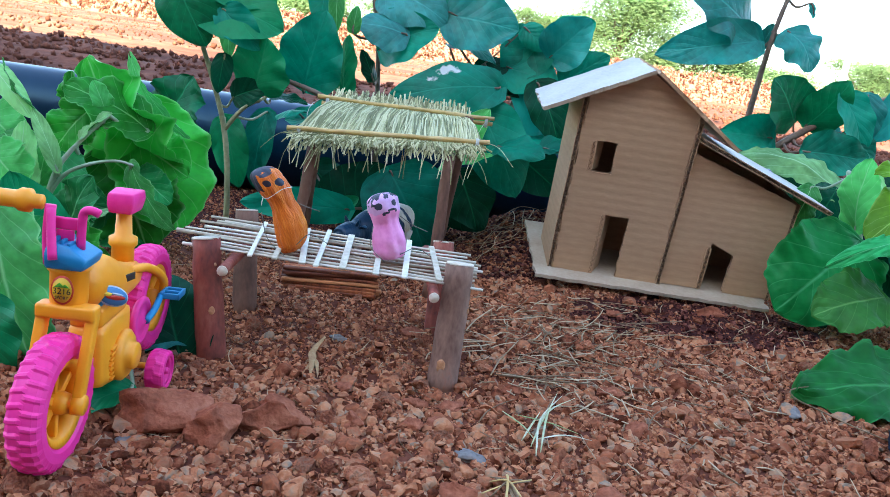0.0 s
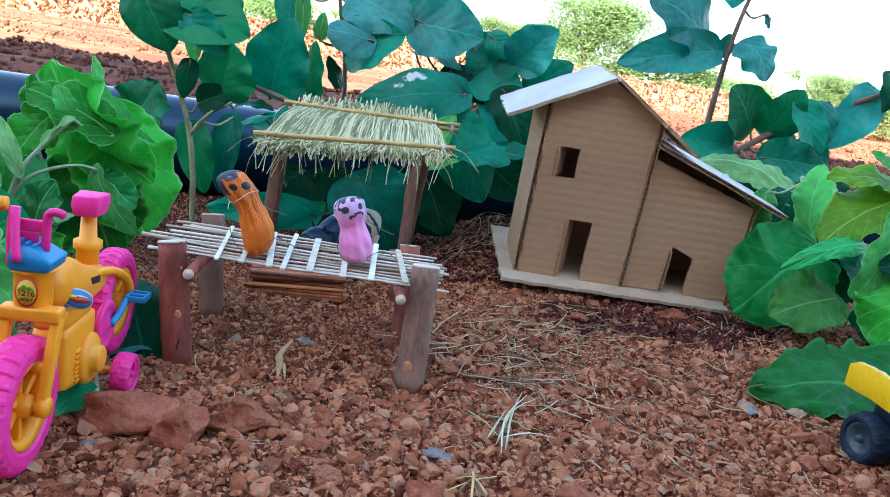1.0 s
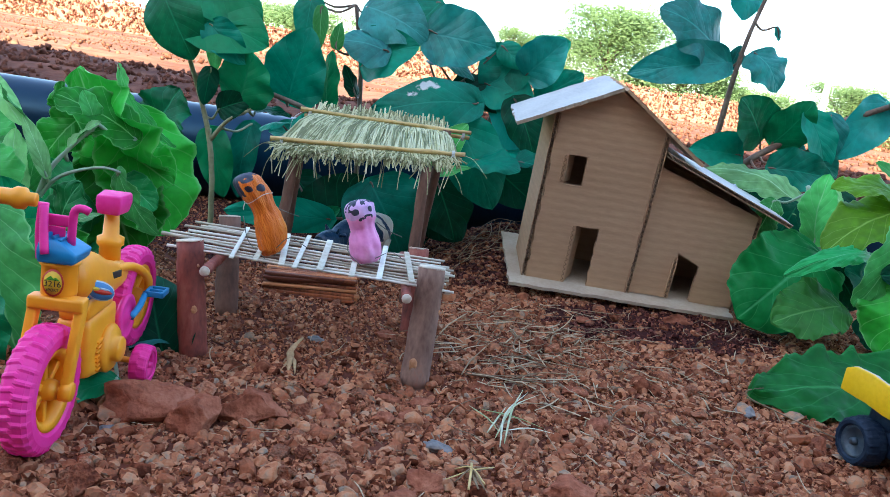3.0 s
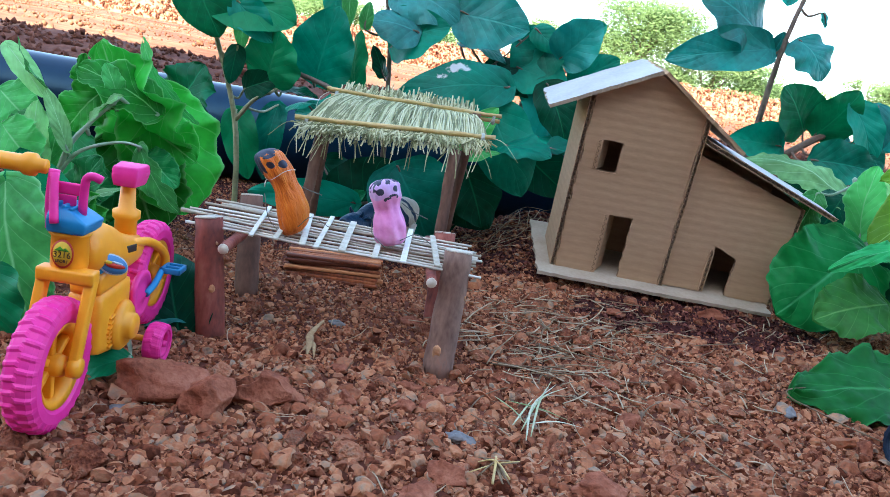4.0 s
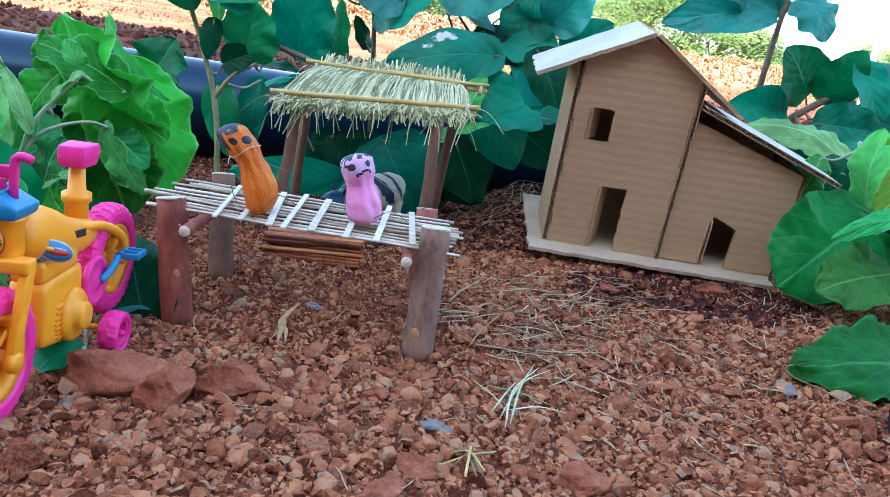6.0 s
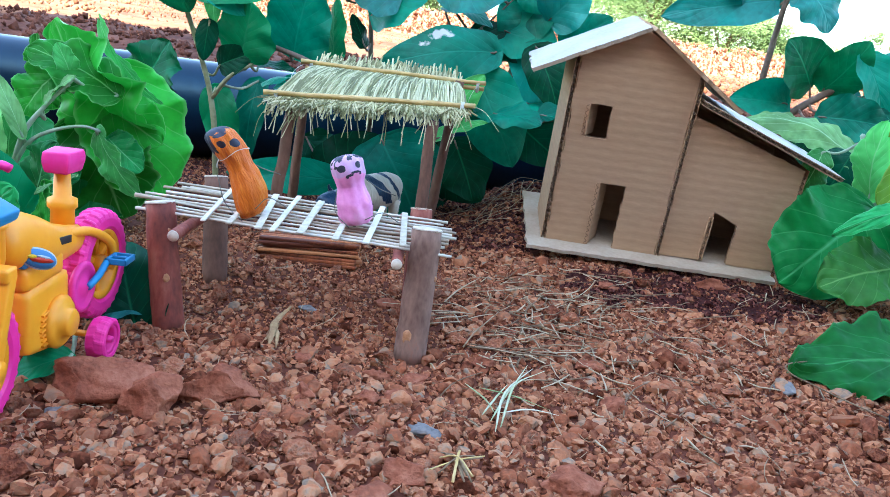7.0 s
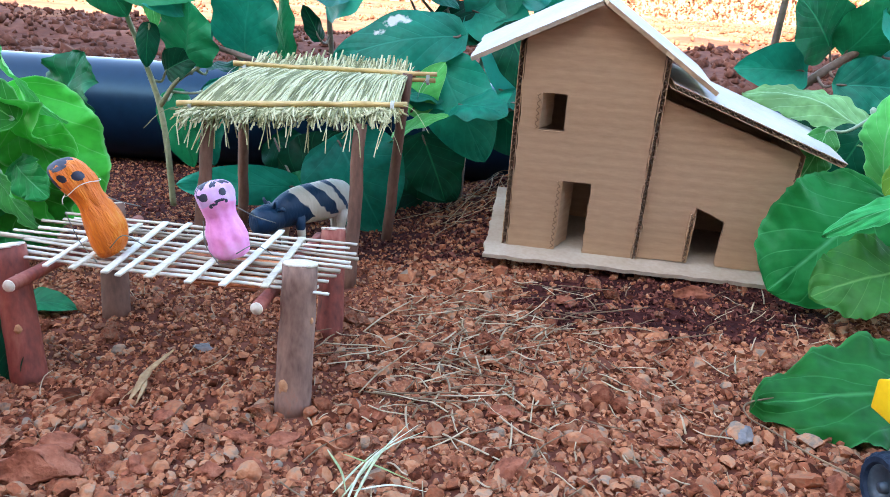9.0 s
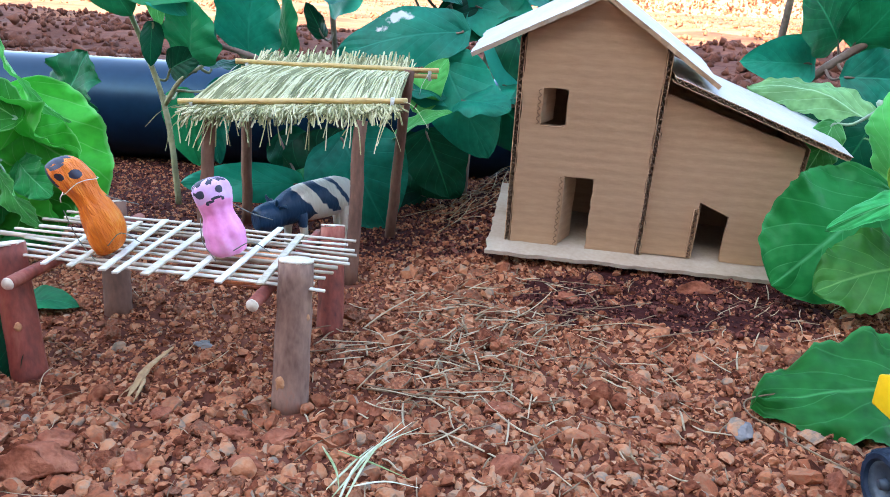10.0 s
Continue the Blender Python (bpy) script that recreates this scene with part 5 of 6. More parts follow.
# ---- rocks ----
def stone_template(seed, sub=1, cuts=9):
    rnd = random.Random(seed)
    bm = bmesh.new()
    bmesh.ops.create_icosphere(bm, subdivisions=sub + 1, radius=1.0)
    planes = [(Vector((rnd.gauss(0, 1), rnd.gauss(0, 1), rnd.gauss(0, 1))).normalized(), rnd.uniform(0.52, 0.84)) for _ in range(cuts)]
    sq = Vector((rnd.uniform(0.8, 1.25), rnd.uniform(0.7, 1.0), rnd.uniform(0.5, 0.85)))
    for v in bm.verts:
        for n, d in planes:
            e = v.co.dot(n) - d
            if e > 0:
                v.co -= n * e
        v.co += v.co.normalized() * 0.10 * noise.noise(v.co * 2 + Vector((seed, 0, 0)))
        v.co = Vector((v.co.x * sq.x, v.co.y * sq.y, v.co.z * sq.z))
    return bm


def rock(x, y, sx, sy, sz, turn, material, label, seed, sink=0.3):
    bm = stone_template(seed, 3, 16)
    for v in bm.verts:
        v.co += v.co.normalized() * (0.22 * noise.noise(v.co * 1.7 + Vector((seed, 3, 1))) + 0.09 * noise.noise(v.co * 5 + Vector((seed, 3, 1))) + 0.035 * noise.noise(v.co * 14))
    bmesh.ops.scale(bm, vec=(sx, sy, sz), verts=bm.verts)
    ob = mesh_ob("rock", bm, material)
    ob.matrix_basis = pose(x, y, gz(x, y) + sz * (1 - 2 * sink) * 0.6, 0, 0, turn)
    return tagged(ob, label, "rock", "larger rocks among the gravel")


for i, (x, y, a, b, c, turn, m, lab) in enumerate([
    (-0.112, 0.338, 0.034, 0.018, 0.027, 12, ROCK, "long red-brown rock beside the toy bicycle"),
    (-0.083, 0.328, 0.018, 0.015, 0.026, 40, ROCK, "angular red-brown rock on gravel"),
    (-0.062, 0.346, 0.020, 0.013, 0.020, 20, ROCK, "angular red-brown rock on gravel"),
    (0.103, 0.306, 0.019, 0.016, 0.013, 30, ROCK, "large crumbly orange rock on gravel"),
    (0.031, 0.303, 0.013, 0.011, 0.009, 0, ROCK, "flat-topped red-brown rock on gravel"),
    (0.030, 0.394, 0.014, 0.010, 0.007, 15, ROCK, "red-brown flat rock by the post"),
    (0.259, 0.607, 0.0155, 0.008, 0.010, 8, ROCK, "flat orange-brown rock at the house base"),
    (0.246, 0.432, 0.010, 0.008, 0.006, 20, GREYSTONE, "greyish rounded stone on gravel"),
    (0.040, 0.337, 0.009, 0.007, 0.006, -30, GREYSTONE, "blue-grey chipped stone on gravel"),
    (-0.043, 0.476, 0.009, 0.006, 0.004, 0, GREYSTONE, "flat blue-grey stone on gravel"),
    (-0.121, 0.318, 0.006, 0.005, 0.004, 0, GREYSTONE, "small blue-grey stone on gravel"),
    (0.020, 0.282, 0.012, 0.010, 0.008, 50, ROCK, "red-brown rough rock on gravel"),
    (0.068, 0.420, 0.008, 0.007, 0.006, 10, ROCK, "orange-brown rough rock on gravel"),
    (-0.030, 0.400, 0.010, 0.008, 0.006, 80, ROCK, "red-brown rough rock on gravel"),
    (0.2795, 0.399, 0.009, 0.006, 0.014, 70, ROCK, "orange rock beside the toy truck"),
    (0.005, 0.500, 0.012, 0.008, 0.007, 30, ROCK, "red-brown rough rock on gravel"),
    (-0.064, 0.368, 0.014, 0.010, 0.009, 10, ROCK, "rounded red-brown rock on gravel"),
    (-0.020, 0.356, 0.009, 0.008, 0.008, 60, ROCK, "angular red-brown rock on gravel"),
    (0.009, 0.361, 0.010, 0.008, 0.008, 25, ROCK, "angular orange-brown rock on gravel"),
    (0.025, 0.366, 0.009, 0.007, 0.007, -20, ROCK, "angular red-brown rock on gravel"),
    (0.011, 0.391, 0.008, 0.006, 0.006, 5, ROCK, "flat red-brown rock on gravel"),
    (0.131, 0.434, 0.010, 0.007, 0.006, 15, ROCK, "flat red-brown rock among straw"),
    (0.086, 0.469, 0.007, 0.006, 0.006, 70, ROCK, "orange-brown rock among straw"),
    (0.135, 0.388, 0.011, 0.008, 0.009, 45, ROCK, "dark red-brown rock on gravel"),
    (0.170, 0.580, 0.010, 0.008, 0.006, 0, ROCK, "red-brown rock beside damp soil"),
]):
    rock(x, y, a, b, c, turn, m, lab, 40 + i)

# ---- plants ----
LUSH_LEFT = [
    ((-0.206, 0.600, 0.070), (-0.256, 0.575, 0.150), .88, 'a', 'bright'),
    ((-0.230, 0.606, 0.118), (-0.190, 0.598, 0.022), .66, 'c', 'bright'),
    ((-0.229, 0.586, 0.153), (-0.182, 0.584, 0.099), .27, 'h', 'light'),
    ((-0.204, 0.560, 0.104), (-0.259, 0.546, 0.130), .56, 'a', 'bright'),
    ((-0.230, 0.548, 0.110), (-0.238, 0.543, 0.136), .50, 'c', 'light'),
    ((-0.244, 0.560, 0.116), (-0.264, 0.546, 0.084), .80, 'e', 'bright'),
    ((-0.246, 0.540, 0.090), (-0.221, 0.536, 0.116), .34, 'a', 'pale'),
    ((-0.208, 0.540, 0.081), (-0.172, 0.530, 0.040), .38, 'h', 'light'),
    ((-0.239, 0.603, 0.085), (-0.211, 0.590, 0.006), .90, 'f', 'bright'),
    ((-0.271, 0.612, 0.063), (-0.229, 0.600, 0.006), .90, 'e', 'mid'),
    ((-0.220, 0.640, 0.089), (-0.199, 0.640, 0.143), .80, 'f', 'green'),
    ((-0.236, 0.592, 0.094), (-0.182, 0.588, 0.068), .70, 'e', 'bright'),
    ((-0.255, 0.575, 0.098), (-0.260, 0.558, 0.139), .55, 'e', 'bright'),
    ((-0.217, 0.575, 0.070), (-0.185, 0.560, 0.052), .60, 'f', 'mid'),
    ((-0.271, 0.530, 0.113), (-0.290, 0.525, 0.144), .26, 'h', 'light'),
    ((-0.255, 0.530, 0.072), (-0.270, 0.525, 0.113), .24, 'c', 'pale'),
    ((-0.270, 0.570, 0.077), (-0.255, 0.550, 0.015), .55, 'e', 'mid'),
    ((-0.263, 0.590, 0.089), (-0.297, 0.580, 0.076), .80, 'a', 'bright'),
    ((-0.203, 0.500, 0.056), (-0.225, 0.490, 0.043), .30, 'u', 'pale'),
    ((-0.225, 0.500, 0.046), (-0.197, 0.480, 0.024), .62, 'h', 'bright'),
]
LUSH_LEFT1 = [
    ((-0.283, 0.545, 0.036), (-0.283, 0.540, 0.102), .30, 'f', 'pale'),
    ((-0.282, 0.560, 0.047), (-0.271, 0.550, 0.089), .32, 'f', 'light'),
    ((-0.306, 0.540, 0.137), (-0.273, 0.530, 0.106), .30, 'f', 'pale'),
    ((-0.295, 0.520, 0.083), (-0.265, 0.510, 0.060), .85, 'f', 'light'),
    ((-0.314, 0.570, 0.087), (-0.287, 0.560, 0.067), .8, 'f', 'light'),
    ((-0.319, 0.590, 0.054), (-0.275, 0.580, 0.034), .8, 'f', 'bright'),
    ((-0.282, 0.580, 0.035), (-0.236, 0.570, 0.039), .75, 'f', 'mid'),
    ((-0.223, 0.400, 0.073), (-0.199, 0.390, -0.005), .60, 'f', 'light'),
    ((-0.259, 0.600, 0.049), (-0.209, 0.590, 0.010), .8, 'f', 'mid'),
]
LUSH_LEFT1 += [
    ((-0.333, 0.580, 0.100), (-0.301, 0.570, 0.079), .9, 'f', 'light'),
    ((-0.245, 0.530, 0.027), (-0.226, 0.520, 0.073), .6, 'f', 'mid'),
    ((-0.250, 0.470, 0.018), (-0.221, 0.460, 0.054), .7, 'f', 'mid'),
]
LUSH_LEFT2 = [
    ((-0.219, 0.380, 0.030), (-0.202, 0.370, -0.008), .8, 'f', 'green'),
    ((-0.126, 0.415, -0.008), (-0.147, 0.440, 0.037), .75, 'f', 'deep'),
    ((-0.125, 0.425, 0.004), (-0.154, 0.410, -0.002), .45, 'u', 'sky'),
    ((-0.130, 0.350, 0.006), (-0.149, 0.330, -0.000), .55, 'u', 'green'),
    ((-0.172, 0.500, -0.002), (-0.135, 0.500, 0.003), .5, 'u', 'green'),
    ((-0.242, 0.500, 0.004), (-0.262, 0.480, 0.075), .6, 'f', 'green'),
]
STEM_LEFT = [
    ((-0.256, 0.750, 0.224), (-0.221, 0.740, 0.168), .75, 'f', 'green'),
    ((-0.235, 0.770, 0.209), (-0.152, 0.760, 0.190), .75, 'f', 'green'),
    ((-0.211, 0.755, 0.203), (-0.171, 0.750, 0.170), .6, 'f', 'teal'),
    ((-0.207, 0.765, 0.203), (-0.204, 0.765, 0.157), .36, 'f', 'light'),
    ((-0.175, 0.760, 0.131), (-0.164, 0.750, 0.183), 1.05, 'f', 'green'),
    ((-0.206, 0.755, 0.161), (-0.209, 0.750, 0.124), .5, 'f', 'deep'),
    ((-0.197, 0.765, 0.121), (-0.164, 0.755, 0.137), .7, 'f', 'deep'),
    ((-0.162, 0.780, 0.126), (-0.124, 0.770, 0.124), .5, 'u', 'deep'),
    ((-0.218, 0.820, 0.094), (-0.195, 0.810, 0.022), .45, 'f', 'green'),
    ((-0.178, 0.840, 0.105), (-0.186, 0.830, 0.020), .35, 'f', 'teal'),
    ((-0.240, 0.780, 0.246), (-0.163, 0.770, 0.213), .7, 'f', 'green'),
    ((-0.159, 0.775, 0.148), (-0.198, 0.770, 0.154), .7, 'f', 'teal'),
]
MID1 = [
    ((-0.132, 0.790, 0.139), (-0.117, 0.770, 0.215), .78, 'f', 'teal'),
    ((-0.035, 0.800, 0.206), (-0.086, 0.790, 0.211), .85, 'f', 'sky'),
    ((-0.062, 0.820, 0.188), (-0.006, 0.800, 0.219), .8, 'f', 'teal'),
    ((-0.091, 0.785, 0.136), (-0.089, 0.780, 0.198), .42, 'l', 'green'),
    ((0.067, 0.790, 0.168), (-0.047, 0.770, 0.143), .42, 'f', 'stained'),
    ((0.051, 0.780, 0.144), (0.099, 0.760, 0.062), .62, 'f', 'teal'),
    ((0.003, 0.820, 0.234), (0.078, 0.800, 0.227), .8, 'f', 'blue'),
    ((0.010, 0.840, 0.205), (0.062, 0.820, 0.195), .55, 'u', 'teal'),
    ((0.108, 0.840, 0.226), (0.074, 0.820, 0.177), .85, 'f', 'teal'),
    ((-0.065, 0.830, 0.250), (0.004, 0.810, 0.227), .8, 'f', 'sky'),
    ((-0.088, 0.780, 0.200), (-0.086, 0.775, 0.226), .5, 'f', 'light'),
    ((-0.124, 0.820, 0.251), (-0.126, 0.810, 0.202), .6, 'f', 'teal'),
]
MID1 += [
    ((-0.110, 0.800, 0.240), (-0.107, 0.795, 0.198), .35, 'f', 'light'),
    ((-0.064, 0.800, 0.156), (-0.078, 0.795, 0.186), .5, 'r', 'deep'),
    ((0.012, 0.840, 0.268), (-0.024, 0.830, 0.215), .7, 'f', 'teal'),
]
# the low 'deep' leaves darken the space behind the shelter by their colour, as shade
MID2 = [
    ((0.120, 0.860, 0.215), (0.163, 0.840, 0.250), .75, 'f', 'teal'),
    ((0.096, 0.830, 0.185), (0.125, 0.810, 0.103), .5, 'f', 'blue'),
    ((0.137, 0.870, 0.195), (0.179, 0.850, 0.211), .5, 'u', 'blue'),
    ((0.030, 0.820, 0.137), (0.063, 0.810, 0.149), .6, 'f', 'light'),
    ((-0.068, 0.735, 0.030), (-0.173, 0.720, 0.027), .30, 'f', 'teal'),
    ((-0.033, 0.750, 0.072), (0.014, 0.730, -0.002), .9, 'f', 'teal'),
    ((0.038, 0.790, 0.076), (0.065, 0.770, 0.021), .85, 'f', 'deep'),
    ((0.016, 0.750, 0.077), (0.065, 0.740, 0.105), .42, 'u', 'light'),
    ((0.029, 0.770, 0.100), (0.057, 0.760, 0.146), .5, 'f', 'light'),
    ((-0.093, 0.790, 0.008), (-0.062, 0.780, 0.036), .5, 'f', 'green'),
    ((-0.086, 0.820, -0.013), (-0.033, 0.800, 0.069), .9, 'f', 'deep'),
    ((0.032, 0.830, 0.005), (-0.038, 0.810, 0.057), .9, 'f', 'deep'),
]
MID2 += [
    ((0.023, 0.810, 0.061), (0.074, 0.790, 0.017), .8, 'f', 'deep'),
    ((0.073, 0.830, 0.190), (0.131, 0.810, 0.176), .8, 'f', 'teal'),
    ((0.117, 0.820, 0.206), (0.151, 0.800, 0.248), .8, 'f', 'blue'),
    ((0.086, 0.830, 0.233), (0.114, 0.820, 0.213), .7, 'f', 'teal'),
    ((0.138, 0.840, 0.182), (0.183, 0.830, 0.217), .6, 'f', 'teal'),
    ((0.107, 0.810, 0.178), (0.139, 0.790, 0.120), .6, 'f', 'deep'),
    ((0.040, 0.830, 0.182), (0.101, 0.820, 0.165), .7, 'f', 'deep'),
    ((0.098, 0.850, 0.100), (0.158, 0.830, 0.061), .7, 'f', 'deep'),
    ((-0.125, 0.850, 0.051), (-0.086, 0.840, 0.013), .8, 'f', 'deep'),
]
TALL_RIGHT = [
    ((0.355, 0.870, 0.258), (0.236, 0.850, 0.227), .37, 'f', 'blue'),
    ((0.343, 0.880, 0.272), (0.262, 0.860, 0.306), .75, 'f', 'blue'),
    ((0.385, 0.870, 0.274), (0.416, 0.850, 0.236), 1.0, 'f', 'blue'),
    ((0.363, 0.880, 0.254), (0.367, 0.870, 0.280), .65, 'f', 'blue'),
    ((0.407, 0.850, 0.177), (0.367, 0.830, 0.220), .95, 'f', 'green'),
    ((0.422, 0.850, 0.175), (0.452, 0.830, 0.227), .75, 'f', 'green'),
    ((0.388, 0.850, 0.155), (0.322, 0.830, 0.156), .60, 'f', 'teal'),
    ((0.549, 0.860, 0.241), (0.497, 0.840, 0.169), .50, 'f', 'blue'),
    ((0.466, 0.850, 0.208), (0.484, 0.840, 0.178), .6, 'f', 'deep'),
    ((0.457, 0.830, 0.172), (0.494, 0.820, 0.149), .75, 'f', 'teal'),
    ((0.416, 0.820, 0.156), (0.464, 0.810, 0.147), .6, 'u', 'teal'),
]
# 'deep' fill leaves before the pipe have shade put into their colour
TALL_RIGHT2 = [
    ((0.371, 0.900, 0.366), (0.368, 0.880, 0.311), .7, 'f', 'blue'),
    ((0.483, 0.850, 0.218), (0.486, 0.840, 0.162), .6, 'f', 'blue'),
    ((0.450, 0.840, 0.214), (0.479, 0.820, 0.153), .6, 'f', 'teal'),
    ((0.439, 0.860, 0.178), (0.469, 0.850, 0.167), .6, 'f', 'sky'),
    ((0.399, 0.860, 0.305), (0.406, 0.860, 0.290), .5, 'f', 'blue'),
    ((0.401, 0.800, 0.148), (0.473, 0.790, 0.149), .6, 'f', 'teal'),
    ((0.381, 0.800, 0.100), (0.438, 0.790, 0.120), .8, 'f', 'deep'),
    ((0.451, 0.800, 0.073), (0.480, 0.790, 0.124), .8, 'f', 'deep'),
    ((0.365, 0.860, 0.159), (0.387, 0.850, 0.176), .7, 'f', 'deep'),
    ((0.548, 0.840, 0.262), (0.549, 0.830, 0.218), .6, 'f', 'deep'),
]
LUSH_RIGHT = [
    ((0.404, 0.695, 0.108), (0.303, 0.735, 0.140), .27, 'b', 'pale'),
    ((0.388, 0.650, 0.092), (0.381, 0.642, 0.157), .46, 'h', 'light'),
    ((0.384, 0.655, 0.150), (0.408, 0.640, 0.112), .22, 'c', 'pale'),
    ((0.349, 0.668, 0.123), (0.330, 0.655, 0.084), .50, 'f', 'light'),
    ((0.372, 0.615, 0.088), (0.299, 0.582, 0.026), .74, 'e', 'ground'),
    ((0.377, 0.568, 0.053), (0.316, 0.555, 0.034), .72, 'e', 'veiny'),
    ((0.398, 0.578, 0.096), (0.313, 0.552, 0.074), .17, 'b', 'mid'),
    ((0.436, 0.605, 0.140), (0.361, 0.585, 0.094), .52, 'a', 'yellow'),
    ((0.436, 0.612, 0.146), (0.362, 0.603, 0.146), .36, 'a', 'yellow'),
    ((0.418, 0.570, 0.134), (0.379, 0.554, 0.057), .36, 'f', 'light'),
    ((0.428, 0.550, 0.095), (0.404, 0.533, 0.022), .80, 'a', 'bright'),
    ((0.440, 0.575, 0.108), (0.415, 0.563, 0.056), .60, 'e', 'light'),
    ((0.447, 0.612, 0.139), (0.395, 0.603, 0.174), .24, 'a', 'light'),
    ((0.450, 0.600, 0.120), (0.425, 0.590, 0.160), .40, 'c', 'light'),
]
# 'deep' stands for the dark gaps here: shade painted as leaf colour
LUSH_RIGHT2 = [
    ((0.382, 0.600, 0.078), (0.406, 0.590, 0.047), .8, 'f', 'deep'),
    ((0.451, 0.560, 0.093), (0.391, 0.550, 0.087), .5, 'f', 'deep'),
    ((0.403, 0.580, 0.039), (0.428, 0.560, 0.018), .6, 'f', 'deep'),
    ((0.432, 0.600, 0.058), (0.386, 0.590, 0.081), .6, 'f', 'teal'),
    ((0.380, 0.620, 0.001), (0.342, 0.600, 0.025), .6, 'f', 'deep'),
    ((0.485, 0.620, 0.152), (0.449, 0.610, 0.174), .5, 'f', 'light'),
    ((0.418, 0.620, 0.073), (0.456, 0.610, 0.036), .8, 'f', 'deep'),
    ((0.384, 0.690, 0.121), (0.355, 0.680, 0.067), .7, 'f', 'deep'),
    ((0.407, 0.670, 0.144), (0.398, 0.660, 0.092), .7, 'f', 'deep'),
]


# level leaves added out of sight low behind the thatch, to block sky light
shade = random.Random(5)
SHADE_LEAVES = []
for i in range(22):
    x, y = -0.13 + 0.0155 * i, 0.755 + 0.11 * ((i * 7) % 10) / 10
    z = 0.112 - 0.05 * abs(y - 0.80) + 0.010 * shade.random()
    a = shade.uniform(0, 6.28)
    SHADE_LEAVES.append(((x, y, z), (x + 0.065 * math.cos(a), y + 0.045 * math.sin(a), z - 0.004), 0.7, 'u', 'teal'))
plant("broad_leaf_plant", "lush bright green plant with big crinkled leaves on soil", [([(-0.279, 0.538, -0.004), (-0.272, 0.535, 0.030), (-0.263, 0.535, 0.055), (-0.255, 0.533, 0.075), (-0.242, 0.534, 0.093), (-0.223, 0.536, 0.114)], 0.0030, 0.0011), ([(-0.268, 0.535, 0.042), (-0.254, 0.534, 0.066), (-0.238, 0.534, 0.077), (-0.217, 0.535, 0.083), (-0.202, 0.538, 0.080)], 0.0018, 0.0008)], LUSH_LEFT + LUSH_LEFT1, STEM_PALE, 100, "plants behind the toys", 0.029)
plant("broad_leaf_plant", "low broad green leaves lying round the toy bicycle", [([(-0.190, 0.47, -0.006), (-0.188, 0.468, 0.008), (-0.19, 0.466, 0.018)], 0.003, 0.002)], LUSH_LEFT2, STEM_PALE, 130, "plants behind the toys")
plant("sapling", "slender sapling with dark teal-green leaves", [([(-0.193, 0.757, -0.006), (-0.196, 0.757, 0.05), (-0.203, 0.760, 0.09), (-0.215, 0.760, 0.13), (-0.238, 0.762, 0.19), (-0.255, 0.765, 0.25)], 0.0030, 0.0022), ([(-0.203, 0.760, 0.088), (-0.185, 0.757, 0.112), (-0.165, 0.755, 0.125)], 0.0025, 0.0015)], STEM_LEFT, STEM, 160, "plants behind the toys")
plant("sapling", "leafy sapling with dark teal-green leaves behind the shelter", [([(-0.050, 0.83, -0.006), (-0.055, 0.83, 0.08), (-0.061, 0.83, 0.15), (-0.066, 0.83, 0.195), (-0.078, 0.83, 0.25)], 0.0034, 0.0022), ([(-0.165, 0.755, 0.150), (-0.105, 0.757, 0.134), (-0.055, 0.80, 0.10)], 0.0022, 0.0032), ([(-0.052, 0.83, 0.09), (0.0, 0.83, 0.15), (0.05, 0.83, 0.19), (0.09, 0.835, 0.235)], 0.0012, 0.0008)], MID1, BRANCH, 190, "plants behind the toys")
# the last two stems only carry the added light-blocking leaves
plant("sapling", "leafy sapling with overlapping green leaves beside the house", [([(0.07, 0.84, -0.006), (0.075, 0.84, 0.08), (0.09, 0.84, 0.16), (0.11, 0.85, 0.22)], 0.005, 0.002), ([(0.065, 0.84, 0.01), (0.0, 0.80, 0.03), (-0.08, 0.78, 0.02)], 0.003, 0.0015), ([(0.075, 0.84, 0.08), (0.0, 0.83, 0.104), (-0.12, 0.81, 0.107)], 0.002, 0.001), ([(0.08, 0.84, 0.09), (0.14, 0.83, 0.106), (0.2, 0.82, 0.107)], 0.002, 0.001)], MID2 + SHADE_LEAVES, BRANCH, 220, "plants behind the toys")
plant("sapling", "tall sapling with blue-green leaves against the sky", [([(0.355, 0.875, -0.004), (0.358, 0.872, 0.07), (0.360, 0.870, 0.131), (0.363, 0.870, 0.17), (0.367, 0.870, 0.239), (0.374, 0.870, 0.295), (0.390, 0.872, 0.36)], 0.0048, 0.0022), ([(0.362, 0.872, 0.105), (0.401, 0.85, 0.152), (0.449, 0.85, 0.186), (0.549, 0.85, 0.237), (0.60, 0.85, 0.258)], 0.0045, 0.003)], TALL_RIGHT + TALL_RIGHT2, BRANCH, 250, "plants behind the toys")
plant("broad_leaf_plant", "lush pale and green crinkled leaves beside the house", [([(0.422, 0.656, -0.002), (0.415, 0.655, 0.04), (0.395, 0.655, 0.090), (0.384, 0.655, 0.118), (0.371, 0.655, 0.142)], 0.0034, 0.0022), ([(0.478, 0.60, -0.002), (0.470, 0.60, 0.06), (0.455, 0.60, 0.11), (0.43, 0.60, 0.15)], 0.005, 0.003)], LUSH_RIGHT, STEM_PALE, 310, "plants behind the toys", 0.028)
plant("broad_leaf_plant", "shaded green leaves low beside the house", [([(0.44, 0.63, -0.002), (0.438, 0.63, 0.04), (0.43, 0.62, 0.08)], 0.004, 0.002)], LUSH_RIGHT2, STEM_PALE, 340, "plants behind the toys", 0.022)


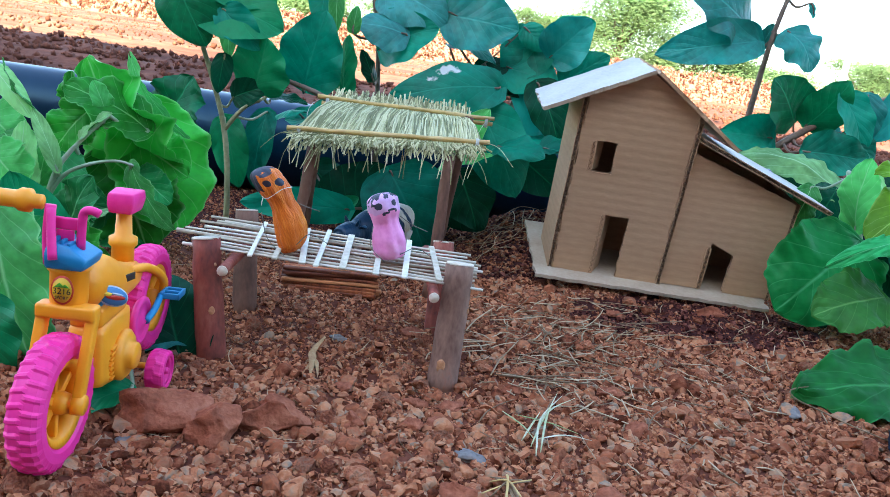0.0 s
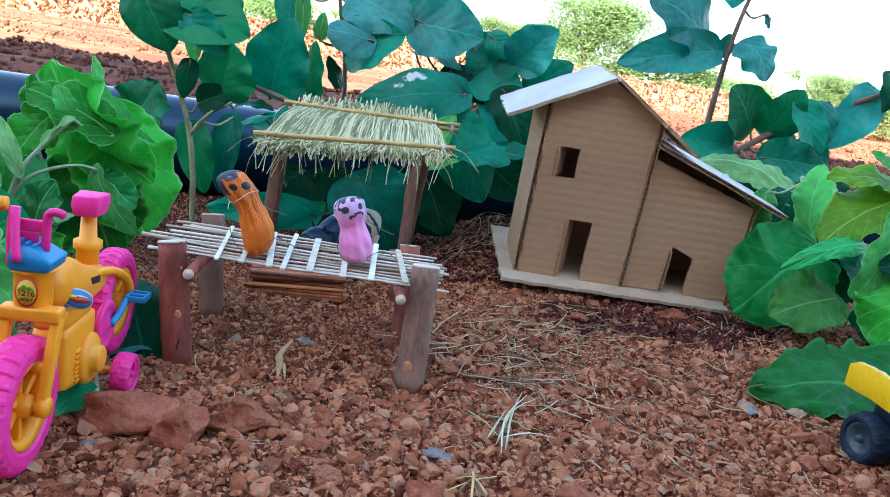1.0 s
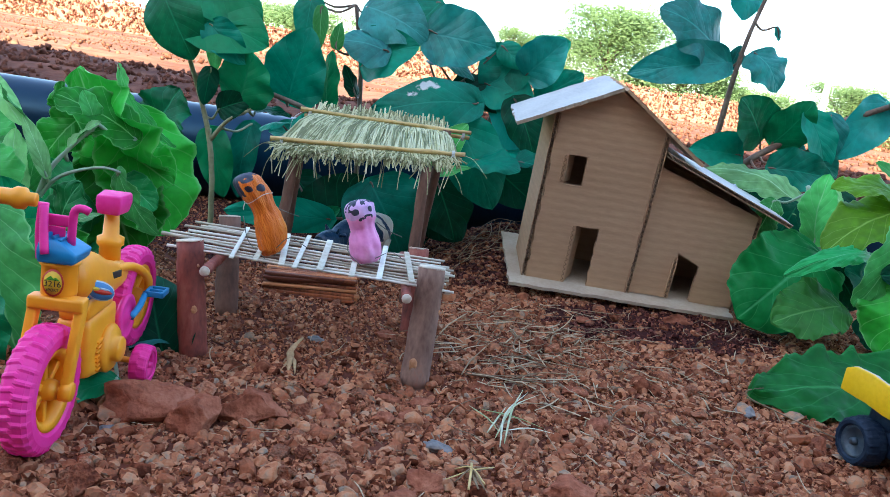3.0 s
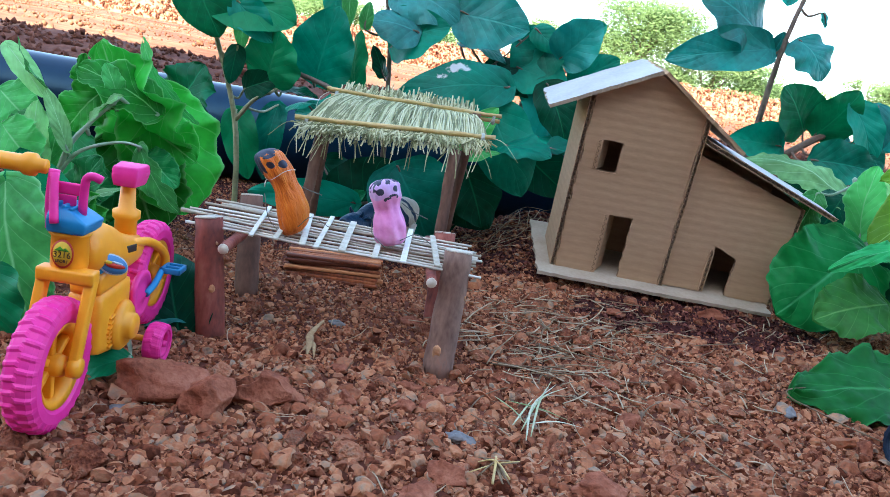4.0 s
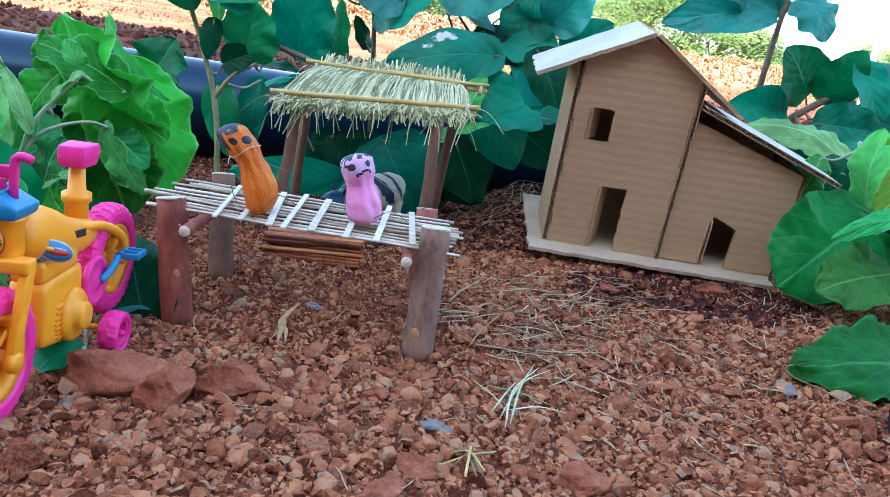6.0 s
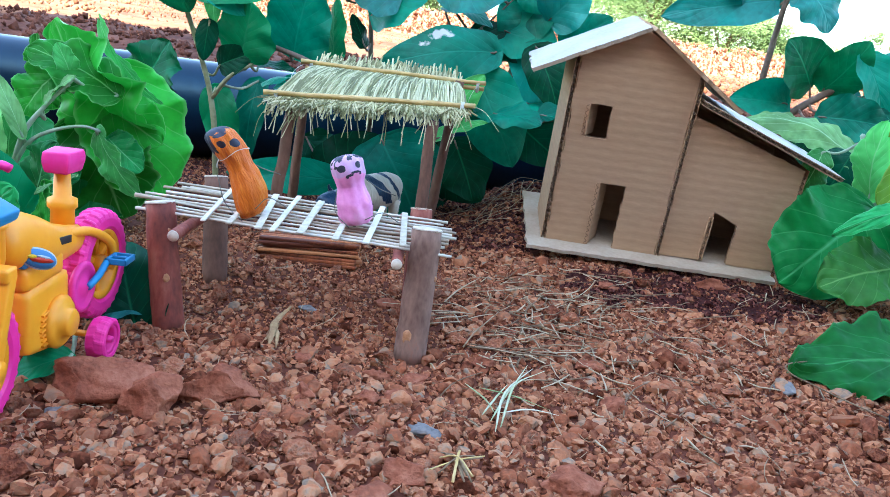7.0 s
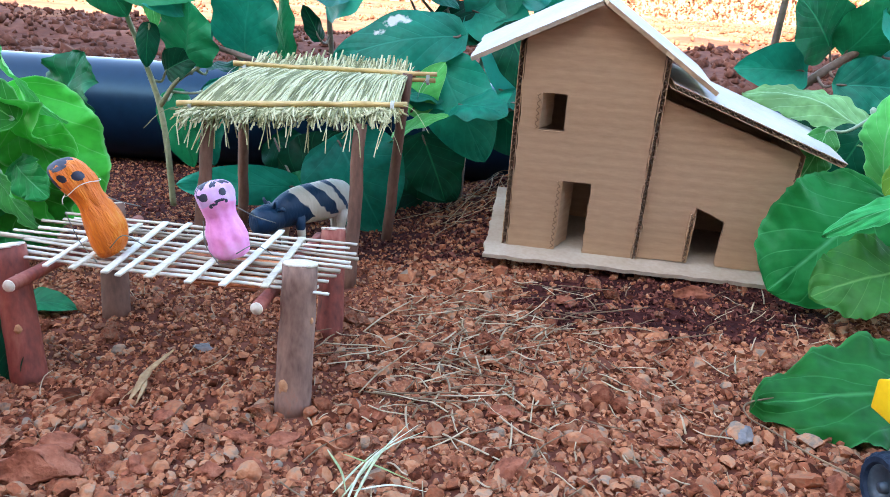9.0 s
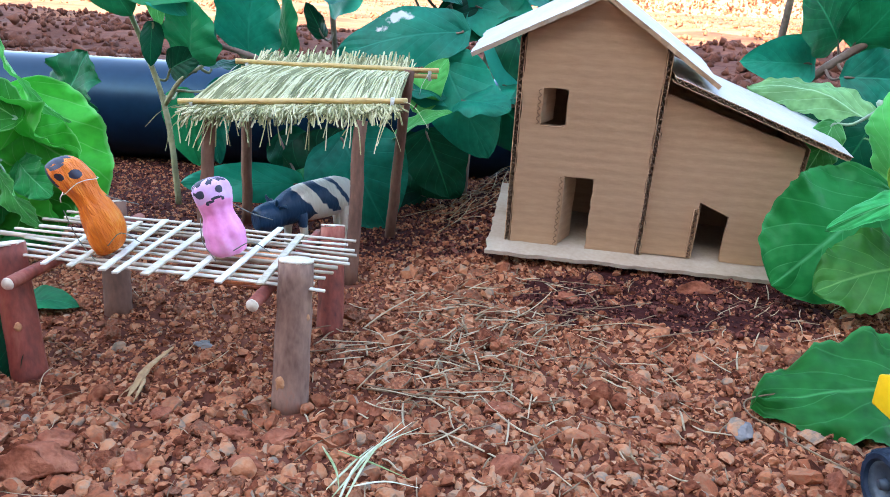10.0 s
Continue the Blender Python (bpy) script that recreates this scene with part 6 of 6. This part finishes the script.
def fallen_leaf():
    root = thing("fallen_leaf", "large green leaf with wavy edge resting on gravel", "leaf", at=Matrix.Translation((0.40, 0.49, gz(0.40, 0.49))))
    leaf(root, (0.430, 0.486, 0.020), (0.257, 0.449, 0.011), 0.42, "s", "fallen", 371, arch=0.02, wave=0.05, fold=0.0, lobes=0.022, crinkle=0.030)
    bm = tube(bmesh.new(), smooth_path([(-0.128, -0.032, 0.006), (-0.148, -0.042, 0.005), (-0.150, -0.054, 0.004), (-0.141, -0.064, 0.003), (-0.129, -0.079, 0.002), (-0.113, -0.093, 0.001)], 4), 0.00045, 6)
    part("stalk", bm, STRAW, root, "pale yellow-green stalk")
    return root


fallen_leaf()

# ---- far field: rubble wall, trees, pole ----
def rubble_wall():
    rnd = random.Random(77)
    tmpl = [stone_template(300 + i, 0, 5) for i in range(4)]
    data = [([v.co.copy() for v in b.verts], [[v.index for v in f.verts] for f in b.faces]) for b in tmpl if b.verts.index_update() is None]
    verts, faces = [], []
    for i in range(13000):
        s = rnd.uniform(-24, 24)
        y = 27 + 0.05 * s + rnd.uniform(-0.35, 0.35)
        h = rnd.random() ** 0.8 * (1.0 + 0.12 * noise.noise((s * 0.5, 0, 0)))
        r = rnd.uniform(0.03, 0.075)
        q = Matrix.Translation((s, y + 0.25 * h, gz(s, y) + 0.02 + h)) @ Euler((rnd.uniform(0, 6), rnd.uniform(0, 6), rnd.uniform(0, 6))).to_matrix().to_4x4() @ Matrix.Scale(r, 4)
        vv, ff = data[i % 4]
        o = len(verts)
        verts += [tuple(q @ v) for v in vv]
        faces += [[k + o for k in f] for f in ff]
    core = len(verts)
    verts += [(-24, 25.8, -0.2), (24, 28.2, -0.2), (24, 28.9, -0.2), (-24, 26.5, -0.2), (-24, 25.95, 1.2), (24, 28.35, 1.2), (24, 28.75, 1.2), (-24, 26.35, 1.2)]
    faces += [[core + k for k in f] for f in ((0, 1, 5, 4), (3, 7, 6, 2), (4, 5, 6, 7), (0, 4, 7, 3), (1, 2, 6, 5))]
    ob = mesh_ob("rubble_wall", (verts, [], faces), mat("rubble_stone", [(0.13, 0.036, 0.016), (0.22, 0.075, 0.036), (0.30, 0.135, 0.072)], scale=2, fine=14, rough=0.95, bump=0.4, per="island", vary=0.35), smooth=False)
    return tagged(ob, "long low wall of heaped red-orange rubble", "stone wall", kind="structure")


rubble_wall()
FAR_LEAF = mat("feathery_leaf", [(0.10, 0.165, 0.05), (0.135, 0.21, 0.07), (0.17, 0.25, 0.09)], scale=3, fine=20, rough=0.7, bump=0.0, per="island", vary=0.15)
_n, _l = FAR_LEAF.node_tree.nodes, FAR_LEAF.node_tree.links
_t, _m = _n.new("ShaderNodeBsdfTranslucent"), _n.new("ShaderNodeMixShader")
_m.inputs[0].default_value = 0.5
_l.new(_n["Principled BSDF"].inputs["Base Color"].links[0].from_socket, _t.inputs[0])
_l.new(_n["Principled BSDF"].outputs[0], _m.inputs[1])
_l.new(_t.outputs[0], _m.inputs[2])
_l.new(_m.outputs[0], _n["Material Output"].inputs[0])


def far_tree(x, y, height, spread_r, low, seed, label):
    rnd = random.Random(seed)
    z0 = gz(x, y)
    root = thing("tree", label, "tree", "far trees", at=Matrix.Translation((x, y, z0)))
    bm = tube(bmesh.new(), smooth_path([(0, 0, -0.2), (0.1, 0, height * 0.25), (0.05, 0.1, height * 0.5)], 4), [0.16, 0.15, 0.14, 0.13, 0.12, 0.11, 0.1, 0.09, 0.08], 8, 0.1)
    ends = []
    for k in range(9):
        a = rnd.uniform(0, 6.28)
        e = Vector((math.cos(a) * spread_r * rnd.uniform(0.4, 0.9), math.sin(a) * spread_r * rnd.uniform(0.4, 0.9), height * rnd.uniform(0.55, 0.92)))
        s = Vector((0.05, 0.05, height * rnd.uniform(0.2, 0.5)))
        tube(bm, smooth_path([s, s.lerp(e, 0.5) + Vector((0, 0, 0.15 * height * rnd.random())), e], 3), [0.07, 0.06, 0.05, 0.045, 0.04, 0.03, 0.02], 6, 0.1)
        ends.append(e)
    part("trunk", bm, BRANCH, root)
    verts, faces = [], []
    for k in range(30000 if height > 4 else 18000):
        if rnd.random() < 0.55:
            c = rnd.choice(ends) + Vector((rnd.gauss(0, 0.24) * spread_r, rnd.gauss(0, 0.24) * spread_r, rnd.gauss(0, 0.07) * height))
        else:
            a, q = rnd.uniform(0, 6.28), rnd.random() ** 0.5
            c = Vector((math.cos(a) * q * spread_r, math.sin(a) * q * spread_r, height * (low + (1 - low) * rnd.random() * (1 - 0.55 * q * q))))
        if c.z < height * low * 0.7:
            continue
        s = rnd.uniform(0.032, 0.080) * (0.4 + spread_r * 0.3)
        d = Vector((rnd.gauss(0, 1), rnd.gauss(0, 1), rnd.gauss(0, 0.5))).normalized() * s
        e = d.orthogonal().normalized() * s * 0.45
        o = len(verts)
        verts += [tuple(c - d), tuple(c + e), tuple(c + d), tuple(c - e)]
        faces.append((o, o + 1, o + 2, o + 3))
    part("crown", (verts, [], faces), FAR_LEAF, root, smooth=False)
    return root


for i, (az, dist, h, r, low, lab) in enumerate([
    (13.2, 34, 4.3, 2.6, 0.25, "feathery light green thorn tree beyond the wall"), (18.5, 35, 2.6, 2.3, 0.1, "feathery green bush beyond the wall"), (23.0, 36, 2.0, 2.2, 0.05, "low green bush beyond the wall"),
    (29.8, 33, 2.3, 1.4, 0.1, "green bush beyond the wall"), (33.5, 34, 2.0, 1.4, 0.1, "green bush beyond the wall"), (6.5, 36, 2.9, 1.6, 0.15, "green bush beyond the wall"), (-9.5, 36, 2.4, 2.0, 0.1, "green bush beyond the wall"), (-15, 38, 2.2, 2.0, 0.1, "green bush beyond the wall"), (-2, 38, 2.4, 2.2, 0.1, "green bush beyond the wall")]):
    a = radians(az)
    far_tree(dist * math.sin(a), dist * math.cos(a), h, r, low, 500 + i, lab)


def pole():
    x, y = 31 * math.sin(radians(28.4)), 31 * math.cos(radians(28.4))
    bm = tube(bmesh.new(), [(0, 0, -0.2), (0, 0, 1.5), (0, 0, 2.6)], [0.12, 0.11, 0.1], 10)
    ob = mesh_ob("white_pole", bm, plain("white_paint", (0.75, 0.74, 0.72), 0.7))
    ob.matrix_basis = Matrix.Translation((x, y, gz(x, y)))
    tagged(ob, "white painted pole standing in the far field", "pole")


pole()

# ---- straw on the gravel ----
def straw_litter():
    rnd = random.Random(31)
    bm = bmesh.new()

    def bit(x, y, ln, a, r, lift, rest=0.0030):
        d = Vector((math.cos(a), math.sin(a), 0))
        n = Vector((-d.y, d.x, 0)) * ln * rnd.choice((0.01, -0.02, 0.03, -0.05, 0.10))
        pts = [Vector((x, y, 0)) + d * ln * (k / 3 - 0.5) + n * math.sin(k / 3 * math.pi) for k in range(4)]
        for k, p in enumerate(pts):
            p.z = gz(p.x, p.y) + rest + lift * (k / 3) + rnd.uniform(0, 0.0015)
        tube(bm, smooth_path(pts, 2), [r] * 6 + [r * 0.5], 4, flat=0.6)

    for i in range(210):
        bit(rnd.gauss(0.130, 0.055), rnd.gauss(0.485, 0.06), rnd.uniform(0.005, 0.022), rnd.uniform(0, 3.14), rnd.uniform(0.0003, 0.0007), rnd.uniform(0, 0.002))
    for i in range(12):
        bit(rnd.gauss(0.11, 0.05), rnd.gauss(0.53, 0.06), rnd.uniform(0.035, 0.060), rnd.uniform(-0.9, 1.2), rnd.uniform(0.0004, 0.0008), rnd.uniform(0.001, 0.006))
    for i in range(170):
        bit(rnd.uniform(-0.2, 0.42), rnd.uniform(0.24, 0.68), rnd.uniform(0.004, 0.012), rnd.uniform(0, 3.14), rnd.uniform(0.00015, 0.00035), rnd.uniform(0, 0.002))
    for i in range(60):
        bit(rnd.uniform(-0.2, 0.42), rnd.uniform(0.24, 0.68), rnd.uniform(0.012, 0.030), rnd.uniform(0, 3.14), rnd.uniform(0.0002, 0.0004), rnd.uniform(0, 0.002))
    for i in range(60):
        bit(rnd.gauss(0.095, 0.03), rnd.gauss(0.78, 0.03), rnd.uniform(0.015, 0.05), rnd.uniform(0, 3.14), rnd.uniform(0.0003, 0.0005), rnd.uniform(0, 0.004))
    for i in range(26):
        bit(rnd.gauss(0.275, 0.03), rnd.gauss(0.570, 0.03), rnd.uniform(0.006, 0.02), rnd.uniform(0, 3.14), rnd.uniform(0.0003, 0.0005), 0.003)
    for i in range(34):
        bit(rnd.gauss(0.12, 0.04), rnd.gauss(0.50, 0.05), rnd.uniform(0.022, 0.045), rnd.uniform(-0.8, 1.0), rnd.uniform(0.0004, 0.0007), rnd.uniform(0, 0.003))
    # the thickest litter, on top of the stones
    for i in range(65):
        bit(rnd.gauss(0.100, 0.040), rnd.gauss(0.500, 0.055), rnd.uniform(0.007, 0.026), rnd.uniform(-1.0, 1.4), rnd.uniform(0.0004, 0.0007), rnd.uniform(0.0, 0.003), 0.0065)
    bit(0.090, 0.435, 0.062, -0.12, 0.0008, 0.004)
    bit(0.085, 0.440, 0.050, -0.06, 0.0007, 0.004)
    return tagged(mesh_ob("straw_litter", bm, STRAW), "scattered dry pale straw bits on red gravel", "straw", kind="stuff")


straw_litter()


def grass_tuft():
    root = thing("grass_blades", "crossed white-green grass blades lying on gravel", "grass", at=Matrix.Translation((0.0760, 0.364, gz(0.0760, 0.364) + 0.005)) @ Matrix.Scale(1.2, 4))
    for a, b, c in (((-0.004, -0.022, 0.0), (0.000, 0.0, 0.006), (0.014, 0.026, 0.007)), ((-0.006, -0.018, 0.002), (0.004, 0.006, 0.007), (0.018, 0.018, 0.010)), ((-0.016, 0.008, 0.004), (-0.008, -0.004, 0.004), (-0.004, -0.014, 0.003)), ((-0.010, 0.008, 0.003), (0.004, 0.0, 0.005), (0.018, -0.004, 0.003)), ((-0.002, -0.020, 0.001), (0.003, 0.002, 0.007), (0.011, 0.024, 0.009)), ((-0.009, -0.012, 0.001), (-0.003, 0.0, 0.004), (0.002, 0.012, 0.004)), ((-0.002, -0.012, 0.003), (0.010, -0.008, 0.004), (0.022, -0.008, 0.003))):
        bm = tube(bmesh.new(), smooth_path([a, b, c], 4), [0.0002, 0.0004, 0.0005, 0.0005, 0.0005, 0.0004, 0.0003, 0.0002, 0.0001], 6, flat=0.4)
        part("blade", bm, GREENSTRAW, root)
    return root


grass_tuft()


def dry_tuft():
    root = thing("dry_grass", "small bundle of dry straw-coloured grass on gravel", "grass", at=Matrix.Translation((0.0535, 0.3060, gz(0.0535, 0.3060) + 0.006)))
    rnd = random.Random(17)
    for k in range(9):
        a, ln = rnd.uniform(0.2, 2.6), rnd.uniform(0.012, 0.026)
        d = Vector((math.cos(a), math.sin(a), 0)) * ln
        pts = smooth_path([-d * 0.5, Vector((0, 0, 0.002 + 0.003 * rnd.random())), d * 0.5 + Vector((0, 0, rnd.uniform(0, 0.004)))], 4)
        part("stalk", tube(bmesh.new(), pts, rnd.uniform(0.0004, 0.0007), 6, 0.1, flat=0.5), BAMBOO if k % 3 == 0 else STRAW, root)
    return root


dry_tuft()


def dry_leaf_curl():
    root = thing("dry_leaf", "curled dry straw-coloured leaf on gravel", "leaf", at=Matrix.Translation((-0.052, 0.428, gz(-0.052, 0.428) + 0.003)) @ Matrix.Diagonal((0.75, 1.1, 0.45, 1)))
    for pts, r in (([(0.002, -0.02, 0.0), (0.0, -0.006, 0.006), (-0.002, 0.006, 0.007), (0.004, 0.022, 0.014)], 0.003), ([(0.008, -0.022, 0.0), (0.004, -0.008, 0.005), (-0.002, 0.0, 0.006)], 0.0014), ([(-0.004, -0.020, 0.0), (-0.001, -0.008, 0.004), (0.0, 0.002, 0.006)], 0.0012)):
        p = smooth_path(pts, 4)
        part("strip", tube(bmesh.new(), p, [r * (0.3 + math.sin(math.pi * i / (len(p) - 1))) * 0.8 for i in range(len(p))], 7, 0.2, flat=0.3), DRYLEAF, root)
    return root


dry_leaf_curl()

# ---- gravel ----
def in_view(x, y):
    return abs(x - 0.09) < 0.13 + 0.56 * y


def templates(seed, count, sub, cuts):
    out = []
    for i in range(count):
        b = stone_template(seed + i, sub, cuts)
        b.verts.index_update()
        out.append((np.array([v.co[:] for v in b.verts]), np.array([[v.index for v in f.verts] for f in b.faces])))
        b.free()
    return out


def heap(name, label, count, kinds, size, most, seed, material, keep, lift=(0.05, 0.4), zone=(-0.5, 0.62, 0.16, 0.86)):
    """Many stones as one mesh; keep(x, y) thins them out, kinds picks a shape by size."""
    rnd = random.Random(seed)
    vs, fs, off, made = [], [], 0, 0
    while made < count:
        y = zone[2] + zone[3] * rnd.random() ** 1.35
        x = rnd.uniform(zone[0], zone[1])
        k = keep(x, y)
        if rnd.random() > k:
            continue
        r = min(most, size * math.exp(rnd.gauss(0, 0.42))) * (1 if k > 0.4 else 0.75) * (0.72 if y > 0.43 and x < 0.045 else 1.0)
        shapes = kinds[-1] if kinds[0] is kinds[-1] else kinds[1] if r > 0.0058 and y < 0.45 else kinds[-1] if y > 0.5 or r < 0.0022 else kinds[0]
        v, f = shapes[made % len(shapes)]
        q = np.array(Euler((rnd.uniform(-0.6, 0.6), rnd.uniform(-0.6, 0.6), rnd.uniform(0, 6.3))).to_matrix()) * r
        vs.append(v @ q.T + np.array([x, y, gz(x, y) + r * rnd.uniform(*lift)]))
        fs.append(f + off)
        off += len(v)
        made += 1
    me = bpy.data.meshes.new(name)
    me.from_pydata(np.concatenate(vs).tolist(), [], np.concatenate(fs).tolist())
    me.materials.append(material)
    me.shade_smooth()
    if kinds[0] is not CLOD:
        me.set_sharp_from_angle(angle=0.52)
    return tagged(new(name, me), label, "gravel", kind="stuff")


def cover(x, y):
    """How thickly stones lie: none under the house, few on the fine damp soil before it."""
    if not in_view(x, y) or (0.115 < x < 0.315 and 0.645 < y < 0.77):
        return 0.0
    return (0.35 if x < 0.12 else 0.12) if darker(x, y) else 1.0


def crumb_shapes(seed, count):
    """Small eight-sided lumps with uneven corners."""
    rnd = random.Random(seed)
    ends = ((1, 0, 0), (-1, 0, 0), (0, 1, 0), (0, -1, 0), (0, 0, 1), (0, 0, -1))
    tris = np.array([(0, 2, 4), (2, 1, 4), (1, 3, 4), (3, 0, 4), (2, 0, 5), (1, 2, 5), (3, 1, 5), (0, 3, 5)])
    return [(np.array([[c * rnd.uniform(0.75, 1.15) + rnd.uniform(-0.28, 0.28) for c in e] for e in ends]), tris) for _ in range(count)]


SMALL, LARGE, TINY, CRUMB = templates(700, 10, 1, 10), templates(720, 8, 2, 14), templates(760, 10, 0, 3), templates(740, 6, 0, 0)
CLOD = crumb_shapes(740, 12)
heap("gravel", "loose red-brown laterite gravel on soil", 35000, (SMALL, LARGE, TINY), 0.0023, 0.0080, 12, STONE, cover)
heap("soil_crumbs", "fine red-brown soil crumbs between the stones", 30000, (CRUMB, CRUMB), 0.0018, 0.0030, 13, STONE, lambda x, y: min(1.0, cover(x, y) * 1.5 + 0.1) if cover(x, y) else 0.0, (0.0, 0.6))
heap("damp_crumbs", "dark maroon crumbs of soil", 11000, (CRUMB, CRUMB), 0.0017, 0.0045, 15, MAROONCRUMB, lambda x, y: 1.0 if darker(x, y) and cover(x, y) else 0.0, (0.0, 0.5), (-0.42, 0.5, 0.5, 0.5))
# clods on the near field take the shade-coloured soil too
heap("field_clods", "dry clods on the ploughed field", 14000, (CLOD, CLOD), 0.013, 0.045, 14, SHADESOIL, lambda x, y: 1.0 if abs(x) < 1.0 + 0.75 * y else 0.0, (0.0, 0.4), (-5, 5, 1.1, 3.4))
heap("dry_clods", "pale dry clods on the sunlit ploughed field", 12000, (CLOD, CLOD), 0.014, 0.05, 16, DRYSOIL, lambda x, y: 1.0 if abs(x) < 1.0 + 0.75 * y and math.sin(y * 5 + 0.5 * x) + noise.noise((x, y, 2)) > 0 else 0.0, (0.0, 0.4), (-12, 12, 4.4, 12))


def pebbles():
    """The larger stones lying nearest, each on its own."""
    rnd = random.Random(64)
    meshes = []
    for i in range(10):
        b = stone_template(800 + i, 2, 12)
        me = bpy.data.meshes.new("stone")
        b.to_mesh(me)
        b.free()
        me.materials.append(STONE_ONE)
        me.shade_smooth()
        me.set_sharp_from_angle(angle=0.52)
        meshes.append(me)
    n = 0
    while n < 290:
        y = 0.20 + 0.42 * rnd.random() ** 1.2
        x = rnd.uniform(-0.2, 0.4)
        if not in_view(x, y):
            continue
        r = min(0.0100, 0.0052 * math.exp(rnd.gauss(0, 0.28)))
        ob = new("stone", meshes[n % 10])
        ob.parent = ground
        ob.matrix_basis = pose(x, y, gz(x, y) + r * 0.3, rnd.uniform(-20, 20), rnd.uniform(-20, 20), rnd.uniform(0, 360)) @ Matrix.Scale(r, 4)
        n += 1


pebbles()
